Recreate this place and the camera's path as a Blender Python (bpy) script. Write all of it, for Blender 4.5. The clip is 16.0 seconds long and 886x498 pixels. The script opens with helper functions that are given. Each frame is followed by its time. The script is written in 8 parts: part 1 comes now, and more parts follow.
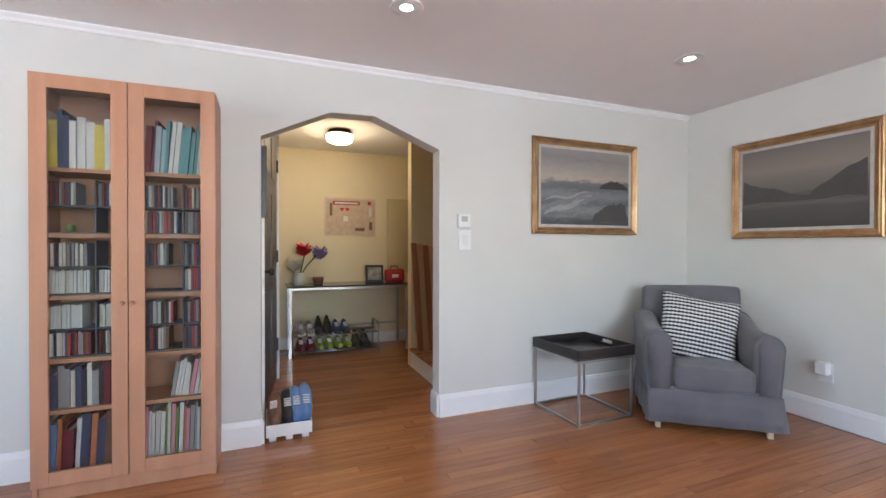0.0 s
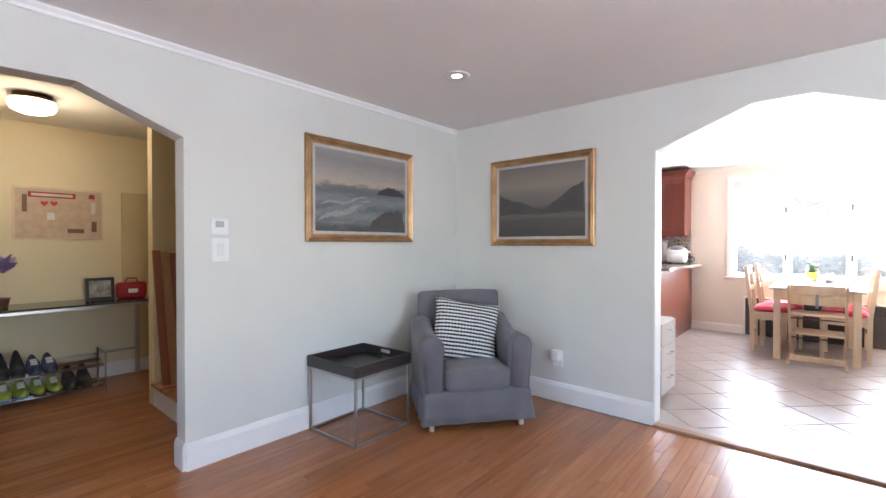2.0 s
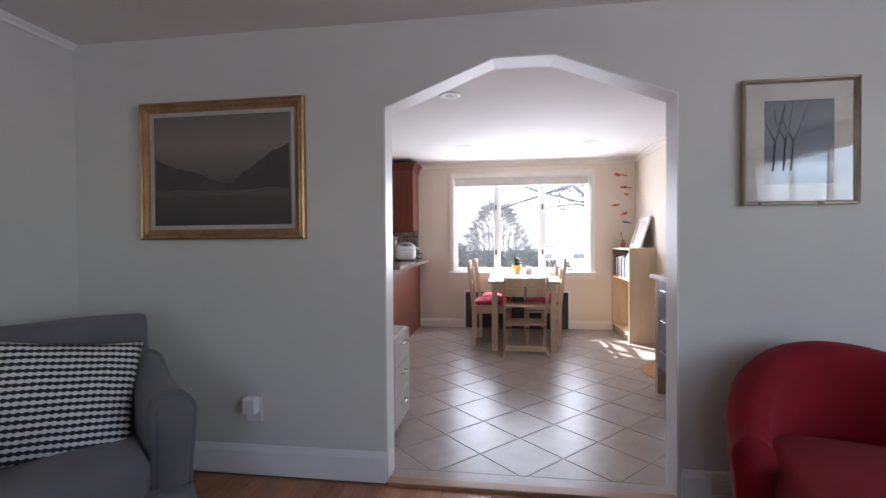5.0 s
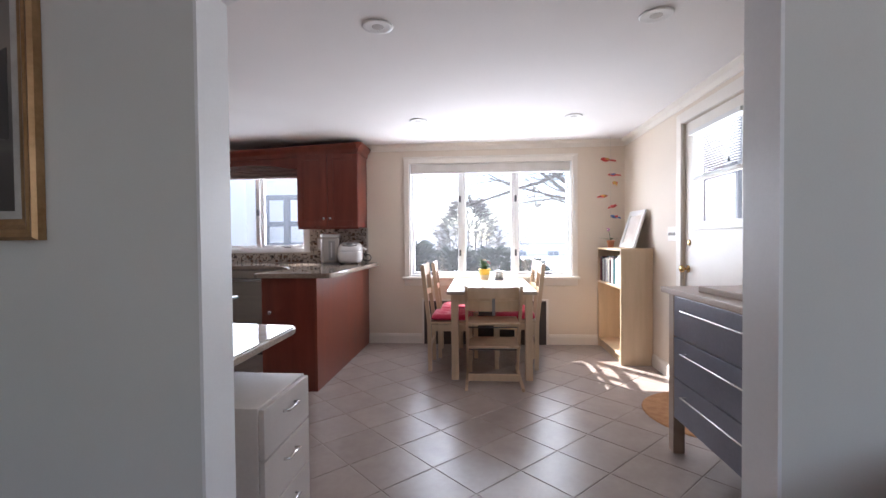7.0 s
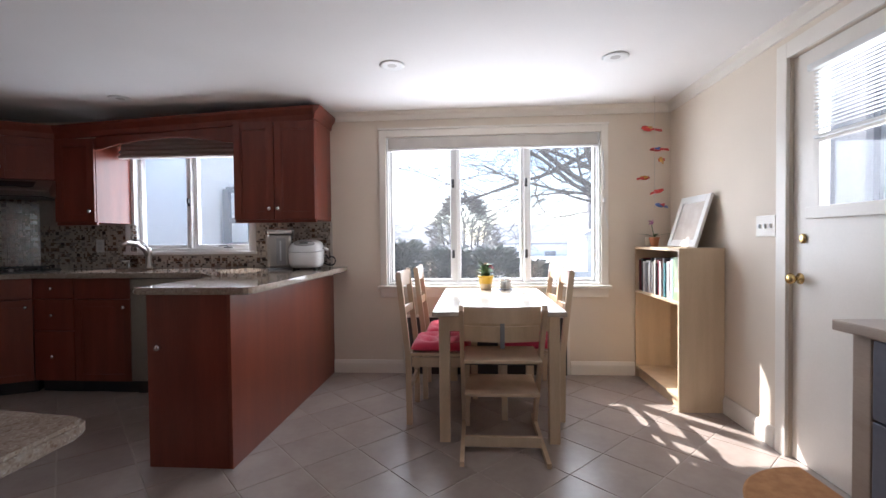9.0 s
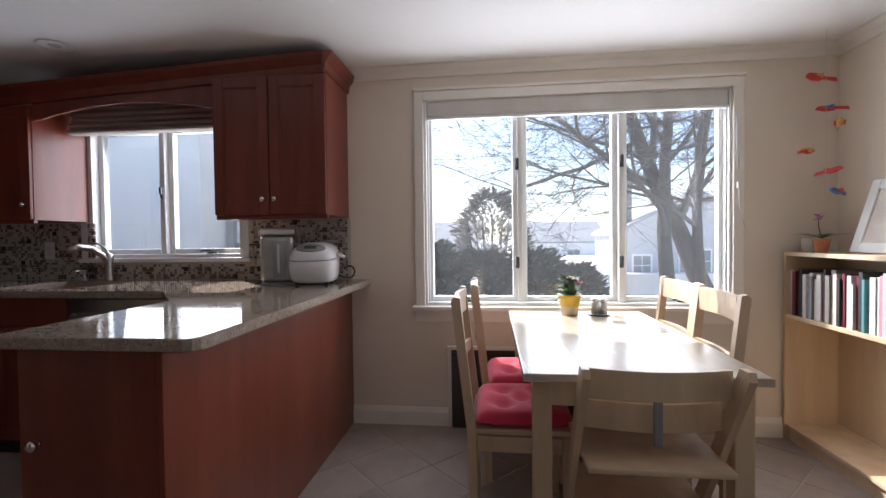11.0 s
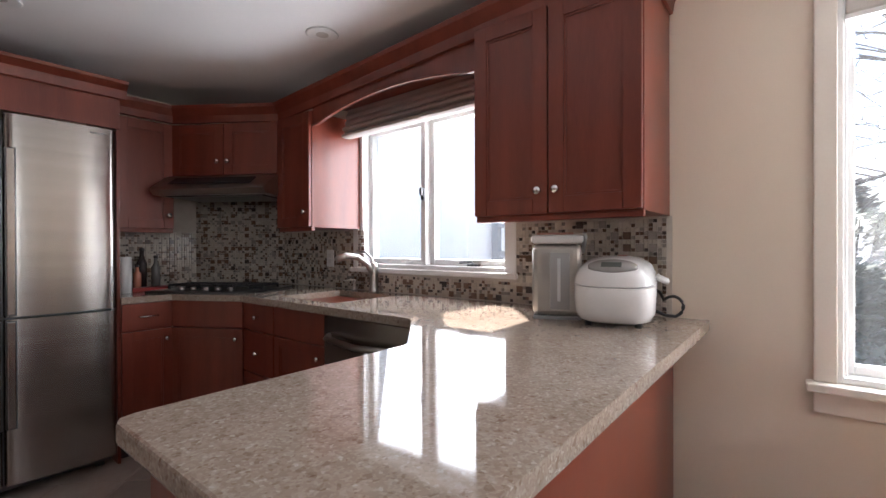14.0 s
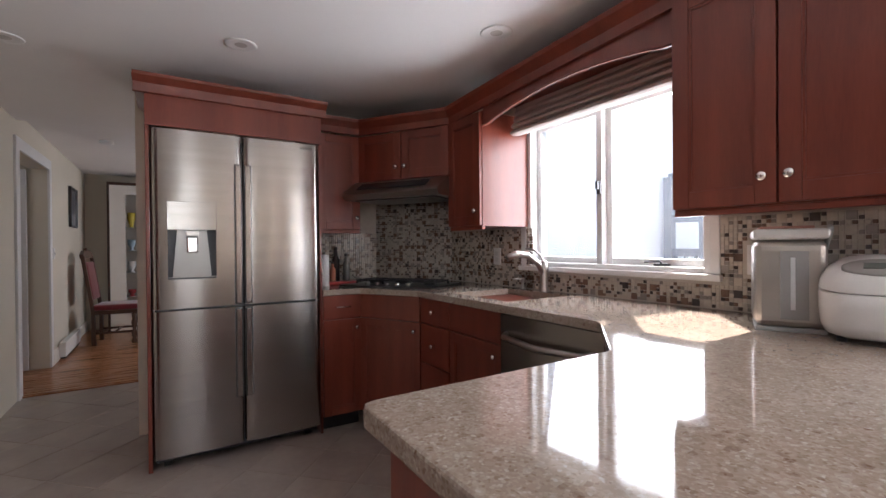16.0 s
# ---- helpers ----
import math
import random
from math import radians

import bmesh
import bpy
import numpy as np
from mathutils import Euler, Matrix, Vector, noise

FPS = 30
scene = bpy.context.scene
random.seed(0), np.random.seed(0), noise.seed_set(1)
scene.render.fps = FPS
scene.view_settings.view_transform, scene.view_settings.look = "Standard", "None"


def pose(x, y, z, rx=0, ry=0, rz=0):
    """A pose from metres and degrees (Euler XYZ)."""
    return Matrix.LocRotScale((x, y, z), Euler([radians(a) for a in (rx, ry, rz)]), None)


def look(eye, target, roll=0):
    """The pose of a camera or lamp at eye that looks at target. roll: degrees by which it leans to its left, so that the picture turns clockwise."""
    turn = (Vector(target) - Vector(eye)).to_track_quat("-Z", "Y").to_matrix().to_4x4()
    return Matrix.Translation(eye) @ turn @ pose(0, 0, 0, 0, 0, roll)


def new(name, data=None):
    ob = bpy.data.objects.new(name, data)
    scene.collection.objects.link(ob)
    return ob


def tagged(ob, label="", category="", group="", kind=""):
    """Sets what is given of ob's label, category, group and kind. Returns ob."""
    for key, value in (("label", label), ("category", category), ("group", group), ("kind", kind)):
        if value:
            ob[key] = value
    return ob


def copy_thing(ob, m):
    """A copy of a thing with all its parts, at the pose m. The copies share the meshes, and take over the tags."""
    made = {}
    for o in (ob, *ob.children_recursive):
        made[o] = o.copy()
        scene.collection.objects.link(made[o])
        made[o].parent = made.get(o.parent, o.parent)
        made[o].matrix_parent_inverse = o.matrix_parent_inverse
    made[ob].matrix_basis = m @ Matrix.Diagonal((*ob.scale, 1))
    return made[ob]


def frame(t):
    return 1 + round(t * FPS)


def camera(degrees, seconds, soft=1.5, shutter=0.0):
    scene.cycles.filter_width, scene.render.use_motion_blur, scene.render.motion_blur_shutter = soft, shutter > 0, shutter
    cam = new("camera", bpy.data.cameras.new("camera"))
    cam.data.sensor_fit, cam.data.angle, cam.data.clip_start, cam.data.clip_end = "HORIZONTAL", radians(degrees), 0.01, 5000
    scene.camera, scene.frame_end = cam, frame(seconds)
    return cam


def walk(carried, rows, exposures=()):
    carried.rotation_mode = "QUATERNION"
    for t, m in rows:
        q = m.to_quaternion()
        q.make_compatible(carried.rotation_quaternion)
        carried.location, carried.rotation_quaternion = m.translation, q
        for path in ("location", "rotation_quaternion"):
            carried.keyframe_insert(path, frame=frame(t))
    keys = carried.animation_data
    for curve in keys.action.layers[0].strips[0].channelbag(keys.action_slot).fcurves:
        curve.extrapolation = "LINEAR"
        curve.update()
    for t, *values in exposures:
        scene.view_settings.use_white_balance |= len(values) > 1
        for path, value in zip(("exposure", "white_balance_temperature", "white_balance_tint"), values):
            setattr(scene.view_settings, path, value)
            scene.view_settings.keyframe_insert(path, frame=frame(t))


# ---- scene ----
cam = camera(90.4, 16.0)
PATH = [
    (0, (0.72, 0.329, 1.125), (1.464, 2.185, 1.107), 0.1),
    (0.5, (0.772, 0.341, 1.157), (1.72, 2.102, 1.126), 0.0),
    (1, (0.837, 0.354, 1.175), (1.99, 1.988, 1.145), 0.1),
    (1.5, (0.881, 0.397, 1.188), (2.212, 1.889, 1.162), 0.2),
    (2, (0.919, 0.481, 1.19), (2.429, 1.792, 1.167), -0.0),
    (2.5, (1.011, 0.536, 1.189), (2.671, 1.651, 1.161), 0.0),
    (3, (1.182, 0.604, 1.183), (2.961, 1.517, 1.154), -0.2),
    (3.5, (1.342, 0.655, 1.168), (3.206, 1.381, 1.142), -0.1),
    (4, (1.546, 0.718, 1.164), (3.466, 1.278, 1.142), -0.2),
    (4.5, (1.737, 0.774, 1.15), (3.702, 1.147, 1.135), -0.3),
    (7, (2.993, 0.654, 1.169), (4.987, 0.814, 1.127), -0.5),
    (7.5, (3.271, 0.652, 1.158), (5.266, 0.805, 1.119), -0.5),
    (8, (3.58, 0.656, 1.143), (5.575, 0.794, 1.102), -0.6),
    (10.5, (4.949, 0.887, 1.142), (6.942, 1.042, 1.098), -0.6),
    (11, (5.196, 1.01, 1.171), (7.183, 1.231, 1.124), -0.7),
    (11.5, (5.499, 1.099, 1.149), (7.468, 1.452, 1.131), -0.5),
    (12, (5.724, 1.234, 1.148), (7.653, 1.762, 1.133), -0.2),
    (12.5, (5.88, 1.374, 1.162), (7.751, 2.081, 1.148), -0.6),
    (13, (5.995, 1.446, 1.176), (7.783, 2.343, 1.162), -0.4),
    (13.5, (6.034, 1.497, 1.194), (7.713, 2.583, 1.176), -0.5),
    (14, (6.029, 1.522, 1.193), (7.585, 2.778, 1.185), -0.2),
    (14.5, (6.0, 1.536, 1.217), (7.432, 2.933, 1.2), -0.7),
    (15, (5.988, 1.568, 1.217), (7.302, 3.075, 1.196), -0.7),
    (15.5, (5.983, 1.604, 1.206), (7.175, 3.21, 1.193), -0.7),
    (16, (5.961, 1.648, 1.194), (7.025, 3.342, 1.181), -0.5),
]
EXPOSURES = [
    (0.0, 3.45, 6050, 11), (1.5, 3.65, 5950, 11), (2.5, 3.05, 5850, 12), (3.5, 2.35, 5850, 14), (4.5, 2.0, 5900, 15), (7.0, 1.85, 5900, 14),
    (8.0, 1.6, 5900, 13), (10.5, 1.15, 6050, 12), (11.5, 0.85, 6050, 12), (12.5, 0.85, 6050, 12), (13.5, 1.65, 6150, 12), (15.0, 2.35, 6400, 14), (16.0, 2.2, 6300, 14),
]
walk(cam, [(t, look(eye, target, roll)) for t, eye, target, roll in PATH], EXPOSURES)

# ---- light ----
world = bpy.data.worlds.new("world")
scene.world = world
world.use_nodes = True
wn = world.node_tree
sky = wn.nodes.new("ShaderNodeTexSky")
sky.sky_type, sky.sun_disc = "NISHITA", False
SUN_DIR = Vector((1.0, 0.85, 1.23)).normalized()
sky.sun_elevation = math.asin(SUN_DIR.z)
sky.sun_rotation = math.atan2(SUN_DIR.x, SUN_DIR.y)
wn.links.new(sky.outputs[0], wn.nodes["Background"].inputs[0])
wn.nodes["Background"].inputs[1].default_value = 0.15


def lamp(name, kind, m, power, colour=(1, 1, 1), size=None, angle=None):
    d = bpy.data.lights.new(name, kind)
    d.energy, d.color = power, colour
    if kind == "AREA":
        d.shape, d.size, d.size_y = "RECTANGLE", size[0], size[1]
    if kind == "POINT":
        d.shadow_soft_size = size
    if kind == "SPOT":
        d.shadow_soft_size, d.spot_size, d.spot_blend = size, radians(angle), 0.6
    if kind == "SUN":
        d.angle = radians(angle)
    ob = new(name, d)
    ob.matrix_world = m
    return ob


lamp("sun", "SUN", look(SUN_DIR * 30, (0, 0, 0)), 5.0, (1.0, 0.93, 0.84), angle=0.55)
# sky light standing in the openings
lamp("window_light", "AREA", look((8.09, 0.50, 1.36), (4.0, 0.4, 0.9)), 19.0, (0.94, 0.97, 1.0), (1.74, 1.15))
lamp("window_light", "AREA", look((8.09, 3.15, 1.48), (6.0, 3.0, 1.1)), 7.5, (0.94, 0.97, 1.0), (1.0, 0.85))
lamp("window_light", "AREA", look((6.05, -1.10, 1.62), (6.0, 1.0, 0.9)), 2.6, (0.94, 0.97, 1.0), (0.6, 0.75))
lamp("window_light", "AREA", look((1.50, -2.28, 1.40), (1.9, 3.0, 0.9)), 6.4, (0.93, 0.97, 1.0), (2.1, 1.2))
# west window and its lamp are added unseen, to light the living room
lamp("window_light", "AREA", look((-2.58, 1.00, 1.40), (3.0, 1.0, 0.9)), 0.8, (0.93, 0.97, 1.0), (1.9, 1.2))
# added lamp in an unseen opening, to brighten the dining room
lamp("window_light", "AREA", look((8.0, 8.2, 1.45), (5.0, 8.0, 1.0)), 4.5, (0.95, 0.97, 1.0), (1.4, 1.2))


# ---- materials ----
def links(m, *pairs):
    for a, b in pairs:
        m.node_tree.links.new(a, b)


def surface(name, dark, light, scale=8.0, rough=0.6, spread=0.08, bump=0.1, fine=90.0, metal=0.0, coat=0.0, stretch=(1, 1, 1), each=0.0, sheen=0.0, detail=6.0, spec=0.5):
    """Two-scale noise between two colours, with a fine relief; each: how far whole pieces differ."""
    m = bpy.data.materials.new(name)
    m.use_nodes = True
    n = m.node_tree.nodes
    bsdf = n["Principled BSDF"]
    co, mp = n.new("ShaderNodeTexCoord"), n.new("ShaderNodeMapping")
    mp.inputs["Scale"].default_value = stretch
    big, small, mix = n.new("ShaderNodeTexNoise"), n.new("ShaderNodeTexNoise"), n.new("ShaderNodeMix")
    big.inputs["Scale"].default_value, big.inputs["Detail"].default_value = scale, detail
    small.inputs["Scale"].default_value, small.inputs["Detail"].default_value = fine, 3.0
    mix.data_type = "RGBA"
    mix.inputs["A"].default_value, mix.inputs["B"].default_value = (*dark, 1), (*light, 1)
    blend = n.new("ShaderNodeMath")
    blend.operation = "MULTIPLY_ADD"
    blend.inputs[1].default_value = 0.35
    ramp = n.new("ShaderNodeMapRange")
    ramp.inputs["From Min"].default_value, ramp.inputs["From Max"].default_value = 0.42, 0.92
    r = n.new("ShaderNodeMapRange")
    r.inputs["To Min"].default_value, r.inputs["To Max"].default_value = max(rough - spread, 0.02), min(rough + spread, 1)
    b = n.new("ShaderNodeBump")
    b.inputs["Strength"].default_value, b.inputs["Distance"].default_value = bump, 0.004
    links(m, (co.outputs["Object"], mp.inputs[0]), (mp.outputs[0], big.inputs["Vector"]), (mp.outputs[0], small.inputs["Vector"]),
          (small.outputs[0], blend.inputs[0]), (big.outputs[0], blend.inputs[2]), (blend.outputs[0], ramp.inputs[0]),
          (ramp.outputs[0], mix.inputs["Factor"]), (big.outputs[0], r.inputs[0]), (r.outputs[0], bsdf.inputs["Roughness"]),
          (small.outputs[0], b.inputs["Height"]), (b.outputs[0], bsdf.inputs["Normal"]))
    out = mix.outputs["Result"]
    if each:
        info, hsv, v = n.new("ShaderNodeObjectInfo"), n.new("ShaderNodeHueSaturation"), n.new("ShaderNodeMapRange")
        v.inputs["To Min"].default_value, v.inputs["To Max"].default_value = 1 - each, 1 + each
        add = n.new("ShaderNodeVectorMath")
        add.operation = "ADD"
        big10 = n.new("ShaderNodeVectorMath")
        big10.operation, big10.inputs["Scale"].default_value = "SCALE", 37.0
        links(m, (info.outputs["Random"], v.inputs[0]), (v.outputs[0], hsv.inputs["Value"]), (out, hsv.inputs["Color"]),
              (info.outputs["Random"], big10.inputs[0]), (co.outputs["Object"], add.inputs[0]), (big10.outputs[0], add.inputs[1]), (add.outputs[0], mp.inputs[0]))
        out = hsv.outputs[0]
    links(m, (out, bsdf.inputs["Base Color"]))
    bsdf.inputs["Metallic"].default_value, bsdf.inputs["Coat Weight"].default_value = metal, coat
    bsdf.inputs["Coat Roughness"].default_value = 0.08
    bsdf.inputs["Sheen Weight"].default_value, bsdf.inputs["Specular IOR Level"].default_value = sheen, spec
    return m


def plain(name, colour, rough=0.5, metal=0.0, coat=0.0, emit=0.0, emit_colour=(1, 1, 1)):
    m = surface(name, tuple(c * 0.92 for c in colour), colour, 14.0, rough, 0.05, 0.03, 160.0, metal, coat)
    if emit:
        p = m.node_tree.nodes["Principled BSDF"]
        p.inputs["Emission Color"].default_value, p.inputs["Emission Strength"].default_value = (*emit_colour, 1), emit
    return m


def glass(name, tint=(1, 1, 1), rough=0.0, veil=0.0):
    """Thin pane: clear, with a gloss that grows towards grazing angles and, if wanted, a milky film standing for haze.
    """
    m = bpy.data.materials.new(name)
    m.use_nodes = True
    n = m.node_tree.nodes
    n.clear()
    o, mix, t, g, f = (n.new("ShaderNode" + k) for k in ("OutputMaterial", "MixShader", "BsdfTransparent", "BsdfGlossy", "LayerWeight"))
    t.inputs[0].default_value = (*tint, 1)
    g.inputs["Roughness"].default_value = rough
    f.inputs["Blend"].default_value = 0.5
    power, scale = n.new("ShaderNodeMath"), n.new("ShaderNodeMath")
    power.operation, power.inputs[1].default_value = "POWER", 5.0
    scale.operation, scale.inputs[1].default_value, scale.inputs[2].default_value = "MULTIPLY_ADD", 0.8, 0.04
    links(m, (f.outputs["Facing"], power.inputs[0]), (power.outputs[0], scale.inputs[0]), (scale.outputs[0], mix.inputs[0]), (t.outputs[0], mix.inputs[1]), (g.outputs[0], mix.inputs[2]), (mix.outputs[0], o.inputs[0]))
    # white film paints the haze over bright windows into the pane
    if veil:
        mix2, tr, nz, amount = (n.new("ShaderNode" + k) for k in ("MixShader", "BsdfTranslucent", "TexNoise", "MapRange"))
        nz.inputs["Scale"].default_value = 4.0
        amount.inputs["To Min"].default_value, amount.inputs["To Max"].default_value = veil * 0.6, veil * 1.4
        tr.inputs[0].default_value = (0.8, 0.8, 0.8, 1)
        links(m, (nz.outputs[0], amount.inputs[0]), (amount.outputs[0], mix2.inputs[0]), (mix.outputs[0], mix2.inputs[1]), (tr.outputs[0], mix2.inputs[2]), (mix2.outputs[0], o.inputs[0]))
    return m


def quartz():
    """Polished quartz: pale and tan chips in a beige ground, sparse brown flecks, soft clouds."""
    m = bpy.data.materials.new("quartz_counter")
    m.use_nodes = True
    n = m.node_tree.nodes
    bsdf = n["Principled BSDF"]
    bsdf.inputs["Specular IOR Level"].default_value = 0.42
    co = n.new("ShaderNodeTexCoord")

    def cells(scale, stops):
        v, sep, ramp = n.new("ShaderNodeTexVoronoi"), n.new("ShaderNodeSeparateColor"), n.new("ShaderNodeValToRGB")
        v.inputs["Scale"].default_value, v.inputs["Randomness"].default_value = scale, 1.0
        ramp.color_ramp.interpolation = "CONSTANT"
        while len(ramp.color_ramp.elements) < len(stops):
            ramp.color_ramp.elements.new(0.5)
        for e, (p, c) in zip(ramp.color_ramp.elements, stops):
            e.position, e.color = p, (*c, 1)
        links(m, (co.outputs["Object"], v.inputs["Vector"]), (v.outputs["Color"], sep.inputs[0]), (sep.outputs[0], ramp.inputs[0]))
        return ramp.outputs[0]

    def mix(fac, a, b, mode="MIX"):
        x = n.new("ShaderNodeMix")
        x.data_type, x.blend_type = "RGBA", mode
        x.inputs["Factor"].default_value = fac
        links(m, (a, x.inputs["A"]), (b, x.inputs["B"]))
        return x.outputs["Result"]

    chips = cells(210.0, [(0.0, (0.22, 0.15, 0.105)), (0.07, (0.31, 0.245, 0.198)), (0.35, (0.365, 0.30, 0.248)), (0.62, (0.30, 0.24, 0.195)), (0.82, (0.41, 0.355, 0.30)), (0.96, (0.50, 0.46, 0.41))])
    large = cells(85.0, [(0.0, (0.17, 0.095, 0.06)), (0.04, (0.30, 0.238, 0.19)), (0.40, (0.345, 0.283, 0.23)), (0.75, (0.38, 0.325, 0.272)), (0.94, (0.44, 0.395, 0.345))])
    cloud, tone = n.new("ShaderNodeTexNoise"), n.new("ShaderNodeValToRGB")
    cloud.inputs["Scale"].default_value, cloud.inputs["Detail"].default_value = 7.0, 4.0
    tone.color_ramp.elements[0].position, tone.color_ramp.elements[0].color = 0.3, (0.80, 0.76, 0.72, 1)
    tone.color_ramp.elements[1].position, tone.color_ramp.elements[1].color = 0.7, (1.0, 1.0, 1.0, 1)
    rough = n.new("ShaderNodeMapRange")
    rough.inputs["To Min"].default_value, rough.inputs["To Max"].default_value = 0.03, 0.08
    links(m, (co.outputs["Object"], cloud.inputs["Vector"]), (cloud.outputs[0], tone.inputs[0]), (cloud.outputs[0], rough.inputs[0]), (rough.outputs[0], bsdf.inputs["Roughness"]))
    links(m, (mix(0.7, mix(0.4, chips, large), tone.outputs[0], "MULTIPLY"), bsdf.inputs["Base Color"]))
    return m


def brushed(name, dark, light, rough, aniso):
    """Brushed sheet steel that draws its highlights out up and down."""
    m = surface(name, dark, light, 1.4, rough, 0.03, 0.006, 60, metal=1.0, stretch=(0.4, 0.4, 16))
    n = m.node_tree.nodes
    tan = n.new("ShaderNodeTangent")
    tan.direction_type, tan.axis = "RADIAL", "Z"
    n["Principled BSDF"].inputs["Anisotropic"].default_value, n["Principled BSDF"].inputs["Anisotropic Rotation"].default_value = aniso, 0.25
    links(m, (tan.outputs[0], n["Principled BSDF"].inputs["Tangent"]))
    return m


def tint(name, col):
    return bpy.data.materials.get(name) or surface(name, tuple(c * 0.75 for c in col), col, 9, 0.55, 0.1, 0.05, 70)


WALL = surface("living_wall_paint", (0.60, 0.600, 0.562), (0.66, 0.657, 0.617), 1.6, 0.72, 0.06, 0.05, 220)
WALL_K = surface("kitchen_wall_paint", (0.71, 0.62, 0.515), (0.77, 0.675, 0.565), 1.6, 0.65, 0.08, 0.05, 220)
WALL_H = surface("hall_wall_paint", (0.66, 0.56, 0.36), (0.72, 0.62, 0.41), 1.6, 0.7, 0.06, 0.05, 220)
WALL_D = surface("dining_wall_paint", (0.62, 0.57, 0.47), (0.68, 0.62, 0.52), 1.6, 0.7, 0.06, 0.05, 220)
CEIL = surface("ceiling_paint", (0.80, 0.78, 0.77), (0.86, 0.84, 0.83), 1.2, 0.85, 0.05, 0.06, 160)
TRIM = surface("white_trim_paint", (0.74, 0.74, 0.73), (0.82, 0.82, 0.81), 3.0, 0.38, 0.08, 0.04, 120)
TRIM_K = surface("cream_trim_paint", (0.76, 0.71, 0.64), (0.83, 0.78, 0.71), 3.0, 0.35, 0.08, 0.04, 120)
OAK = surface("oak_strip", (0.295, 0.105, 0.036), (0.42, 0.172, 0.064), 4.0, 0.25, 0.05, 0.03, 40, coat=0.25, stretch=(0.55, 9, 3), each=0.15)
OAK_FAR = surface("oak_floor_far", (0.25, 0.088, 0.032), (0.42, 0.178, 0.068), 4.0, 0.28, 0.08, 0.06, 60, coat=0.2, stretch=(0.6, 10, 3))
DARK_GAP = plain("joint_shadow", (0.16, 0.075, 0.035), 0.9)
TILE = surface("stone_tile", (0.275, 0.222, 0.193), (0.365, 0.305, 0.27), 5.0, 0.31, 0.03, 0.012, 30, each=0.05)
GROUT = surface("grout", (0.36, 0.31, 0.27), (0.46, 0.405, 0.36), 12, 0.62, 0.05, 0.08, 120)
CHERRY = surface("cherry_wood", (0.125, 0.022, 0.012), (0.205, 0.044, 0.024), 2.2, 0.34, 0.06, 0.04, 40, coat=0.18, stretch=(5, 5, 0.5))
# paler copy of the cherry: light on the peninsula's side is in its colour
CHERRY_LIT = surface("cherry_lit", (0.15, 0.032, 0.017), (0.225, 0.058, 0.031), 2.0, 0.34, 0.06, 0.04, 40, coat=0.2, stretch=(5, 5, 0.4))
STONE = quartz()
STEEL = surface("brushed_steel", (0.45, 0.425, 0.40), (0.485, 0.46, 0.435), 1.2, 0.29, 0.02, 0.012, 90, metal=1.0, stretch=(1, 1, 14))
FRIDGE_STEEL = brushed("fridge_steel", (0.33, 0.305, 0.285), (0.40, 0.37, 0.345), 0.23, 0.8)
CHROME = plain("polished_chrome", (0.80, 0.80, 0.80), 0.12, 1.0)
DARK_STEEL = plain("dark_steel", (0.12, 0.12, 0.125), 0.3, 1.0)
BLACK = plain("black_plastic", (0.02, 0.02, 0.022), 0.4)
WHITE = plain("white_plastic", (0.80, 0.80, 0.79), 0.3)
BIRCH = surface("birch_veneer", (0.56, 0.42, 0.27), (0.70, 0.55, 0.38), 2.0, 0.45, 0.06, 0.03, 60, stretch=(6, 6, 0.6))
PINE = surface("pale_pine", (0.50, 0.36, 0.23), (0.66, 0.50, 0.34), 2.2, 0.42, 0.06, 0.03, 60, stretch=(5, 5, 0.7))
PINE_TOP = surface("pale_table_top", (0.40, 0.335, 0.26), (0.50, 0.43, 0.345), 2.0, 0.26, 0.06, 0.02, 60, stretch=(0.6, 8, 4), spec=0.5)
GREY_CLOTH = surface("grey_cotton", (0.108, 0.102, 0.112), (0.158, 0.149, 0.163), 5.0, 0.9, 0.05, 0.5, 420, sheen=0.25)
RED_CLOTH = surface("red_cotton", (0.19, 0.005, 0.012), (0.27, 0.010, 0.020), 5.0, 0.85, 0.05, 0.4, 420, sheen=0.06, spec=0.2)
PINK_CLOTH = surface("crimson_cotton", (0.50, 0.018, 0.055), (0.66, 0.035, 0.09), 6.0, 0.85, 0.05, 0.35, 300, sheen=0.3)
GOLD = surface("gilded_wood", (0.27, 0.15, 0.065), (0.50, 0.31, 0.155), 9.0, 0.36, 0.1, 0.15, 80, metal=0.75)
# its faint milky film stands for veiling glare
GLASS = glass("window_glass", veil=0.010)
GLASS_DIM = glass("cabinet_glass", (0.93, 0.95, 0.94))


# ---- building helpers ----
def box(bm, x0, x1, y0, y1, z0, z1, bevel=0.0, seg=2):
    """A block added to bm, its edges rounded by bevel."""
    m = Matrix.LocRotScale(((x0 + x1) / 2, (y0 + y1) / 2, (z0 + z1) / 2), None, (abs(x1 - x0), abs(y1 - y0), abs(z1 - z0)))
    vs = bmesh.ops.create_cube(bm, size=1.0, matrix=m)["verts"]
    if bevel:
        es = list({e for v in vs for e in v.link_edges})
        vs = bmesh.ops.bevel(bm, geom=es, offset=bevel, segments=seg, affect="EDGES", profile=0.6)["verts"]
    return vs


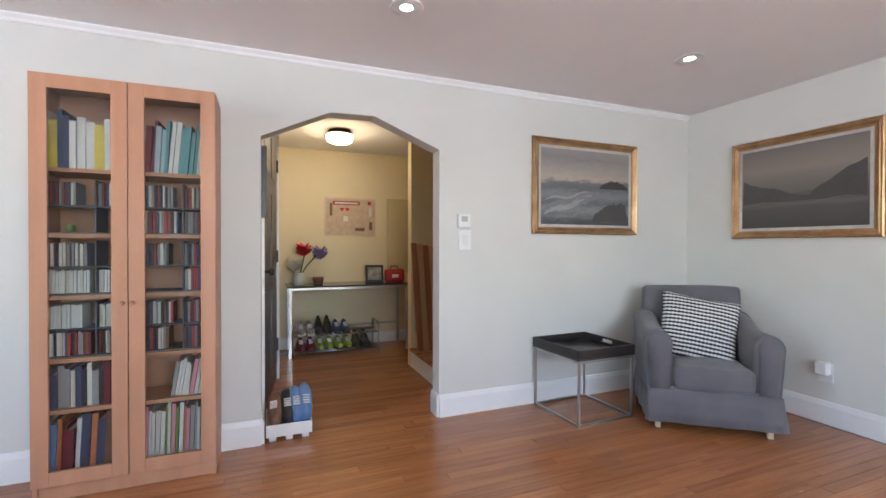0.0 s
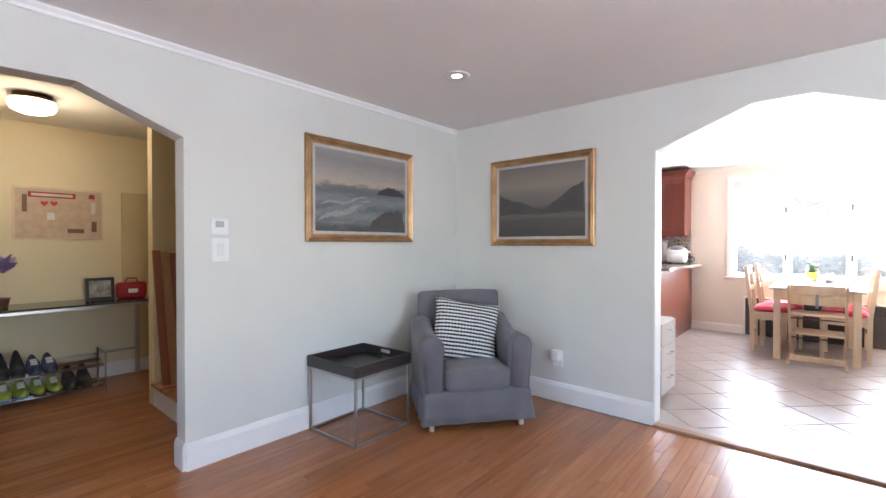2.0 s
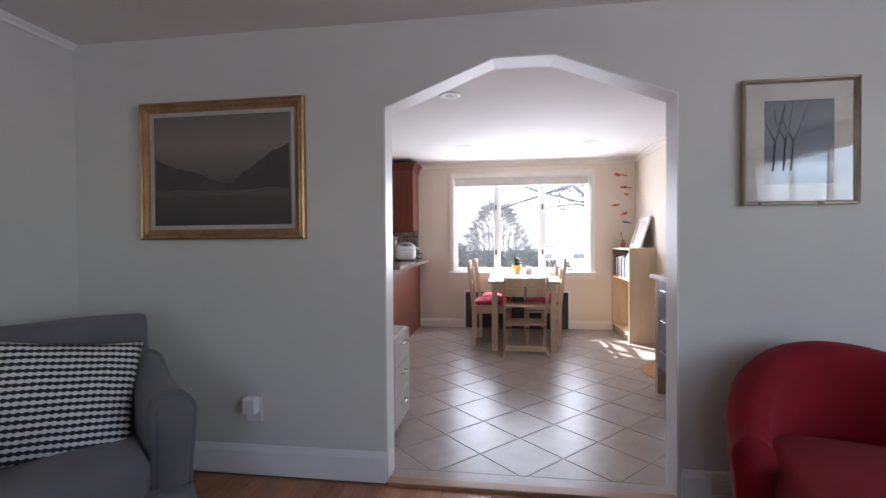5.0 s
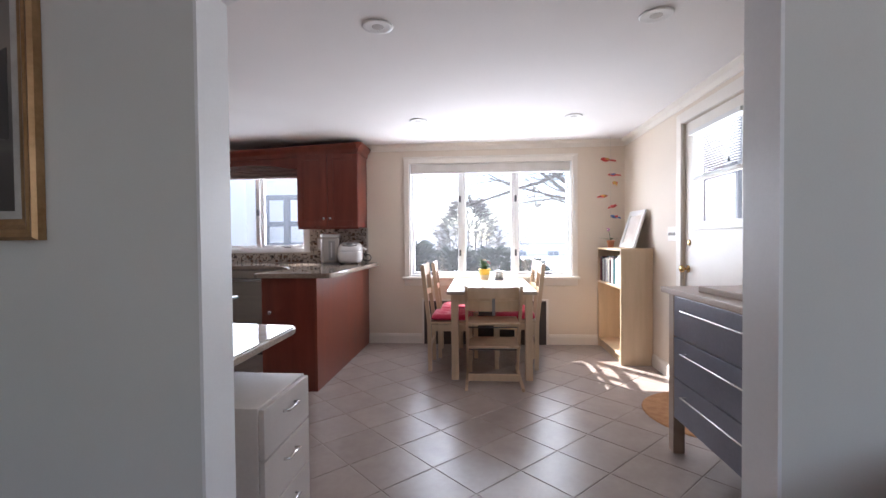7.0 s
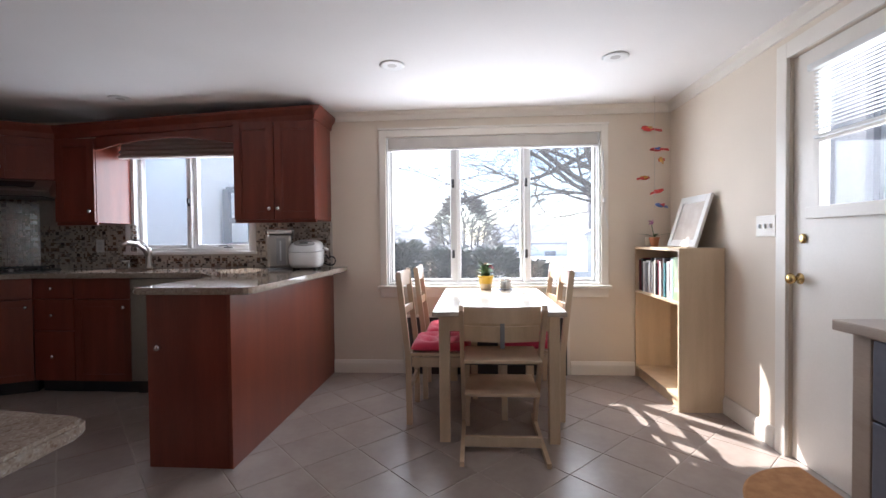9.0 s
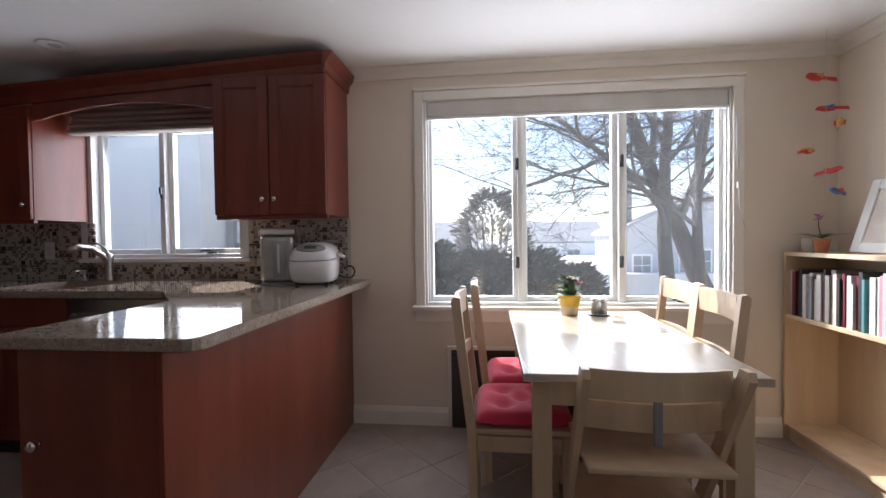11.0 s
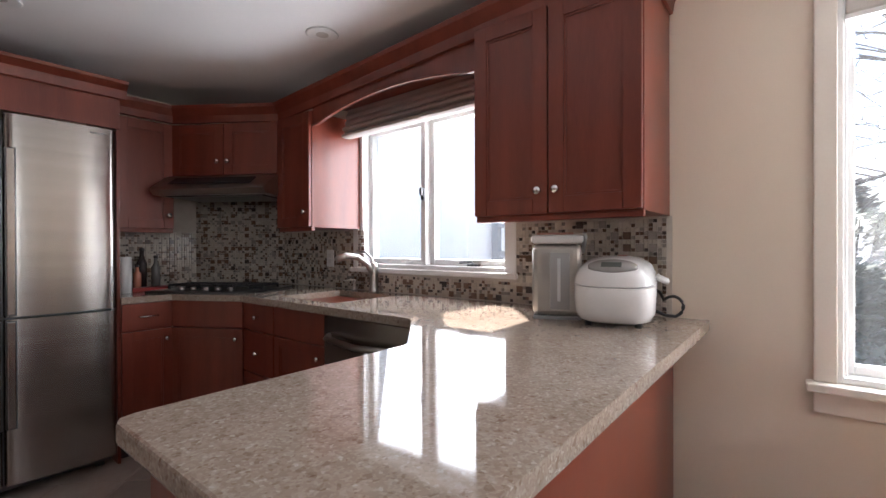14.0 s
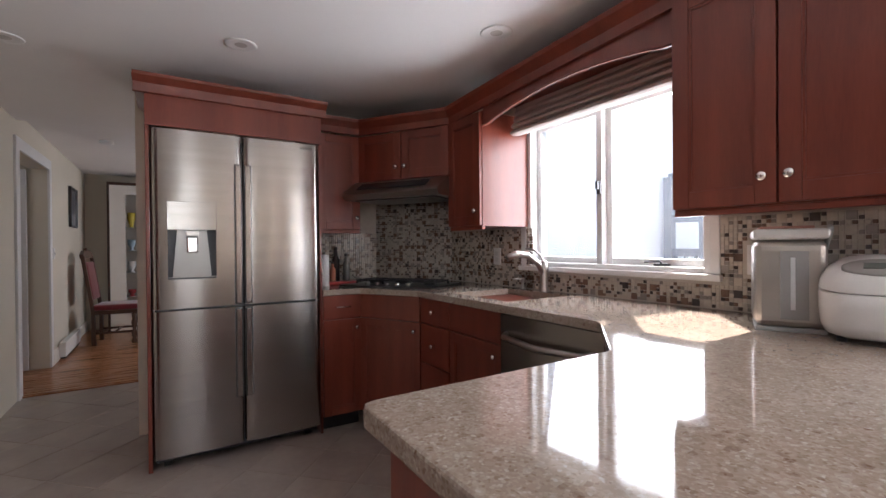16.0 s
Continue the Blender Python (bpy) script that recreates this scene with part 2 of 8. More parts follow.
def prism(bm, pts, axis, a, b):
    """A polygon of 2D points drawn out along an axis from a to b."""
    put = {"x": lambda p, q: (q, p[0], p[1]), "y": lambda p, q: (p[0], q, p[1]), "z": lambda p, q: (p[0], p[1], q)}[axis]
    lo, hi = [bm.verts.new(put(p, a)) for p in pts], [bm.verts.new(put(p, b)) for p in pts]
    fs = [bm.faces.new(lo), bm.faces.new(hi)] + [bm.faces.new((lo[i], lo[(i + 1) % len(pts)], hi[(i + 1) % len(pts)], hi[i])) for i in range(len(pts))]
    bmesh.ops.recalc_face_normals(bm, faces=fs)
    return lo + hi


def tube(bm, pts, radius, sides=8, taper=None, caps=True):
    """A round bar along a chain of points."""
    rings, up = [], Vector((0, 0, 1))
    pts = [Vector(p) for p in pts]
    for i, p in enumerate(pts):
        d = (pts[min(i + 1, len(pts) - 1)] - pts[max(i - 1, 0)]).normalized()
        u = d.cross(up if abs(d.z) < 0.95 else Vector((1, 0, 0))).normalized()
        v = d.cross(u)
        r = radius if taper is None else radius + (taper - radius) * i / (len(pts) - 1)
        rings.append([bm.verts.new(p + r * (math.cos(k * math.tau / sides) * u + math.sin(k * math.tau / sides) * v)) for k in range(sides)])
    fs = []
    for a, b in zip(rings, rings[1:]):
        fs += [bm.faces.new((a[k], a[(k + 1) % sides], b[(k + 1) % sides], b[k])) for k in range(sides)]
    if caps:
        fs += [bm.faces.new(rings[0][::-1]), bm.faces.new(rings[-1])]
    bmesh.ops.recalc_face_normals(bm, faces=fs)


def lathe(bm, profile, x=0, y=0, z=0, sides=24):
    """A turned shape from (radius, height) pairs."""
    rings = [[bm.verts.new((x + r * math.cos(k * math.tau / sides), y + r * math.sin(k * math.tau / sides), z + h)) for k in range(sides)] for r, h in profile]
    fs = []
    for a, b in zip(rings, rings[1:]):
        fs += [bm.faces.new((a[k], a[(k + 1) % sides], b[(k + 1) % sides], b[k])) for k in range(sides)]
    fs += [bm.faces.new(rings[0][::-1]), bm.faces.new(rings[-1])]
    bmesh.ops.recalc_face_normals(bm, faces=fs)


def finish(bm, name, material, smooth=False):
    me = bpy.data.meshes.new(name)
    bm.to_mesh(me)
    bm.free()
    me.materials.append(material)
    if smooth:
        me.shade_smooth()
    return me


def part(name, bm, material, parent, label="", smooth=False):
    ob = new(name, finish(bm, name, material, smooth))
    ob.parent = parent
    return tagged(ob, label)


def thing(name, m, label, category, group=""):
    ob = new(name)
    ob.empty_display_size = 0.1
    ob.matrix_world = m
    return tagged(ob, label, category, group)


def single(name, bm, m, material, label, category, group="", smooth=False):
    """A thing that is one mesh."""
    ob = new(name, finish(bm, name, material, smooth))
    ob.matrix_world = m
    return tagged(ob, label, category, group)


def structure(name, bm, material, label, category):
    return tagged(new(name, finish(bm, name, material)), label, category, kind="structure")


def boxes(*rows, bevel=0.0):
    bm = bmesh.new()
    for r in rows:
        box(bm, *r, bevel=bevel)
    return bm


def pbox(name, parent, material, *r, bevel=0.003, label="", seg=2):
    bm = bmesh.new()
    box(bm, *r, bevel=bevel, seg=seg)
    return part(name, bm, material, parent, label)


def ptube(name, parent, material, pts, radius, sides=8, label="", taper=None):
    bm = bmesh.new()
    tube(bm, pts, radius, sides, taper)
    return part(name, bm, material, parent, label, True)


def plathe(name, parent, material, profile, x=0, y=0, z=0, sides=24, label="", smooth=True):
    bm = bmesh.new()
    lathe(bm, profile, x, y, z, sides)
    return part(name, bm, material, parent, label, smooth)


# ---- the shell ----
XB, YA, XK, YD, YF = 4.0, 3.0, 7.91, -0.93, 5.05   # inner wall faces
CL, CK, CH, CD = 2.205, 2.235, 2.175, 2.30         # ceilings
X0, Y0 = -2.5, -2.2                                # living room's far walls
HX, HB = 0.80, 5.35                                # hall's left wall and back wall

# wall with the hall arch
bm = boxes((X0 - 0.15, 0.69, YA, YA + 0.12, 0, CL), (1.765, XB, YA, YA + 0.12, 0, CL))
prism(bm, [(0.69, 1.735), (1.07, 1.908), (1.335, 1.916), (1.765, 1.743), (1.765, CL), (0.69, CL)], "y", YA, YA + 0.12)
structure("wall_north", bm, WALL, "pale grey-green painted wall with a cut-corner arch to the hall", "wall")
# wall with the kitchen arch
bm = boxes((XB, XB + 0.125, 1.323, 5.2, 0, CL), (XB, XB + 0.125, Y0 - 0.15, 0.0, 0, CL))
prism(bm, [(0.0, 1.800), (0.527, 2.004), (0.80, 2.004), (1.323, 1.800), (1.323, CL), (0.0, CL)], "x", XB, XB + 0.125)
structure("wall_east", bm, WALL, "pale grey-green painted wall with a wide arch to the kitchen", "wall")
# kitchen arch lining: wall paint drawn white, as kitchen light falls on it
bm = boxes((XB - 0.002, XB + 0.129, 1.317, 1.3255, 0, 1.80), (XB - 0.002, XB + 0.129, -0.0025, 0.006, 0, 1.80))
for a, b in (((0.0, 1.800), (0.527, 2.004)), ((0.527, 2.004), (0.80, 2.004)), ((0.80, 2.004), (1.323, 1.800))):
    prism(bm, [a, b, (b[0], b[1] - 0.006), (a[0], a[1] - 0.006)], "x", XB - 0.002, XB + 0.129)
structure("trim_kitchen_arch", bm, TRIM, "white-toned lining of the kitchen arch, standing for lit wall paint", "trim")
# living room's other walls, with windows
bm = boxes((X0 - 0.15, 0.4, Y0 - 0.15, Y0, 0, CL), (2.6, XB, Y0 - 0.15, Y0, 0, CL), (0.4, 2.6, Y0 - 0.15, Y0, 0, 0.78), (0.4, 2.6, Y0 - 0.15, Y0, 2.02, CL))
structure("wall_south", bm, WALL, "pale grey-green painted living room wall out of view, with a window", "wall")
# the west opening is added; no window is known on this side
bm = boxes((X0 - 0.15, X0, Y0, 0.0, 0, CL), (X0 - 0.15, X0, 2.0, YA, 0, CL), (X0 - 0.15, X0, 0.0, 2.0, 0, 0.78), (X0 - 0.15, X0, 0.0, 2.0, 2.02, CL))
structure("wall_west", bm, WALL, "pale grey-green painted living room wall out of view, with a window", "wall")
structure("ceiling_living", boxes((X0 - 0.15, XB + 0.145, Y0 - 0.15, YA + 0.12, CL, CL + 0.12)), CEIL, "smooth white living room ceiling", "ceiling")
# kitchen walls
WIN = (-0.37, 1.425, 0.755, 2.02)   # big window's opening y0 y1 z0 z1
SWN = (2.62, 3.735, 1.065, 1.97)     # sink window's opening
# opening at y 7.5 to 8.9 is added out of view for dining light
bm = boxes((XK, XK + 0.16, YD - 0.15, WIN[0], 0, CD), (XK, XK + 0.16, WIN[1], SWN[0], 0, CD), (XK, XK + 0.16, SWN[1], 7.5, 0, CD), (XK, XK + 0.16, 8.9, 10.05, 0, CD),
           (XK, XK + 0.16, WIN[0], WIN[1], 0, WIN[2]), (XK, XK + 0.16, WIN[0], WIN[1], WIN[3], CD), (XK, XK + 0.16, SWN[0], SWN[1], 0, SWN[2]), (XK, XK + 0.16, SWN[0], SWN[1], SWN[3], CD),
           (XK, XK + 0.16, 7.5, 8.9, 0, 0.85), (XK, XK + 0.16, 7.5, 8.9, 2.05, CD))
structure("wall_kitchen_window", bm, WALL_K, "warm beige painted kitchen wall with two windows and an added opening", "wall")
DOOR = (5.60, 6.545, 2.045)
bm = boxes((XB + 0.145, DOOR[0], YD - 0.15, YD, 0, CK), (DOOR[1], XK, YD - 0.15, YD, 0, CK), (DOOR[0], DOOR[1], YD - 0.15, YD, DOOR[2], CK))
structure("wall_kitchen_door", bm, WALL_K, "warm beige painted kitchen wall with the back door", "wall")
structure("wall_kitchen_back", boxes((5.80, XK, YF, YF + 0.12, 0, CK)), WALL_K, "warm beige wall behind the fridge and cooktop", "wall")
structure("wall_kitchen_side", boxes((XB + 0.126, XB + 0.152, 1.40, 5.2, 0, CK), (XB + 0.126, XB + 0.152, YD, -0.06, 0, CK)), WALL_K, "warm beige kitchen side of the arch wall", "wall")
structure("ceiling_kitchen", boxes((XB + 0.145, XK, YD, 6.45, CK, CK + 0.1)), CEIL, "smooth white kitchen ceiling", "ceiling")
# dining room beyond the fridge
bm = boxes((4.80, 4.95, 5.2, 6.46, 0, CD), (4.80, 4.95, 7.52, 9.9, 0, CD), (4.80, 4.95, 6.46, 7.52, 2.0, CD), (4.145, 4.80, 5.2, 5.32, 0, CD))
structure("wall_dining_west", bm, WALL_D, "cream painted dining room wall with a doorway", "wall")
structure("wall_dining_north", boxes((4.80, XK, 9.9, 10.05, 0, CD)), WALL_D, "cream painted end wall of the dining room", "wall")
structure("ceiling_dining", boxes((3.4, XK, 6.45, 10.05, CD, CD + 0.1)), CEIL, "white dining room ceiling", "ceiling")
bm = boxes((3.4, 3.5, 6.0, 8.4, 0, CD), (3.5, 4.8, 5.9, 6.0, 0, CD), (3.5, 4.8, 8.3, 8.4, 0, CD))
structure("wall_side_room", bm, WALL_D, "grey walls of the dim side room", "wall")
# hall
bm = boxes((0.57, 0.69, YA + 0.12, 3.34, 0, CH), (HX - 0.12, HX, 4.26, HB, 0, CH), (HX - 0.12, HX, 3.34, 4.26, 2.04, CH))
structure("wall_hall_west", bm, WALL_H, "warm yellow hall wall with the front door", "wall")
structure("wall_hall_back", boxes((HX - 0.12, 3.6, HB, HB + 0.12, 0, CH)), WALL_H, "warm yellow back wall of the hall", "wall")
structure("wall_stair", boxes((1.957, 3.6, 4.20, 4.30, 0, CH), (3.5, 3.6, YA + 0.12, HB, 0, CH)), WALL_H, "warm yellow stub wall beside the stair landing", "wall")
structure("wall_hall_front", boxes((1.77, 3.5, YA + 0.121, YA + 0.127, 0, CH)), WALL_H, "warm yellow hall side of the arch wall", "wall")
structure("ceiling_hall", boxes((HX - 0.25, 3.6, YA + 0.12, HB + 0.12, CH, CH + 0.1)), CEIL, "white hall ceiling", "ceiling")
structure("stair_landing", boxes((1.957, 3.5, YA + 0.13, 4.20, 0, 0.15)), TRIM, "white-painted riser of the stair landing", "stair")
structure("landing_tread", boxes((1.94, 3.5, YA + 0.13, 4.20, 0.15, 0.172)), OAK_FAR, "red-brown wooden landing tread", "stair")
# floors below the pieces
structure("floor_living", boxes((X0 - 0.15, XB + 0.02, Y0 - 0.15, YA + 0.06, -0.10, -0.004), (HX - 0.25, 3.6, YA + 0.06, HB + 0.12, -0.10, -0.004)), DARK_GAP, "honey-brown hardwood strip floor", "floor")
structure("floor_kitchen", boxes((XB + 0.02, XK, YD - 0.1, 6.45, -0.10, 0.0004)), GROUT, "diagonal grey-brown stone tile floor", "floor")
structure("floor_dining", boxes((3.4, XK, 6.45, 10.0, -0.10, 0.0)), OAK_FAR, "polished brown wooden dining room floor", "floor")
structure("threshold", boxes((XB - 0.035, XB + 0.03, 0.0065, 1.3165, -0.01, 0.016), bevel=0.006), surface("threshold_wood", (0.24, 0.12, 0.06), (0.40, 0.22, 0.11), 6, 0.4, stretch=(6, 0.6, 2)), "worn brown wooden threshold in the arch", "threshold")
structure("threshold_dining", boxes((4.95, XK, 6.43, 6.48, -0.01, 0.014), bevel=0.005), OAK_FAR, "dark wooden threshold to the dining room", "threshold")


# baseboards: a tall board with a rounded top, from one end to the other
def baseboard(name, a, b, inward, material, h=0.145, label="white painted tall baseboard"):
    bm = bmesh.new()
    a, b, n = Vector((*a, 0)), Vector((*b, 0)), Vector((*inward, 0))
    prof = [(0, 0), (0.016, 0), (0.016, h - 0.03), (0.011, h - 0.012), (0.007, h), (0, h)]
    lo = [bm.verts.new(a + n * p + Vector((0, 0, q))) for p, q in prof]
    hi = [bm.verts.new(b + n * p + Vector((0, 0, q))) for p, q in prof]
    k = len(prof)
    fs = [bm.faces.new(lo), bm.faces.new(hi)] + [bm.faces.new((lo[i], lo[(i + 1) % k], hi[(i + 1) % k], hi[i])) for i in range(k)]
    bmesh.ops.recalc_face_normals(bm, faces=fs)
    return structure(name, bm, material, label, "baseboard")


baseboard("baseboard", (X0, YA), (0.69, YA), (0, -1), TRIM)
baseboard("baseboard", (1.765, YA), (XB, YA), (0, -1), TRIM)
baseboard("baseboard", (XB, YA), (XB, 1.325), (-1, 0), TRIM)
baseboard("baseboard", (XB, -0.013), (XB, Y0), (-1, 0), TRIM)
baseboard("baseboard", (1.765, YA), (1.765, YA + 0.12), (-1, 0), TRIM)
baseboard("baseboard", (0.69, YA), (0.69, YA + 0.12), (1, 0), TRIM)
baseboard("baseboard", (XK, 1.29), (XK, 1.90), (-1, 0), TRIM_K, 0.115, "cream painted baseboard")
baseboard("baseboard", (XK, YD), (XK, -0.12), (-1, 0), TRIM_K, 0.115, "cream painted baseboard")
baseboard("baseboard", (6.64, YD), (XK, YD), (0, 1), TRIM_K, 0.115, "cream painted baseboard")
baseboard("baseboard", (4.95, 7.64), (4.95, 9.9), (1, 0), TRIM_K, 0.14, "white dining room baseboard")
baseboard("baseboard", (HX, HB), (2.6, HB), (0, -1), TRIM, 0.12, "white hall baseboard")
baseboard("baseboard", (HX, 4.36), (HX, HB), (1, 0), TRIM, 0.12, "white hall baseboard")


def moulding(name, pts2, axis, a, b, material, label):
    bm = bmesh.new()
    prism(bm, pts2, axis, a, b)
    return structure(name, bm, material, label, "trim")


moulding("crown_moulding", [(YA, CL - 0.038), (YA - 0.008, CL - 0.036), (YA - 0.011, CL - 0.022), (YA - 0.024, CL - 0.008), (YA - 0.026, CL), (YA, CL)], "x", X0, XB, TRIM, "white cove moulding under the ceiling")
moulding("crown_moulding", [(XK, CK - 0.07), (XK - 0.012, CK - 0.068), (XK - 0.02, CK - 0.03), (XK - 0.05, CK - 0.01), (XK - 0.052, CK), (XK, CK)], "y", YD, 1.90, TRIM_K, "cream cove moulding under the kitchen ceiling")
moulding("crown_moulding", [(YD, CK - 0.07), (YD + 0.012, CK - 0.068), (YD + 0.02, CK - 0.03), (YD + 0.05, CK - 0.01), (YD + 0.052, CK), (YD, CK)], "x", XB + 0.152, XK, TRIM_K, "cream cove moulding under the kitchen ceiling")

# ---- windows and doors ----
def casing(name, y0, y1, z0, z1, sill, material, label):
    """Flat casing round an opening of the window wall, with a stool and apron."""
    w, t = 0.058, 0.018
    bm = boxes((XK - t, XK - 0.001, y1, y1 + w, z0, z1 + w), (XK - t, XK - 0.001, y0 - w, y0, z0, z1 + w), (XK - t, XK - 0.001, y0, y1, z1, z1 + w), bevel=0.004)
    box(bm, XK - t - 0.012, XK - 0.001, y0 - w - 0.005, y1 + w + 0.005, z1 + w, z1 + w + 0.018, bevel=0.004)
    if sill:
        box(bm, XK - 0.055, XK + 0.05, y0 - w - 0.02, y1 + w + 0.02, z0 - 0.028, z0, bevel=0.006)
        box(bm, XK - t, XK - 0.001, y0 - w, y1 + w, z0 - 0.10, z0 - 0.03, bevel=0.004)
    return structure(name, bm, material, label, "trim")


def casement(parent, y0, y1, z0, z1, x=XK + 0.06, w=0.042):
    """One glazed sash."""
    bm = boxes((x, x + 0.045, y0, y0 + w, z0, z1), (x, x + 0.045, y1 - w, y1, z0, z1), (x, x + 0.045, y0 + w, y1 - w, z0, z0 + w), (x, x + 0.045, y0 + w, y1 - w, z1 - w, z1), bevel=0.004)
    part("sash", bm, TRIM, parent)
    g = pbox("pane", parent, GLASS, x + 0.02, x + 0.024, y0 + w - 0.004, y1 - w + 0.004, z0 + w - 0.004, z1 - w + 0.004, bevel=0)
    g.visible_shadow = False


def crank(parent, y, z, x):
    bm = bmesh.new()
    box(bm, x - 0.03, x, y - 0.035, y + 0.035, z, z + 0.012, 0.003)
    tube(bm, [(x - 0.02, y, z + 0.012), (x - 0.035, y, z + 0.022), (x - 0.045, y + 0.07, z + 0.018)], 0.005, 6)
    part("crank_handle", bm, DARK_STEEL, parent, "dark bronze window crank")


def latch(parent, y, z, x):
    bm = bmesh.new()
    box(bm, x - 0.012, x, y - 0.012, y + 0.012, z - 0.035, z + 0.035, 0.003)
    box(bm, x - 0.028, x - 0.012, y - 0.008, y + 0.008, z - 0.01, z + 0.035, 0.003)
    part("sash_latch", bm, DARK_STEEL, parent, "dark bronze sash latch")


win = tagged(new("window_1"), "wide white triple casement window over the dining table", "window", kind="structure")
y0, y1, z0, z1 = WIN
J = 0.016
bm = boxes((XK + 0.001, XK + 0.14, y0, y0 + J, z0, z1), (XK + 0.001, XK + 0.14, y1 - J, y1, z0, z1), (XK + 0.001, XK + 0.14, y0 + J, y1 - J, z0, z0 + 0.02), (XK + 0.001, XK + 0.14, y0 + J, y1 - J, z1 - 0.03, z1),
           (XK + 0.02, XK + 0.12, 0.822, 0.850, z0 + 0.02, z1 - 0.03), (XK + 0.02, XK + 0.12, 0.226, 0.254, z0 + 0.02, z1 - 0.03), bevel=0.003)
for y in (y0 + J, y1 - J):
    for x in (XK + 0.022, XK + 0.044):
        box(bm, x, x + 0.008, y - 0.010, y + 0.010, z0 + 0.02, z1 - 0.03, 0.002)
part("window_frame", bm, TRIM, win)
for a, b in ((0.850, y1 - J), (0.254, 0.822), (y0 + J, 0.226)):
    casement(win, a, b, z0 + 0.02, z1 - 0.03, w=0.03)
crank(win, 1.15, z0 + 0.021, XK + 0.05)
crank(win, -0.12, z0 + 0.021, XK + 0.05)
for y, z in ((0.855, 1.02), (0.855, 1.62), (0.24, 1.02), (0.24, 1.62)):
    latch(win, y, z, XK + 0.02)
casing("trim_window_1", *WIN, True, TRIM_K, "cream window casing with stool and apron")
bl = thing("roller_blind", pose(XK + 0.02, 0, 0), "raised pale fabric roller blind in the window head", "blind")
CLOTH_W = surface("pale_blind_cloth", (0.56, 0.53, 0.49), (0.66, 0.63, 0.59), 6, 0.9, 0.05, 0.3, 260)
pbox("cloth", bl, CLOTH_W, -0.022, 0.0, y0 + 0.02, y1 - 0.02, 1.922, 2.015, bevel=0.008)
pbox("bottom_bar", bl, TRIM, -0.026, 0.004, y0 + 0.02, y1 - 0.02, 1.905, 1.9215, bevel=0.004)

ptube("pull_cord", bl, WHITE, [(-0.045, y0 - 0.012, 1.86), (-0.047, y0 - 0.022, 1.70), (-0.046, y0 - 0.030, 1.56), (-0.047, y0 - 0.020, 1.54), (-0.045, y0 - 0.014, 1.66), (-0.045, y0 - 0.010, 1.86)], 0.0035, 6, "white looped pull cord")
pbox("cord_cleat", bl, WHITE, -0.056, -0.039, y0 - 0.032, y0 - 0.012, 1.44, 1.475, bevel=0.004)
ptube("cord_end", bl, WHITE, [(-0.05, y0 - 0.020, 1.44), (-0.052, y0 - 0.024, 1.34), (-0.050, y0 - 0.042, 1.27), (-0.049, y0 - 0.056, 1.22)], 0.003, 6)

win = tagged(new("window_2"), "white double casement window over the kitchen sink", "window", kind="structure")
y0, y1, z0, z1 = SWN
bm = boxes((XK + 0.001, XK + 0.14, y0, y0 + 0.03, z0, z1), (XK + 0.001, XK + 0.14, y1 - 0.03, y1, z0, z1), (XK + 0.001, XK + 0.14, y0 + 0.03, y1 - 0.03, z0, z0 + 0.025), (XK + 0.001, XK + 0.14, y0 + 0.03, y1 - 0.03, z1 - 0.03, z1),
           (XK + 0.02, XK + 0.12, 3.185, 3.22, z0 + 0.025, z1 - 0.03), bevel=0.003)
part("window_frame", bm, TRIM, win)
casement(win, y0 + 0.03, 3.185, z0 + 0.025, z1 - 0.03, w=0.034)
casement(win, 3.22, y1 - 0.03, z0 + 0.025, z1 - 0.03, w=0.034)
crank(win, 2.86, z0 + 0.026, XK + 0.05)
latch(win, 3.20, 1.50, XK + 0.02)
bm = boxes((XK - 0.012, XK - 0.001, y1, y1 + 0.05, z0, z1), (XK - 0.012, XK - 0.001, y0 - 0.04, y0, z0, z1), (XK - 0.03, XK + 0.05, y0 - 0.05, y1 + 0.06, z0 - 0.028, z0), bevel=0.004)
structure("trim_window_2", bm, TRIM, "white casing and sill of the sink window", "trim")
rb = thing("roman_blind", pose(7.80, 0, 0), "raised brown-grey folded roman blind above the sink window", "blind")
CLOTH_D = surface("brown_blind_cloth", (0.36, 0.31, 0.285), (0.48, 0.43, 0.395), 4, 0.85, 0.05, 0.3, 260, stretch=(1, 1, 12))
for i in range(4):
    bm = bmesh.new()
    z, out = 1.865 + 0.04 * i, 0.020 + 0.014 * (3 - i) + 0.006 * (i % 2)
    prism(bm, [(0.010, z + 0.045), (-out * 0.5, z + 0.040), (-out, z + 0.018), (-out * 0.96, z + 0.006), (-out * 0.6, z), (0.010, z + 0.004)], "y", 2.60, 3.70)
    part("fold", bm, CLOTH_D, rb)
pbox("head_rail", rb, CLOTH_D, -0.012, 0.014, 2.60, 3.70, 2.025, 2.045, bevel=0.004)

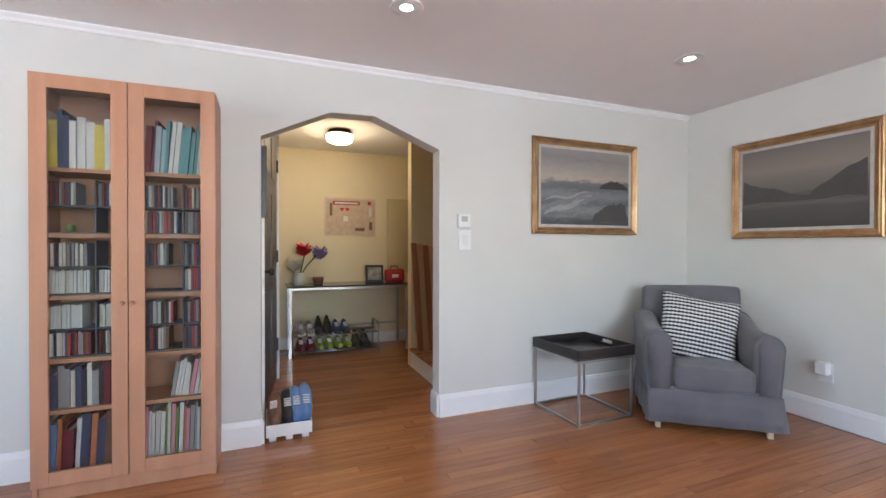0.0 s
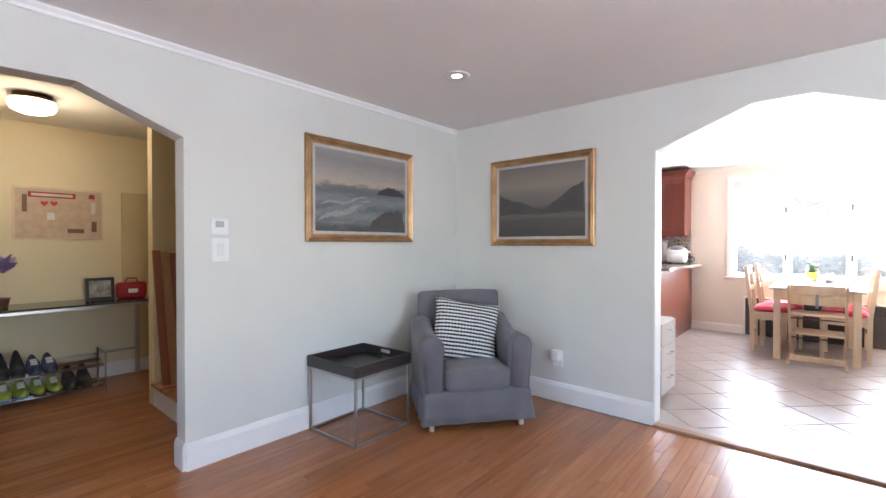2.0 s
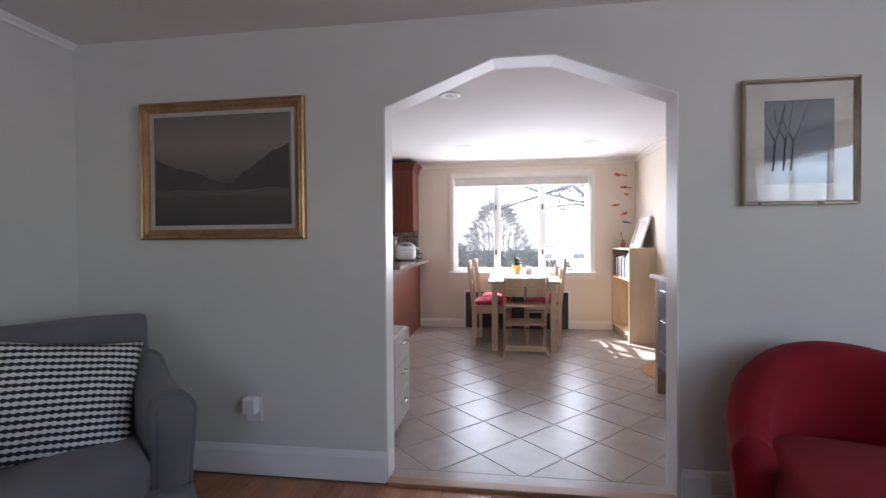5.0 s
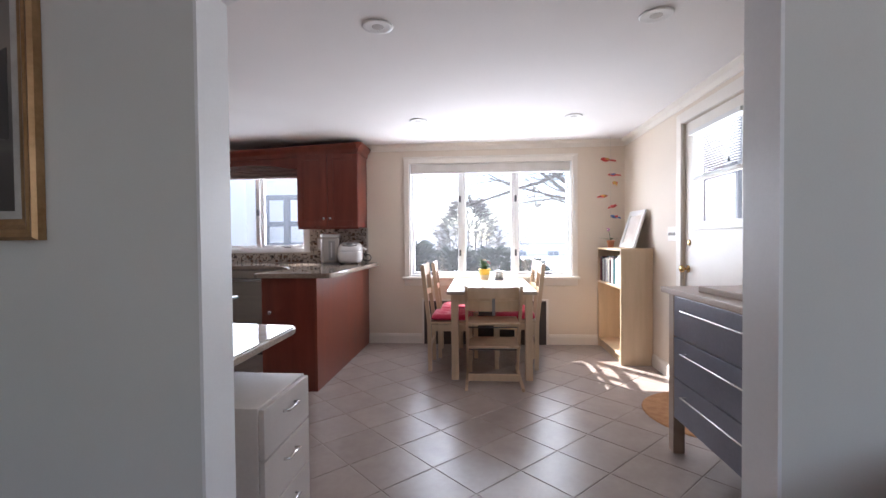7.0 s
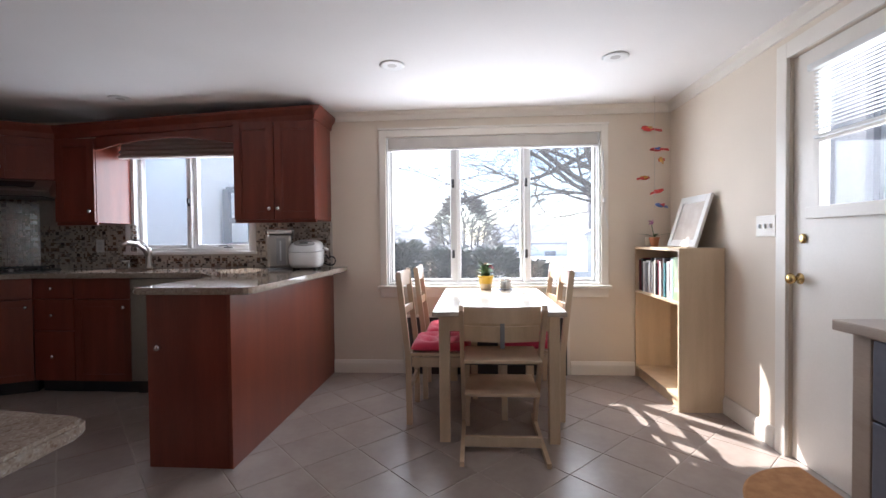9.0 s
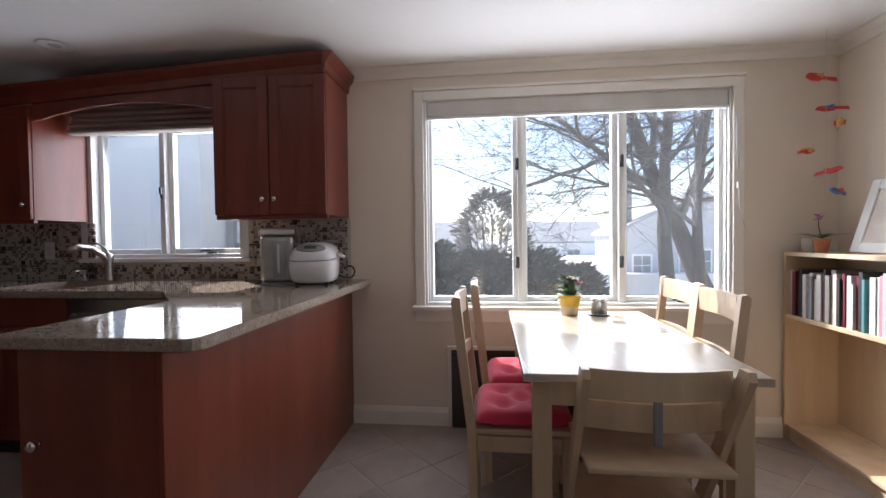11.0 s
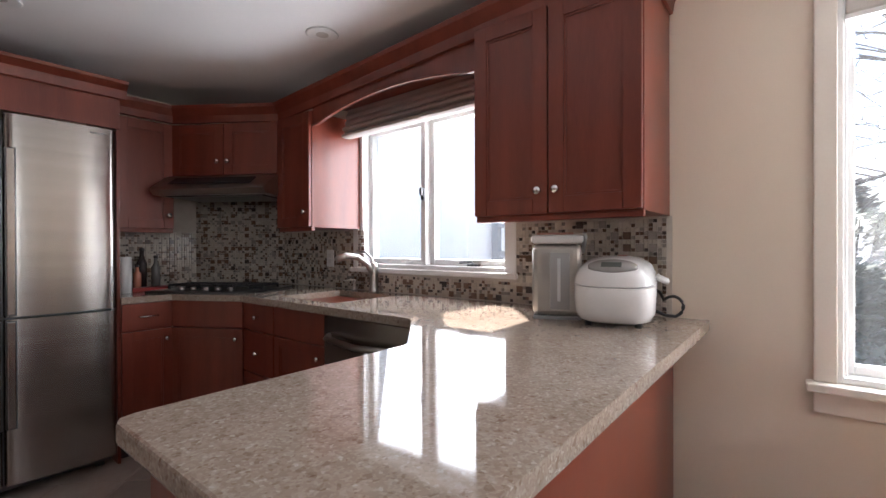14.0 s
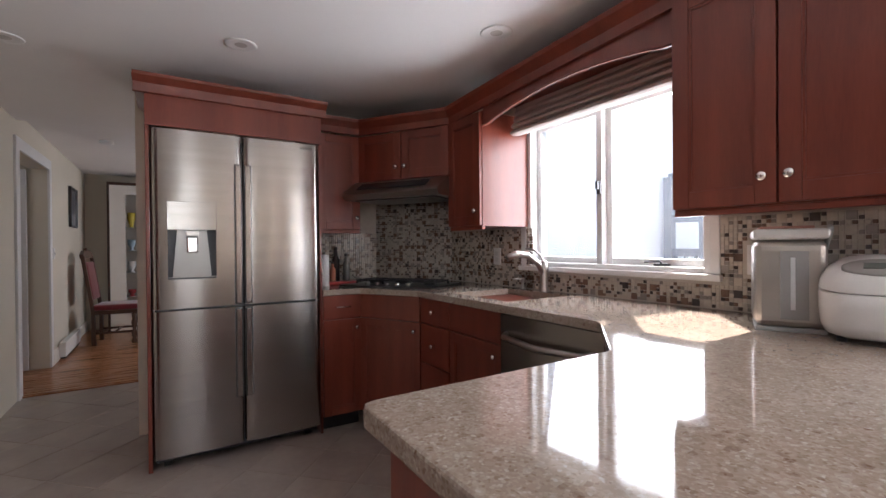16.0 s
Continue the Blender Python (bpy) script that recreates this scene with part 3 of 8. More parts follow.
# window frames with bars in the rooms behind the walk; west one added
for nm, horizontal, (a, b), at in (("window_3", True, (0.4, 2.6), Y0), ("window_4", False, (0.0, 2.0), X0)):
    w = tagged(new(nm), "white sash window with glazing bars, out of view", "window", kind="structure")
    rows = [(a, a + 0.05, 0.78, 2.02), (b - 0.05, b, 0.78, 2.02), (a + 0.05, b - 0.05, 0.78, 0.83), (a + 0.05, b - 0.05, 1.97, 2.02), (a + 0.05, b - 0.05, 1.38, 1.42)]
    rows += [(a + (b - a) * k / 4 - 0.012, a + (b - a) * k / 4 + 0.012, 0.83, 1.97) for k in (1, 2, 3)]
    bm = boxes(*[((p, q, at - 0.07, at - 0.02, r, s) if horizontal else (at - 0.07, at - 0.02, p, q, r, s)) for p, q, r, s in rows])
    part("window_frame", bm, TRIM, w)

# back door
dr = tagged(new("door_1"), "closed cream half-glazed back door with brass knob", "door", kind="structure")
dx0, dx1, dz = DOOR
gx0, gx1, gz0, gz1 = 5.77, 6.37, 1.27, 1.93
yd = YD - 0.06
bm = boxes((dx0 + 0.005, gx0, yd, yd + 0.045, 0.01, dz - 0.005), (gx1, dx1 - 0.005, yd, yd + 0.045, 0.01, dz - 0.005), (gx0, gx1, yd, yd + 0.045, 0.01, gz0), (gx0, gx1, yd, yd + 0.045, gz1, dz - 0.005))
part("door_leaf", bm, TRIM_K, dr)
bm = boxes((gx0 - 0.03, gx0 + 0.012, yd + 0.045, yd + 0.06, gz0 - 0.03, gz1 + 0.03), (gx1 - 0.012, gx1 + 0.03, yd + 0.045, yd + 0.06, gz0 - 0.03, gz1 + 0.03), (gx0 + 0.012, gx1 - 0.012, yd + 0.045, yd + 0.06, gz1 - 0.012, gz1 + 0.03),
           (gx0 - 0.05, gx1 + 0.05, yd + 0.045, yd + 0.075, gz0 - 0.045, gz0 + 0.012), (gx0 + 0.012, gx1 - 0.012, yd + 0.035, yd + 0.058, 1.585, 1.615), bevel=0.003)
part("glazing_frame", bm, TRIM_K, dr)
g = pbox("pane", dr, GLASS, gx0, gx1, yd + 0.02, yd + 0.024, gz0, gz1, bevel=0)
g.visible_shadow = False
plathe("door_knob", dr, plain("brass", (0.70, 0.50, 0.22), 0.25, 1.0), [(0.028, 0), (0.028, 0.004), (0.010, 0.006), (0.010, 0.03), (0.022, 0.034), (0.028, 0.048), (0.022, 0.06), (0.005, 0.063)], label="brass door knob").matrix_world = pose(6.49, yd + 0.045, 0.93, -90)
plathe("deadbolt", dr, bpy.data.materials["brass"], [(0.024, 0), (0.024, 0.008), (0.018, 0.012), (0.005, 0.013)], label="brass deadbolt").matrix_world = pose(6.47, yd + 0.045, 1.13, -90)
for z in (0.25, 1.06, 1.80):
    pbox("hinge", dr, DARK_STEEL, 5.61, 5.645, yd + 0.046, yd + 0.056, z, z + 0.11, bevel=0.002, label="dark strap hinge")
bm = boxes((dx0 - 0.08, dx0, YD + 0.001, YD + 0.02, 0, dz + 0.08), (dx1, dx1 + 0.075, YD + 0.001, YD + 0.02, 0, dz + 0.08), (dx0, dx1, YD + 0.001, YD + 0.02, dz, dz + 0.08), bevel=0.004)
structure("trim_door_1", bm, TRIM_K, "cream back door casing", "trim")
mb = thing("mini_blind", pose(0, yd + 0.052, 0), "half-raised white aluminium mini blind on the back door", "blind")
SLAT = plain("white_slat", (0.78, 0.78, 0.76), 0.4)
pbox("head_rail", mb, SLAT, gx0 - 0.02, gx1 + 0.02, 0.012, 0.04, gz1 - 0.01, gz1 + 0.02)
bms = bmesh.new()
box(bms, gx0 + 0.015, gx1 - 0.015, 0.014, 0.036, -0.0006, 0.0006)
sl = finish(bms, "slat", SLAT)
for i in range(17):
    o = new("slat", sl)
    o.parent, o.matrix_local = mb, pose(0, 0, gz1 - 0.03 - 0.0165 * i)
pbox("bottom_rail", mb, SLAT, gx0 + 0.015, gx1 - 0.015, 0.014, 0.036, gz1 - 0.335, gz1 - 0.32)
ptube("cord", mb, SLAT, [(gx0 + 0.09, 0.042, gz1), (gx0 + 0.09, 0.042, gz1 - 0.26)], 0.0015, 5)
plathe("tassel", mb, BLACK, [(0.004, 0.03), (0.010, 0.0)], gx0 + 0.09, 0.042, gz1 - 0.29, 8)

# front door, in the hall's left wall
DOORP = surface("dark_door_paint", (0.055, 0.052, 0.06), (0.095, 0.09, 0.10), 4, 0.35, 0.06, 0.05, 80)
fd = tagged(new("door_2"), "closed dark grey panelled front door with black hardware", "door", kind="structure")
pbox("door_leaf", fd, DOORP, HX - 0.05, HX - 0.006, 3.345, 4.255, 0.01, 2.03)
for ya, yb, za, zb in ((3.42, 3.76, 0.15, 0.80), (3.84, 4.18, 0.15, 0.80), (3.42, 3.76, 0.95, 1.50), (3.84, 4.18, 0.95, 1.50), (3.42, 3.76, 1.62, 1.92), (3.84, 4.18, 1.62, 1.92)):
    pbox("panel", fd, DOORP, HX - 0.012, HX + 0.003, ya, yb, za, zb, bevel=0.006)
for z in (0.25, 0.98, 1.72):
    pbox("hinge", fd, BLACK, HX - 0.008, HX + 0.012, 4.20, 4.252, z, z + 0.10, label="black hinge")
plathe("door_knob", fd, BLACK, [(0.025, 0), (0.01, 0.01), (0.01, 0.035), (0.028, 0.045), (0.02, 0.065), (0.004, 0.068)]).matrix_world = pose(HX - 0.006, 3.40, 0.95, 0, 90)
fd.matrix_world = pose(HX, 4.255, 0, 0, 0, -6.3) @ pose(-HX, -4.255, 0)
bm = boxes((0.69, 0.708, 3.26, 3.34, 0, 2.12), (HX, HX + 0.018, 4.26, 4.34, 0, 2.12), (HX, HX + 0.018, 3.34, 4.26, 2.04, 2.12), bevel=0.003)
structure("trim_door_2", bm, TRIM, "white front door casing", "trim")
# doorway of the dining room
bm = boxes((4.948, 4.968, 6.36, 6.46, 0, 2.10), (4.948, 4.968, 7.52, 7.62, 0, 2.10), (4.948, 4.968, 6.46, 7.52, 2.0, 2.10), bevel=0.004)
structure("trim_doorway", bm, TRIM, "white doorway casing", "trim")
dd = tagged(new("door_3"), "open white door standing into the side room", "door", kind="structure")
pbox("door_leaf", dd, TRIM, 4.06, 4.80, 7.46, 7.50, 0.01, 1.98)
plathe("door_knob", dd, DARK_STEEL, [(0.02, 0), (0.008, 0.01), (0.02, 0.04), (0.004, 0.05)]).matrix_world = pose(4.14, 7.46, 0.95, 90)


# ---- kitchen cabinets ----
def shaker(parent, name, w, h, x=0.0, z=0.0, material=None, rail=0.058, t=0.02):
    """A framed door, its face at y = -t: a recessed panel with stiles, rails and a thin bead over it."""
    material = material or CHERRY
    d = pbox(name, parent, material, x + 0.002, x + w - 0.002, -t + 0.009, -0.001, z + 0.002, z + h - 0.002, bevel=0)
    for r in ((x, x + rail, z, z + h), (x + w - rail, x + w, z, z + h)):
        pbox("stile", d, material, r[0], r[1], -t, 0, r[2], r[3], bevel=0.0025)
    for r in ((z, z + rail), (z + h - rail, z + h)):
        pbox("rail", d, material, x + rail + 0.0002, x + w - rail - 0.0002, -t, 0, *r, bevel=0.0025)
    b = 0.008
    for r in ((x + rail, x + rail + b, z + rail, z + h - rail), (x + w - rail - b, x + w - rail, z + rail, z + h - rail), (x + rail + b, x + w - rail - b, z + rail, z + rail + b), (x + rail + b, x + w - rail - b, z + h - rail - b, z + h - rail)):
        pbox("bead", d, material, r[0], r[1], -t + 0.004, -t + 0.0095, r[2], r[3], bevel=0.0015)
    return d


def knob(parent, x, z, y=-0.02, r=0.016):
    bm = bmesh.new()
    lathe(bm, [(r * 0.6, 0), (r * 0.4, 0.004), (r * 0.4, 0.012), (r, 0.018), (r * 0.9, 0.026), (r * 0.3, 0.03)], sides=16)
    bmesh.ops.transform(bm, matrix=pose(x, y, z, 90), verts=bm.verts)
    return part("knob", bm, CHROME, parent, "satin nickel knob", True)


def bar_handle(parent, x, z, length=0.10, y=-0.02, material=None):
    bm = bmesh.new()
    tube(bm, [(x - length / 2, y, z), (x - length / 2, y - 0.025, z), (x + length / 2, y - 0.025, z), (x + length / 2, y, z)], 0.005, 8)
    return part("handle", bm, material or CHROME, parent, "slim metal bar handle", True)


def upper(m, w, h, d, doors, label, knobs="centre", group="kitchen wall cabinets", side=None):
    c = thing("wall_cabinet", m, label, "cabinet", group)
    pbox("body", c, side or CHERRY, 0, w, 0, d, 0, h, bevel=0.002)
    pbox("bottom_rail", c, CHERRY, 0.001, w - 0.001, -0.004, 0.02, -0.02, 0.0, bevel=0.003)
    dw = w / doors
    for i in range(doors):
        dob = shaker(c, "door", dw - 0.006, h - 0.012, i * dw + 0.003, 0.006)
        kx = (i + 1) * dw - 0.035 if (i == 0 and doors == 2) or (doors == 1 and knobs == "right") else i * dw + 0.035
        knob(dob, kx, 0.09)
    return c


UB, UH, UT = 1.312, 0.775, 1.995   # underside, height of the near cabinet, top of the far ones
upper(pose(7.548, 2.566, UB, 0, 0, -90), 0.657, UH, 0.36, 2, "red-brown cherry double-door wall cabinet beside the sink window")
upper(pose(7.548, 4.075, UB, 0, 0, -90), 0.345, UT - UB, 0.36, 1, "narrow red-brown cherry wall cabinet with its lit side to the window", "right")
upper(pose(6.845, 4.70, UB, 0, 0, 0), 0.315, UT - UB, 0.35, 1, "narrow red-brown cherry wall cabinet beside the fridge", "right")
ang = math.degrees(math.atan2(4.075 - 4.70, 7.548 - 7.16))
cw = math.hypot(4.075 - 4.70, 7.548 - 7.16)
upper(pose(7.16, 4.70, 1.655, 0, 0, ang), cw, UT - 1.655, 0.30, 2, "short red-brown cherry corner cabinet above the range hood")

# crown over the wall cabinets, and the arched valance over the window
CP = [(0.0, 0.0), (-0.012, 0.004), (-0.018, 0.045), (-0.05, 0.085), (-0.055, 0.105), (0.0, 0.105)]


def crown_run(bm, a, b, n, za=UT, zb=UT):
    """A crown profile from a to b, standing out along n."""
    a, b, n = Vector((*a, za)), Vector((*b, zb)), Vector((*n, 0)).normalized()
    lo = [bm.verts.new(a - n * p + Vector((0, 0, q))) for p, q in CP]
    hi = [bm.verts.new(b - n * p + Vector((0, 0, q))) for p, q in CP]
    k = len(CP)
    fs = [bm.faces.new(lo), bm.faces.new(hi)] + [bm.faces.new((lo[i], lo[(i + 1) % k], hi[(i + 1) % k], hi[i])) for i in range(k)]
    bmesh.ops.recalc_face_normals(bm, faces=fs)


crown = thing("cabinet_crown", pose(0, 0, 0), "red-brown cherry crown moulding along the wall cabinets", "moulding")
for a, b, n_, za, zb in (((7.548, 1.905), (7.548, 4.08), (-1, 0), UB + UH, UT - 0.008), ((XK, 1.909), (7.50, 1.909), (0, -1), UB + UH, UB + UH), ((7.548, 4.07), (7.16, 4.705), (-0.85, -0.53), UT - 0.006, UT + 0.008), ((7.17, 4.70), (6.84, 4.70), (0, -1), UT + 0.008, UT + 0.008)):
    cr = bmesh.new()
    crown_run(cr, a, b, n_, za, zb)
    part("moulding_length", cr, CHERRY, crown)
bm = bmesh.new()
n = 20
arc = [(2.566 + (3.73 - 2.566) * i / n, 1.935 - 0.028 * i / n + 0.065 * math.sin(math.pi * min(max((i / n - 0.04) / 0.92, 0), 1)) ** 0.8) for i in range(n + 1)]
prism(bm, [(2.566, UB + UH + 0.02)] + arc + [(3.73, UT + 0.02)], "x", 7.555, 7.575)
vl = thing("window_valance", pose(0, 0, 0), "arched cherry valance board above the sink window", "valance")
part("board", bm, CHERRY, vl)
bm = bmesh.new()
tube(bm, [(7.553, y, z - 0.001) for y, z in arc], 0.005, 6)
part("bead", bm, CHERRY_LIT, vl, "", True)
pbox("top_board", vl, CHERRY, 7.58, 7.90, 2.57, 3.725, 2.046, 2.062)


def base(m, w, rows, label, h=0.785, d=0.58):
    """A base cabinet on a toe kick; rows from the top: (height, 'drawer' or 'door', handle)."""
    c = thing("base_cabinet", m, label, "cabinet", "kitchen base cabinets")
    pbox("body", c, CHERRY, 0, w, 0, d, 0.10, 0.10 + h, bevel=0.002)
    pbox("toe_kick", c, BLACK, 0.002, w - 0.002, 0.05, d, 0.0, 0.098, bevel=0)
    z = 0.10 + h
    for hh, what, grip in rows:
        z -= hh
        f = shaker(c, what, w - 0.008, hh - 0.008, 0.004, z + 0.004, rail=0.05) if what == "door" else pbox(what, c, CHERRY, 0.004, w - 0.004, -0.02, 0, z + 0.004, z + hh - 0.004, bevel=0.004)
        if grip == "knob":
            knob(f, w - 0.04 if what == "door" else w / 2, z + hh - (0.06 if what == "door" else hh / 2), r=0.013)
        if grip == "bar":
            bar_handle(f, w / 2, z + hh / 2, 0.09)
    return c


base(pose(7.305, 4.03, 0, 0, 0, -90), 0.33, [(0.16, "drawer", "knob"), (0.24, "drawer", "knob"), (0.385, "drawer", "knob")], "red-brown cherry three-drawer base unit")
base(pose(7.305, 3.70, 0, 0, 0, -90), 0.45, [(0.16, "front_panel", ""), (0.625, "door", "knob")], "red-brown cherry sink base cabinet")
base(pose(6.80, 4.45, 0, 0, 0, 0), 0.262, [(0.16, "drawer", "bar"), (0.625, "door", "knob")], "narrow red-brown cherry base cabinet beside the fridge")
a2 = math.degrees(math.atan2(4.035 - 4.45, 7.30 - 7.066))
base(pose(7.066, 4.45, 0, 0, 0, a2), math.hypot(4.035 - 4.45, 7.30 - 7.066), [(0.16, "front_panel", ""), (0.625, "door", "knob")], "red-brown cherry diagonal corner cabinet under the cooktop", d=0.4)

pen = thing("peninsula_cabinet", pose(6.285, 1.897, 0), "long cherry peninsula base with plain panelled sides", "cabinet")
# side in the lit cherry tone, end in the darker one, as light falls
pbox("side_panel", pen, CHERRY_LIT, -0.002, 1.623, 0.0, 0.018, 0.0, 0.882, bevel=0.002, label="satin cherry side panel in the paler, lit tone")
pbox("end_panel", pen, CHERRY, -0.002, 0.018, 0.0182, 0.44, 0.0, 0.882, bevel=0.002)
pbox("body", pen, CHERRY, 0.019, 1.0, 0.019, 0.44, 0.0, 0.882, bevel=0.002)
kp = knob(pen, 0.10, 0.62)
kp.matrix_local = pose(0, 0.46, 0.62, 0, 0, -90) @ pose(0, 0, -0.62)

# worktop
wt = thing("worktop", pose(0, 0, 0), "polished speckled beige quartz worktop round the kitchen", "worktop")
bm = bmesh.new()
Z0, Z1 = 0.884, 0.92
A = [(6.242, 1.806), (6.252, 1.785), (6.275, 1.776), (7.905, 1.776), (7.905, 3.30), (7.262, 3.30), (7.262, 2.69), (7.248, 2.665), (6.945, 2.397), (6.915, 2.385), (6.275, 2.385), (6.252, 2.377), (6.242, 2.355)]
prism(bm, A, "z", Z0, Z1)
es = [e for e in bm.edges if all(v.co.y < 3.29 and v.co.x < 7.9 for v in e.verts) and abs(e.verts[0].co.z - e.verts[1].co.z) < 0.01]
bmesh.ops.bevel(bm, geom=es, offset=0.006, segments=2, affect="EDGES", profile=0.6)
part("peninsula_slab", bm, STONE, wt)
bm = bmesh.new()
prism(bm, [(7.262, 3.3003), (7.37, 3.3003), (7.37, 3.7997), (7.262, 3.7997)], "z", Z0, Z1)
part("sink_rim", bm, STONE, wt)
bm = bmesh.new()
prism(bm, [(7.80, 3.3003), (7.905, 3.3003), (7.905, 3.7997), (7.80, 3.7997)], "z", Z0, Z1)
part("sink_rim", bm, STONE, wt)
bm = bmesh.new()
prism(bm, [(7.262, 3.80), (7.905, 3.80), (7.905, 5.045), (6.80, 5.045), (6.80, 4.42), (7.05, 4.42), (7.262, 4.02)], "z", Z0, Z1)
part("corner_slab", bm, STONE, wt)
sk = thing("sink", pose(7.585, 3.55, 0.884), "undermounted stainless steel sink bowl", "sink")
bm = boxes((-0.23, -0.212, -0.26, 0.26, -0.18, 0.0), (0.212, 0.23, -0.26, 0.26, -0.18, 0.0), (-0.212, 0.212, -0.26, -0.245, -0.18, 0.0), (-0.212, 0.212, 0.245, 0.26, -0.18, 0.0), (-0.23, 0.23, -0.26, 0.26, -0.195, -0.18), bevel=0.004)
part("bowl", bm, STEEL, sk)
plathe("drain", sk, DARK_STEEL, [(0.04, 0), (0.04, 0.004), (0.01, 0.005)], 0, 0, -0.18)
fc = thing("faucet", pose(7.845, 3.53, 0.92), "brushed nickel pull-out kitchen faucet with a side lever", "faucet")
plathe("base", fc, STEEL, [(0.032, 0), (0.03, 0.012), (0.024, 0.03), (0.022, 0.12), (0.026, 0.15), (0.022, 0.175), (0.008, 0.185)])
ptube("spout", fc, STEEL, [(0, 0, 0.10), (-0.04, 0.01, 0.17), (-0.10, 0.03, 0.215), (-0.17, 0.05, 0.225), (-0.225, 0.065, 0.205)], 0.017, 12, taper=0.021)
ptube("lever", fc, STEEL, [(0.0, 0, 0.17), (0.0, 0.02, 0.21), (-0.015, 0.06, 0.245), (-0.03, 0.12, 0.255)], 0.007, 8)
sd = thing("soap_dispenser", pose(7.85, 3.72, 0.92), "small brushed nickel soap dispenser beside the faucet", "dispenser")
plathe("body", sd, STEEL, [(0.018, 0), (0.018, 0.01), (0.009, 0.015), (0.009, 0.06), (0.012, 0.062), (0.012, 0.07), (0.003, 0.072)])
ptube("spout", sd, STEEL, [(0, 0, 0.066), (-0.07, 0.01, 0.066)], 0.006)

# dishwasher
dw = thing("dishwasher", pose(7.30, 3.245, 0, 0, 0, -90), "built-in stainless steel dishwasher with a curved bar handle", "dishwasher")
pbox("body", dw, DARK_STEEL, 0.004, 0.58, 0.0, 0.56, 0.10, 0.88)
pbox("door", dw, FRIDGE_STEEL, 0.004, 0.58, -0.028, -0.001, 0.11, 0.878, bevel=0.006)
pbox("toe_kick", dw, BLACK, 0.004, 0.58, 0.04, 0.56, 0.0, 0.098, bevel=0)
ptube("handle", dw, STEEL, [(0.05, -0.03, 0.79), (0.07, -0.065, 0.785), (0.29, -0.085, 0.775), (0.51, -0.065, 0.785), (0.535, -0.03, 0.79)], 0.013, 10)

# cooktop and hood, set across the corner
ck = thing("cooktop", pose(7.33, 4.42, 0.92, 0, 0, ang), "black and steel gas cooktop set across the corner", "cooktop")
pbox("plate", ck, DARK_STEEL, -0.36, 0.36, -0.20, 0.27, 0.0, 0.012, bevel=0.004)
for gx in (-0.22, 0.0, 0.22):
    bm = bmesh.new()
    for k in (-0.09, 0.0, 0.09):
        box(bm, gx - 0.10, gx + 0.10, 0.05 + k - 0.006, 0.05 + k + 0.006, 0.03, 0.042, 0.003)
        box(bm, gx + k - 0.006, gx + k + 0.006, -0.06, 0.16, 0.03, 0.042, 0.003)
    for sx in (-0.095, 0.095):
        for sy in (-0.05, 0.15):
            box(bm, gx + sx - 0.006, gx + sx + 0.006, sy - 0.006, sy + 0.006, 0.012, 0.032)
    part("grate", bm, BLACK, ck)
    plathe("burner", ck, BLACK, [(0.045, 0), (0.045, 0.012), (0.03, 0.018), (0.005, 0.02)], gx, 0.05, 0.012, 20)
for i in range(5):
    plathe("control_knob", ck, STEEL, [(0.017, 0), (0.016, 0.02), (0.004, 0.022)], -0.16 + 0.08 * i, -0.14, 0.012, 16)
hd = thing("range_hood", pose(7.16, 4.70, 1.52, 0, 0, ang), "slim stainless steel range hood under the corner cabinet", "range hood")
bm = bmesh.new()
prism(bm, [(-0.17, 0.0), (-0.20, 0.03), (-0.18, 0.05), (-0.05, 0.132), (0.25, 0.132), (0.25, 0.0)], "x", 0.0, cw)
part("canopy", bm, STEEL, hd)
pbox("filter", hd, DARK_STEEL, 0.05, cw - 0.05, -0.12, 0.22, -0.008, -0.001, bevel=0)
bm = bmesh.new()
prism(bm, [(-0.168, 0.064), (-0.10, 0.107), (-0.102, 0.112), (-0.17, 0.069)], "x", 0.10, cw - 0.10)
part("vent_slot", bm, BLACK, hd)

# fridge and its surround
fr = thing("fridge", pose(5.895, 4.42, 0), "large four-door stainless steel fridge with a water dispenser", "fridge")
W, H, SP, d0 = 0.885, 1.835, 0.862, None


def door_front(x, x0, x1):
    """Depth of a bowed door front with rolled edges."""
    u, r = (x - x0) / (x1 - x0) * 2 - 1, 0.032
    d = min(x - x0, x1 - x, r)
    return -0.009 * (1 - u * u) + 0.020 * (1 - math.sqrt(max(0.0, 1 - ((r - d) / r) ** 2)))


def door_block(bm, x0, x1, a, b, z0, z1):
    """The stretch of a bowed door between a and b."""
    cuts = sorted({a, b} | {x for x in [x0 + 0.032 * (1 - math.cos(k * math.pi / 12)) for k in range(7)] + [x1 - 0.032 * (1 - math.cos(k * math.pi / 12)) for k in range(7)] + [x0 + (x1 - x0) * k / 16 for k in range(2, 15)] if a < x < b})
    prism(bm, [(x, door_front(x, x0, x1)) for x in cuts] + [(b, 0.058), (a, 0.058)], "z", z0, z1)


pbox("body", fr, DARK_STEEL, 0.008, W - 0.008, 0.06, 0.60, 0.03, H - 0.02, bevel=0.006)
WELL = (0.070, 0.302, 1.026, 1.294)
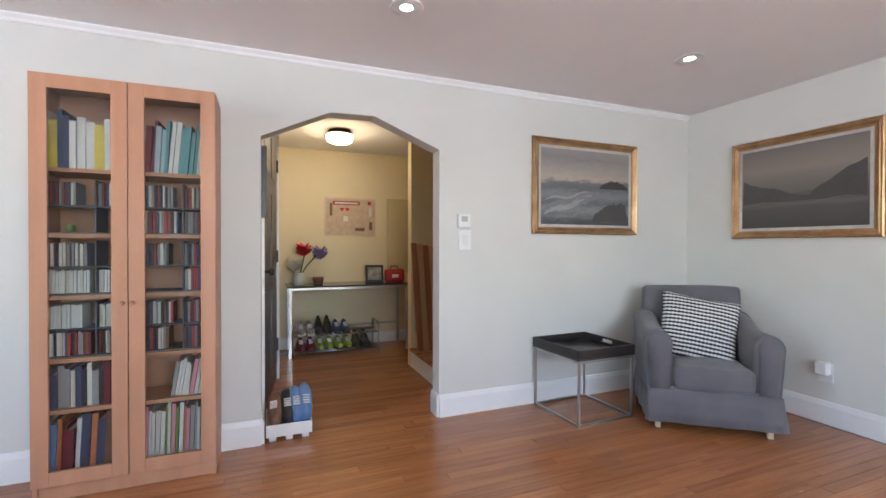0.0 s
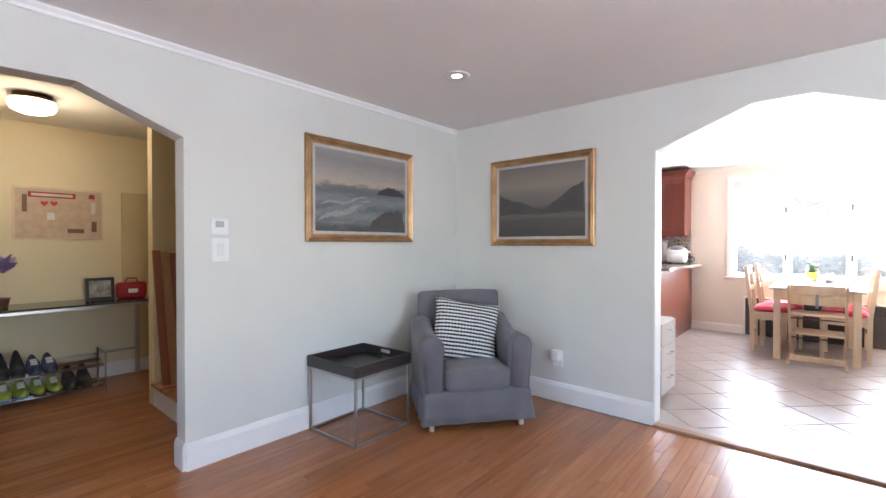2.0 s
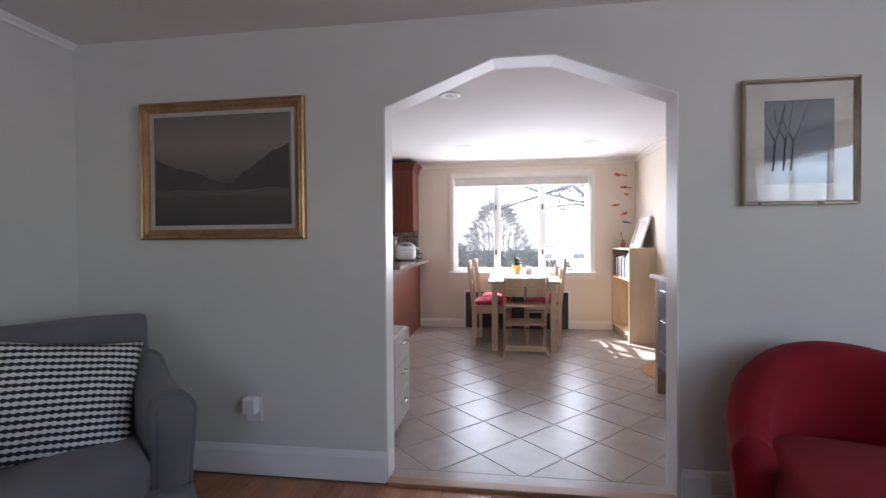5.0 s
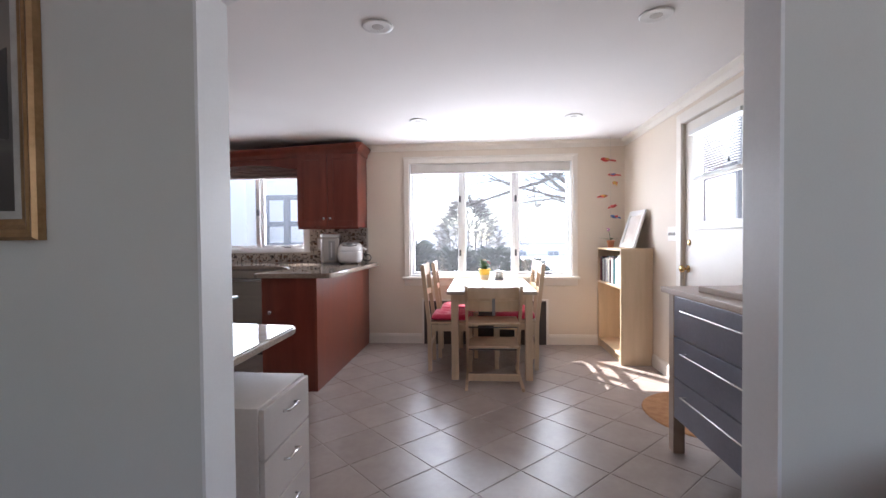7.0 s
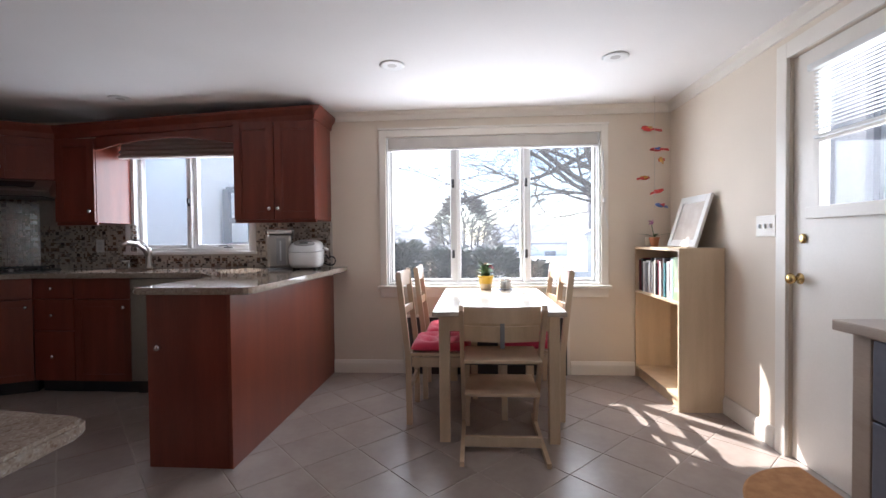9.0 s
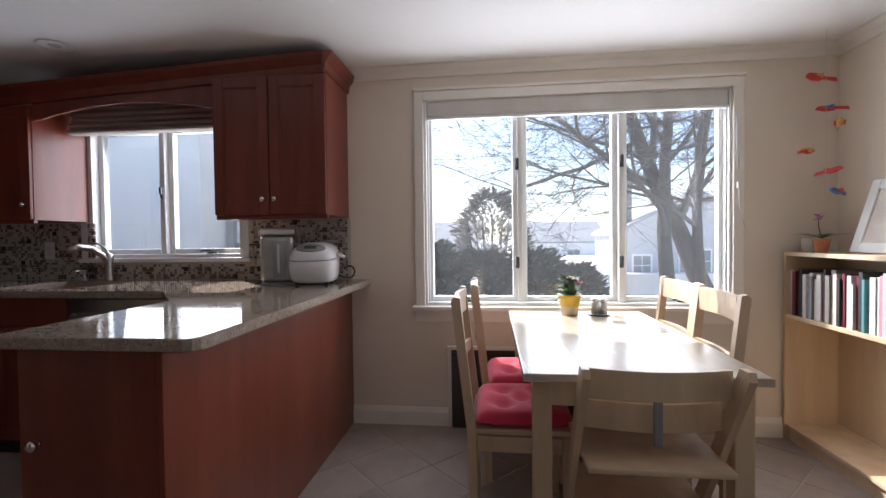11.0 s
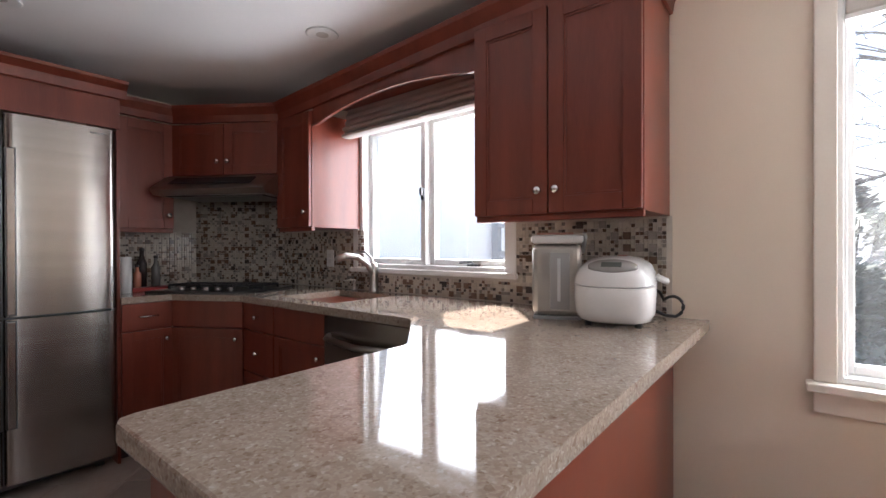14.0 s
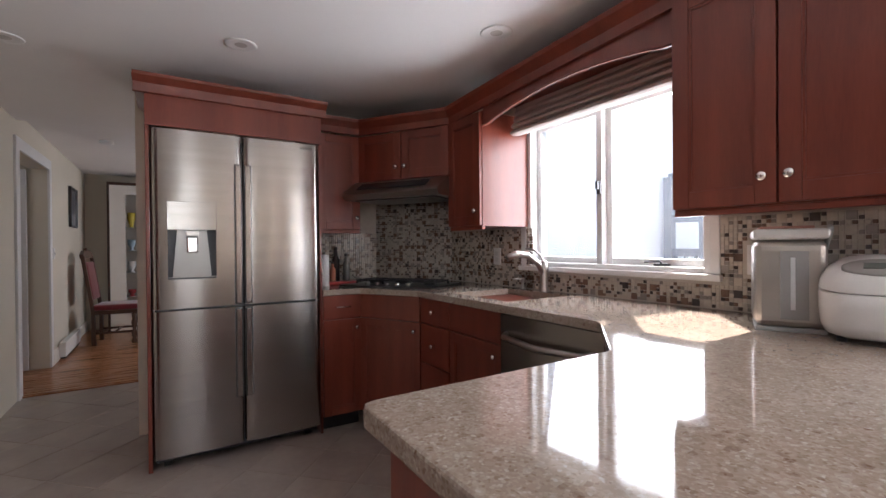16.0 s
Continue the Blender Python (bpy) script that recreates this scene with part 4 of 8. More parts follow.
for x0, x1, z0, z1 in ((0, W / 2 - 0.004, SP + 0.006, H), (W / 2 + 0.004, W, SP + 0.006, H), (0, W / 2 - 0.004, 0.07, SP - 0.006), (W / 2 + 0.004, W, 0.07, SP - 0.006)):
    bm = bmesh.new()
    if x0 == 0 and z0 > 0.5:
        for a, b, za, zb in ((x0, x1, z0, WELL[2]), (x0, WELL[0], WELL[2], WELL[3]), (WELL[1], x1, WELL[2], WELL[3]), (x0, x1, WELL[3], z1)):
            door_block(bm, x0, x1, a, b, za, zb)
    else:
        door_block(bm, x0, x1, x0, x1, z0, z1)
    dob = part("door", bm, FRIDGE_STEEL, fr, "", True)
    dob.data.set_sharp_from_angle(angle=radians(40))
    d0 = dob if x0 == 0 and z0 > 0.5 else d0
    hx = x1 - 0.042 if x0 == 0 else x0 + 0.002
    za, zb = (SP + 0.012, 1.672) if z0 > 0.5 else (0.337, SP - 0.012)
    yf = door_front(hx + 0.020, x0, x1)
    pbox("handle_recess", dob, DARK_STEEL, hx, hx + 0.040, yf - 0.005, 0.02, za, zb, bevel=0.002, label="dark recessed handle strip")
    pbox("handle", dob, FRIDGE_STEEL, hx + 0.005, hx + 0.035, yf - 0.012, yf - 0.005, za + 0.004, zb - 0.004, bevel=0.004, label="brushed steel grip")
bm = boxes((WELL[0] - 0.004, WELL[1] + 0.002, -0.0125, 0.0, WELL[3], WELL[3] + 0.155), bevel=0.002)
part("dispenser_panel", bm, FRIDGE_STEEL, d0, "satin steel control panel")
NICKEL = plain("dispenser_grey", (0.33, 0.32, 0.31), 0.3, 0.7)
wx0, wx1, wz0, wz1 = WELL
pbox("dispenser_well", d0, plain("well_dark", (0.05, 0.05, 0.055), 0.35, 0.4), wx0, wx1, 0.048, 0.056, wz0, wz1, bevel=0)
bm = bmesh.new()
prism(bm, [(wx0 + 0.045, wz1), (wx1 - 0.045, wz1), (wx1 - 0.022, wz0), (wx0 + 0.022, wz0)], "y", 0.012, 0.047)
part("well_back", bm, NICKEL, d0)
pbox("drip_tray", d0, DARK_STEEL, wx0 + 0.002, wx1 - 0.002, -0.004, 0.046, wz0, wz0 + 0.010, bevel=0.002)
pbox("nozzle", d0, STEEL, (wx0 + wx1) / 2 - 0.032, (wx0 + wx1) / 2 + 0.032, -0.004, 0.011, wz1 - 0.035, wz1 - 0.001, bevel=0.005)
pbox("paddle", d0, CHROME, (wx0 + wx1) / 2 - 0.027, (wx0 + wx1) / 2 + 0.027, 0.000, 0.0115, wz1 - 0.125, wz1 - 0.038, bevel=0.008)
pbox("name_bar", fr, tint("bar_grey", (0.22, 0.21, 0.20)), W - 0.115, W - 0.045, -0.0075, 0.0, H - 0.035, H - 0.027, bevel=0)
for x in (0.06, W - 0.06):
    pbox("foot", fr, BLACK, x - 0.02, x + 0.02, 0.08, 0.12, 0.0, 0.03)
sr = thing("fridge_surround", pose(0, 0, 0), "red-brown cherry panels and top box round the fridge", "cabinet")
pbox("side_panel", sr, CHERRY, 5.868, 5.888, 4.44, YF, 0.0, 2.01)
pbox("side_panel", sr, CHERRY, 6.785, 6.80, 4.44, YF, 0.0, 2.01)
pbox("top_panel", sr, CHERRY, 5.868, 6.80, 4.428, 4.44, H + 0.012, 2.01)
bm = bmesh.new()
prof = [(0, -0.10), (-0.012, -0.095), (-0.018, -0.05), (-0.05, -0.02), (-0.055, -0.005), (0, -0.005)]
prism(bm, [(4.428 + p, 2.11 + q) for p, q in prof], "x", 5.82, 6.83)
prism(bm, [(5.868 + p, 2.11 + q) for p, q in prof], "y", 4.43, YF)
part("crown", bm, CHERRY, sr)
pbox("top_board", sr, CHERRY, 5.87, 6.80, 4.44, YF, 2.075, 2.10)

# small kitchen things
pot = thing("water_boiler", pose(7.66, 2.262, 0.92, 0, 0, -65), "tall brushed steel electric water boiler with a red-brown lid", "water boiler")
pbox("body", pot, STEEL, -0.092, 0.092, -0.095, 0.10, 0.012, 0.285, bevel=0.035, seg=4)
pbox("base", pot, plain("grey_plastic", (0.30, 0.30, 0.30), 0.4), -0.088, 0.088, -0.09, 0.095, 0.0, 0.014, bevel=0.004)
pbox("lid", pot, plain("pale_grey_plastic", (0.55, 0.54, 0.53), 0.3), -0.094, 0.094, -0.112, 0.10, 0.2855, 0.318, bevel=0.014, seg=3)
pbox("lid_top", pot, tint("rose_lid", (0.42, 0.20, 0.15)), -0.075, 0.060, -0.085, 0.085, 0.3182, 0.327, bevel=0.004)
pbox("gauge_panel", pot, bpy.data.materials["grey_plastic"], -0.025, 0.045, -0.099, -0.094, 0.04, 0.25, bevel=0.002)
pbox("gauge", pot, plain("clear_gauge", (0.62, 0.64, 0.66), 0.1), 0.0, 0.012, -0.102, -0.0985, 0.07, 0.23, bevel=0.001)
ptube("carry_handle", pot, plain("handle_grey", (0.42, 0.42, 0.42), 0.4), [(0.10, 0.05, 0.25), (0.108, 0.0, 0.31), (0.10, -0.05, 0.322)], 0.008)
rc = thing("rice_cooker", pose(7.655, 2.035, 0.92, 0, 0, -78), "glossy white rounded rice cooker with a control panel", "rice cooker")
GLOSSW = plain("gloss_white_plastic", (0.74, 0.735, 0.73), 0.16, 0.0, 0.4)


def rice_shell(name, profile, material, label=""):
    bm = bmesh.new()
    lathe(bm, profile, sides=56)
    for v in bm.verts:
        r = math.hypot(v.co.x, v.co.y)
        if r > 1e-6:
            a = math.atan2(v.co.y, v.co.x)
            k = 1.0 / (abs(math.cos(a)) ** 3.4 + abs(math.sin(a)) ** 3.4) ** (1 / 3.4)
            v.co.x, v.co.y = r * k * math.cos(a), r * k * math.sin(a) * 1.12
        v.co.z += 0.012 + v.co.y * 0.13 * min(1.0, max(0.0, v.co.z - 0.03) / 0.11)
    ob = part(name, bm, material, rc, label, True)
    ob.data.set_sharp_from_angle(angle=radians(50))


rice_shell("body", [(0.10, 0.0), (0.120, 0.010), (0.132, 0.036), (0.1355, 0.10), (0.1345, 0.138), (0.131, 0.141), (0.10, 0.1415)], GLOSSW)
rice_shell("lid", [(0.10, 0.143), (0.131, 0.1435), (0.1345, 0.147), (0.131, 0.168), (0.117, 0.193), (0.088, 0.212), (0.046, 0.222), (0.004, 0.224)], GLOSSW)
rice_shell("seam", [(0.10, 0.1416), (0.129, 0.1416), (0.129, 0.1428), (0.10, 0.1428)], tint("seam_grey", (0.18, 0.18, 0.18)))
for sx in (-0.08, 0.08):
    for sy in (-0.09, 0.09):
        plathe("foot", rc, BLACK, [(0.012, 0), (0.012, 0.02)], sx, sy, 0.0, 10)
bm = bmesh.new()
lathe(bm, [(0.080, -0.02), (0.080, 0.002), (0.074, 0.006), (0.004, 0.010)], sides=32)
for v in bm.verts:
    v.co.y *= 0.44
bmesh.ops.transform(bm, matrix=pose(0, -0.104, 0.206, 35), verts=bm.verts)
cp = part("control_panel", bm, plain("panel_grey", (0.30, 0.29, 0.28), 0.12), rc, "smoky grey oval control panel", True)
pbox("display", cp, plain("lcd_dark", (0.10, 0.11, 0.10), 0.15), -0.035, 0.030, -0.014, 0.010, -0.002, 0.010, bevel=0.001).matrix_local = pose(0, -0.104, 0.2065, 35)
for x, y, z, mt in ((0.02, 0.045, 0.236, "vent_brown"), (0.048, -0.062, 0.207, "button_orange")):
    bm = bmesh.new()
    lathe(bm, [(0.02, 0), (0.018, 0.007), (0.004, 0.008)], x, y, z, 16)
    part("button", bm, plain(mt, (0.25, 0.12, 0.09) if "brown" in mt else (0.6, 0.15, 0.06), 0.35), rc)
ptube("carry_handle", rc, WHITE, [(0.135, 0.03, 0.17), (0.165, 0.02, 0.155), (0.165, -0.05, 0.155), (0.135, -0.06, 0.17)], 0.009)
cb = bmesh.new()
tube(cb, [(7.74, 1.93, 0.965), (7.765, 1.895, 0.945)] + [(7.785 + 0.003 * k, 1.878 + 0.036 * math.cos(radians(250 - 20 * k)), 0.975 + 0.036 * math.sin(radians(250 - 20 * k))) for k in range(12)] + [(7.84, 1.93, 1.02), (7.87, 1.95, 1.025), (7.895, 1.96, 1.02)], 0.006, 8)
single("power_cord", cb, pose(0, 0, 0), BLACK, "black power cord looping behind the rice cooker", "cord", smooth=True)
for y, z in ((2.44, 1.13), (4.02, 1.12)):
    o = thing("wall_outlet", pose(XK - 0.012, y, z, 0, 0, -90), "white double wall outlet on the mosaic backsplash", "outlet", "kitchen outlets")
    pbox("cover_plate", o, WHITE, -0.037, 0.037, -0.008, 0, -0.058, 0.058, bevel=0.003)
    for s in (-0.02, 0.02):
        pbox("socket", o, plain("outlet_face", (0.70, 0.70, 0.69), 0.35), -0.017, 0.017, -0.011, -0.008, s - 0.014, s + 0.014, bevel=0.002)
for (x, y), hgt, col, rr in (((6.90, 4.72), 0.22, (0.80, 0.79, 0.77), 0.035), ((7.02, 4.83), 0.25, (0.03, 0.02, 0.02), 0.028), ((7.09, 4.80), 0.20, (0.16, 0.16, 0.15), 0.025), ((6.98, 4.78), 0.14, (0.55, 0.22, 0.14), 0.022)):
    b = thing("bottle" if rr < 0.03 else "paper_roll", pose(x, y, 0.92 if rr > 0.03 else 0.945), "white paper towel roll standing on the worktop" if rr > 0.03 else "small cooking bottle standing in the red tray", "bottle" if rr < 0.03 else "paper roll", "" if rr > 0.03 else "cooking bottles")
    plathe("body", b, plain("bottle_colour_%d" % int(col[0] * 100), col, 0.25), [(rr, 0), (rr, hgt * 0.62), (rr * 0.45, hgt * 0.74), (rr * 0.42, hgt * 0.92)] if rr < 0.03 else [(rr, 0), (rr, hgt), (0.01, hgt)], sides=18)
    if rr < 0.03:
        plathe("cap", b, BLACK, [(rr * 0.5, hgt * 0.921), (rr * 0.5, hgt), (rr * 0.2, hgt + 0.002)], sides=14)
ty = bmesh.new()
box(ty, -0.13, 0.13, -0.07, 0.07, 0, 0.025, 0.006)
single("spice_tray", ty, pose(7.03, 4.80, 0.92, 0, 0, -8), plain("red_enamel", (0.35, 0.03, 0.03), 0.3), "small red tray holding cooking bottles", "tray")

# ---- dining corner ----
tb = thing("dining_table", pose(7.19, 0.548, 0), "pale wooden dining table under the window", "table")
pbox("tabletop", tb, PINE_TOP, -0.605, 0.605, -0.368, 0.368, 0.718, 0.745, bevel=0.004)
bm = boxes((-0.54, 0.54, -0.325, -0.305, 0.63, 0.717), (-0.54, 0.54, 0.305, 0.325, 0.63, 0.717), (-0.56, -0.54, -0.30, 0.30, 0.63, 0.717), (0.54, 0.56, -0.30, 0.30, 0.63, 0.717), bevel=0.002)
part("apron", bm, PINE, tb)
for sx in (-1, 1):
    for sy in (-1, 1):
        pbox("leg", tb, PINE, min(sx * 0.51, sx * 0.565), max(sx * 0.51, sx * 0.565), min(sy * 0.275, sy * 0.335), max(sy * 0.275, sy * 0.335), 0, 0.717, bevel=0.004)


def cushion_mesh(w, d, t, tufts):
    """A soft pad with sunken tufts."""
    bm = bmesh.new()
    n = 18
    top, bot = {}, {}
    for i in range(n + 1):
        for j in range(n + 1):
            u, v = i / n * 2 - 1, j / n * 2 - 1
            k = (1 - u ** 6) * (1 - v ** 6)
            dimple = sum(math.exp(-((u - a) ** 2 + (v - b) ** 2) * 22) for a, b in tufts)
            h = t * (0.35 + 0.65 * k ** 0.45) - 0.55 * t * dimple * k
            x, y = w / 2 * u * (1 - 0.05 * abs(v) ** 3), d / 2 * v * (1 - 0.05 * abs(u) ** 3)
            top[i, j] = bm.verts.new((x, y, h))
            bot[i, j] = bm.verts.new((x, y, t * 0.30 * (1 - k ** 0.45)))
    for i in range(n):
        for j in range(n):
            bm.faces.new((top[i, j], top[i + 1, j], top[i + 1, j + 1], top[i, j + 1]))
            bm.faces.new((bot[i, j], bot[i, j + 1], bot[i + 1, j + 1], bot[i + 1, j]))
    rim = [(i, 0) for i in range(n)] + [(n, j) for j in range(n)] + [(i, n) for i in range(n, 0, -1)] + [(0, j) for j in range(n, 0, -1)]
    for a, b in zip(rim, rim[1:] + rim[:1]):
        bm.faces.new((bot[a], bot[b], top[b], top[a]))
    return bm


def dining_chair(m):
    """Faces -y; the back stands at y = +0.2."""
    c = thing("dining_chair", m, "pale pine ladder-back dining chair with a crimson seat pad", "chair", "chairs round the dining table")
    pbox("seat", c, PINE, -0.20, 0.20, -0.20, 0.19, 0.425, 0.447, bevel=0.006)
    for sx in (-1, 1):
        pbox("front_leg", c, PINE, sx * 0.19 - 0.018, sx * 0.19 + 0.018, -0.19, -0.154, 0, 0.425, bevel=0.003)
        bm = bmesh.new()
        prism(bm, [(0.165, 0), (0.20, 0), (0.205, 0.43), (0.262, 0.935), (0.25, 0.95), (0.228, 0.945), (0.17, 0.43)], "x", sx * 0.19 - 0.017, sx * 0.19 + 0.017)
        part("back_post", bm, PINE, c)
        pbox("side_rail", c, PINE, sx * 0.19 - 0.011, sx * 0.19 + 0.011, -0.15, 0.165, 0.36, 0.42, bevel=0.003)
    pbox("front_rail", c, PINE, -0.17, 0.17, -0.185, -0.165, 0.36, 0.42, bevel=0.003)
    pbox("stretcher", c, PINE, -0.17, 0.17, 0.175, 0.193, 0.20, 0.24, bevel=0.003)
    for z, y, hgt in ((0.66, 0.205, 0.05), (0.84, 0.225, 0.10)):
        bm = bmesh.new()
        n = 8
        pts = [(-0.175 + 0.35 * i / n, y + 0.022 * math.sin(math.pi * i / n)) for i in range(n + 1)]
        prism(bm, pts + [(x, q + 0.016) for x, q in reversed(pts)], "z", z, z + hgt)
        part("back_slat", bm, PINE, c)
    return c


first_chair = dining_chair(pose(7.055, 0.905, 0, 0, 0, 0))
chairs = [first_chair] + [copy_thing(first_chair, m) for m in (pose(7.50, 0.86, 0, 0, 0, 2), pose(7.14, 0.315, 0, 0, 0, 177), pose(7.56, 0.30, 0, 0, 0, 181))]
pad_mesh = finish(cushion_mesh(0.40, 0.38, 0.065, [(-0.4, -0.4), (0.4, -0.4), (-0.4, 0.4), (0.4, 0.4), (0, 0)]), "seat_cushion", PINK_CLOTH, True)
for c in chairs:
    o = new("seat_cushion", pad_mesh)
    o.matrix_world = c.matrix_basis @ pose(0, -0.01, 0.447)
    tagged(o, "tufted crimson cotton cushion tied on a dining chair", "cushion", "cushions on the dining chairs")

hc = thing("high_chair", pose(6.36, 0.535, 0, 0, 0, -90), "pale wooden adjustable child's high chair at the table", "chair")
# local: x to -y of the room, y away into the room towards the table
for sx in (-0.228, 0.206):
    bm = bmesh.new()
    prism(bm, [(0.0, 0.0), (0.62, 0.0), (0.62, 0.035), (0.545, 0.04), (0.135, 0.80), (0.095, 0.80), (0.085, 0.775), (0.495, 0.035), (0.0, 0.028)], "x", sx, sx + 0.022)
    part("side_frame", bm, PINE, hc)
for z, y0, dd, name in ((0.485, 0.13, 0.33, "seat"), (0.285, 0.20, 0.36, "footrest")):
    pbox(name, hc, PINE, -0.205, 0.205, y0, y0 + dd, z, z + 0.018, bevel=0.006)
for z in (0.71, 0.595):
    bm = bmesh.new()
    yc = 0.135 + (0.80 - z) * 0.54
    pts = [(-0.205 + 0.41 * i / 8, yc - 0.02 - 0.035 * math.sin(math.pi * i / 8)) for i in range(9)]
    prism(bm, pts + [(x, q + 0.014) for x, q in reversed(pts)], "z", z - 0.01, z + 0.075)
    part("back_slat", bm, PINE, hc)
for y, z in ((0.33, 0.43), (0.42, 0.22)):
    ptube("rod", hc, DARK_STEEL, [(-0.206, y, z), (0.206, y, z)], 0.006, 8, "dark steel tie rod")
pbox("cross_bar", hc, PINE, -0.205, 0.205, 0.16, 0.185, 0.03, 0.085)
pbox("strap", hc, plain("grey_webbing", (0.25, 0.25, 0.26), 0.8), -0.012, 0.012, 0.155, 0.168, 0.56, 0.70, bevel=0.002)

fp = thing("flower_pot", pose(7.66, 0.59, 0.745), "yellow and cream pot of pink flowers on the dining table", "potted plant")
plathe("pot", fp, plain("cream_glaze", (0.72, 0.60, 0.42), 0.35), [(0.042, 0), (0.050, 0.05), (0.052, 0.0505)], label="cream lower half")
plathe("band", fp, plain("yellow_glaze", (0.75, 0.50, 0.06), 0.35), [(0.052, 0.051), (0.058, 0.10), (0.062, 0.102), (0.062, 0.115), (0.055, 0.115), (0.05, 0.105)], label="yellow glazed band")
LEAF = surface("leaf_green", (0.035, 0.085, 0.02), (0.09, 0.17, 0.04), 20, 0.5, 0.1, 0.1, 90)


def leaf(bm, m, length, width):
    n = 5
    rows = []
    for i in range(n + 1):
        t = i / n
        w = width * math.sin(math.pi * min(t * 0.9 + 0.08, 1)) / 2
        z = -0.25 * length * t * t
        rows.append([bm.verts.new(m @ Vector(p)) for p in ((-w, length * t, z + 0.15 * w), (0, length * t, z), (w, length * t, z + 0.15 * w))])
    for a, b in zip(rows, rows[1:]):
        bm.faces.new((a[0], a[1], b[1], b[0]))
        bm.faces.new((a[1], a[2], b[2], b[1]))


rnd = random.Random(4)
bm = bmesh.new()
for i in range(44):
    h = rnd.uniform(0.10, 0.19)
    a = rnd.uniform(0, 360)
    leaf(bm, pose(0.02 * math.cos(i), 0.02 * math.sin(i), h, rnd.uniform(-25, 50), 0, a), rnd.uniform(0.045, 0.075), rnd.uniform(0.035, 0.05))
for i in range(9):
    tube(bm, [(0, 0, 0.10), (0.02 * math.cos(i * 0.7), 0.02 * math.sin(i * 0.7), 0.16)], 0.002, 5)
part("foliage", bm, LEAF, fp)
for x, y, z in ((0.01, -0.05, 0.165), (0.005, -0.035, 0.185), (-0.03, 0.0, 0.20)):
    bm = bmesh.new()
    for k in range(14):
        leaf(bm, pose(x, y, z, rnd.uniform(-10, 60), 0, k * 137.5), 0.022, 0.02)
    part("flower", bm, plain("pink_petal", (0.70, 0.08, 0.12), 0.6) if z < 0.19 else plain("cream_petal", (0.70, 0.55, 0.35), 0.6), fp)
sp = thing("condiment_set", pose(7.665, 0.435, 0.745), "glass and steel salt and pepper set on a dark tray", "condiment set")
plathe("tray", sp, DARK_STEEL, [(0.055, 0), (0.06, 0.006), (0.056, 0.008), (0.05, 0.005)])
for i in range(3):
    x, y = 0.027 * math.cos(i * 2.1), 0.027 * math.sin(i * 2.1)
    j = plathe("shaker", sp, plain("shaker_glass", (0.62, 0.62, 0.60), 0.08), [(0.019, 0.0082), (0.019, 0.068), (0.017, 0.07)], x, y, 0, 16)
    plathe("cap", j, CHROME, [(0.0192, 0.0701), (0.0192, 0.09), (0.01, 0.094)], x, y, 0, 16, "chrome cap")

# radiator recess under the window
rd = thing("radiator_cover", pose(7.895, 0.59, 0), "dark slotted metal convector set into the wall", "radiator")
pbox("frame", rd, TRIM_K, -0.006, 0.012, -0.70, 0.70, 0.0, 0.505, bevel=0.003)
pbox("panel", rd, plain("dark_bronze_metal", (0.07, 0.055, 0.05), 0.45, 0.4), -0.016, -0.007, -0.675, 0.675, 0.0, 0.485, bevel=0.002)
slot = finish(boxes((-0.018, -0.0165, -0.011, 0.011, 0.0, 0.026)), "slot", BLACK)
for r in range(3):
    for k in range(40):
        o = new("slot", slot)
        o.parent, o.location = rd, (0, -0.655 + k * 0.0336, 0.372 + r * 0.034)

# low bookcase
LB = thing("low_bookcase", pose(7.115, -0.64, 0), "low birch veneer bookcase with one shelf of books", "bookcase")
bw, bd, bh = 0.785, 0.285, 1.072
pbox("side", LB, BIRCH, 0, 0.02, -bd, 0, 0, bh, bevel=0.002)
pbox("side", LB, BIRCH, bw - 0.02, bw, -bd, 0, 0, bh, bevel=0.002)
pbox("top", LB, BIRCH, 0.0205, bw - 0.0205, -bd, 0, bh - 0.02, bh, bevel=0.002)
pbox("shelf", LB, BIRCH, 0.0205, bw - 0.0205, -bd + 0.008, -0.004, 0.70, 0.72, bevel=0.002)
pbox("bottom", LB, BIRCH, 0.0205, bw - 0.0205, -bd + 0.008, -0.004, 0.075, 0.095, bevel=0.002)
pbox("plinth", LB, BIRCH, 0.0205, bw - 0.0205, -0.04, -0.025, 0, 0.0745, bevel=0.002)
pbox("back_panel", LB, BIRCH, 0.0205, bw - 0.0205, -bd, -bd + 0.0075, 0.0745, bh - 0.0205, bevel=0)


COLS = {"cream": (0.66, 0.62, 0.54), "white": (0.72, 0.71, 0.69), "red": (0.38, 0.04, 0.04), "navy": (0.05, 0.07, 0.15), "black": (0.03, 0.03, 0.035), "yellow": (0.66, 0.52, 0.07), "green": (0.14, 0.28, 0.06), "teal": (0.10, 0.30, 0.33),
        "blue": (0.13, 0.25, 0.50), "grey": (0.30, 0.30, 0.31), "orange": (0.55, 0.18, 0.06), "brown": (0.20, 0.10, 0.06), "pink": (0.60, 0.25, 0.30), "sky": (0.40, 0.52, 0.60), "maroon": (0.17, 0.02, 0.04)}
BOOKS = {}


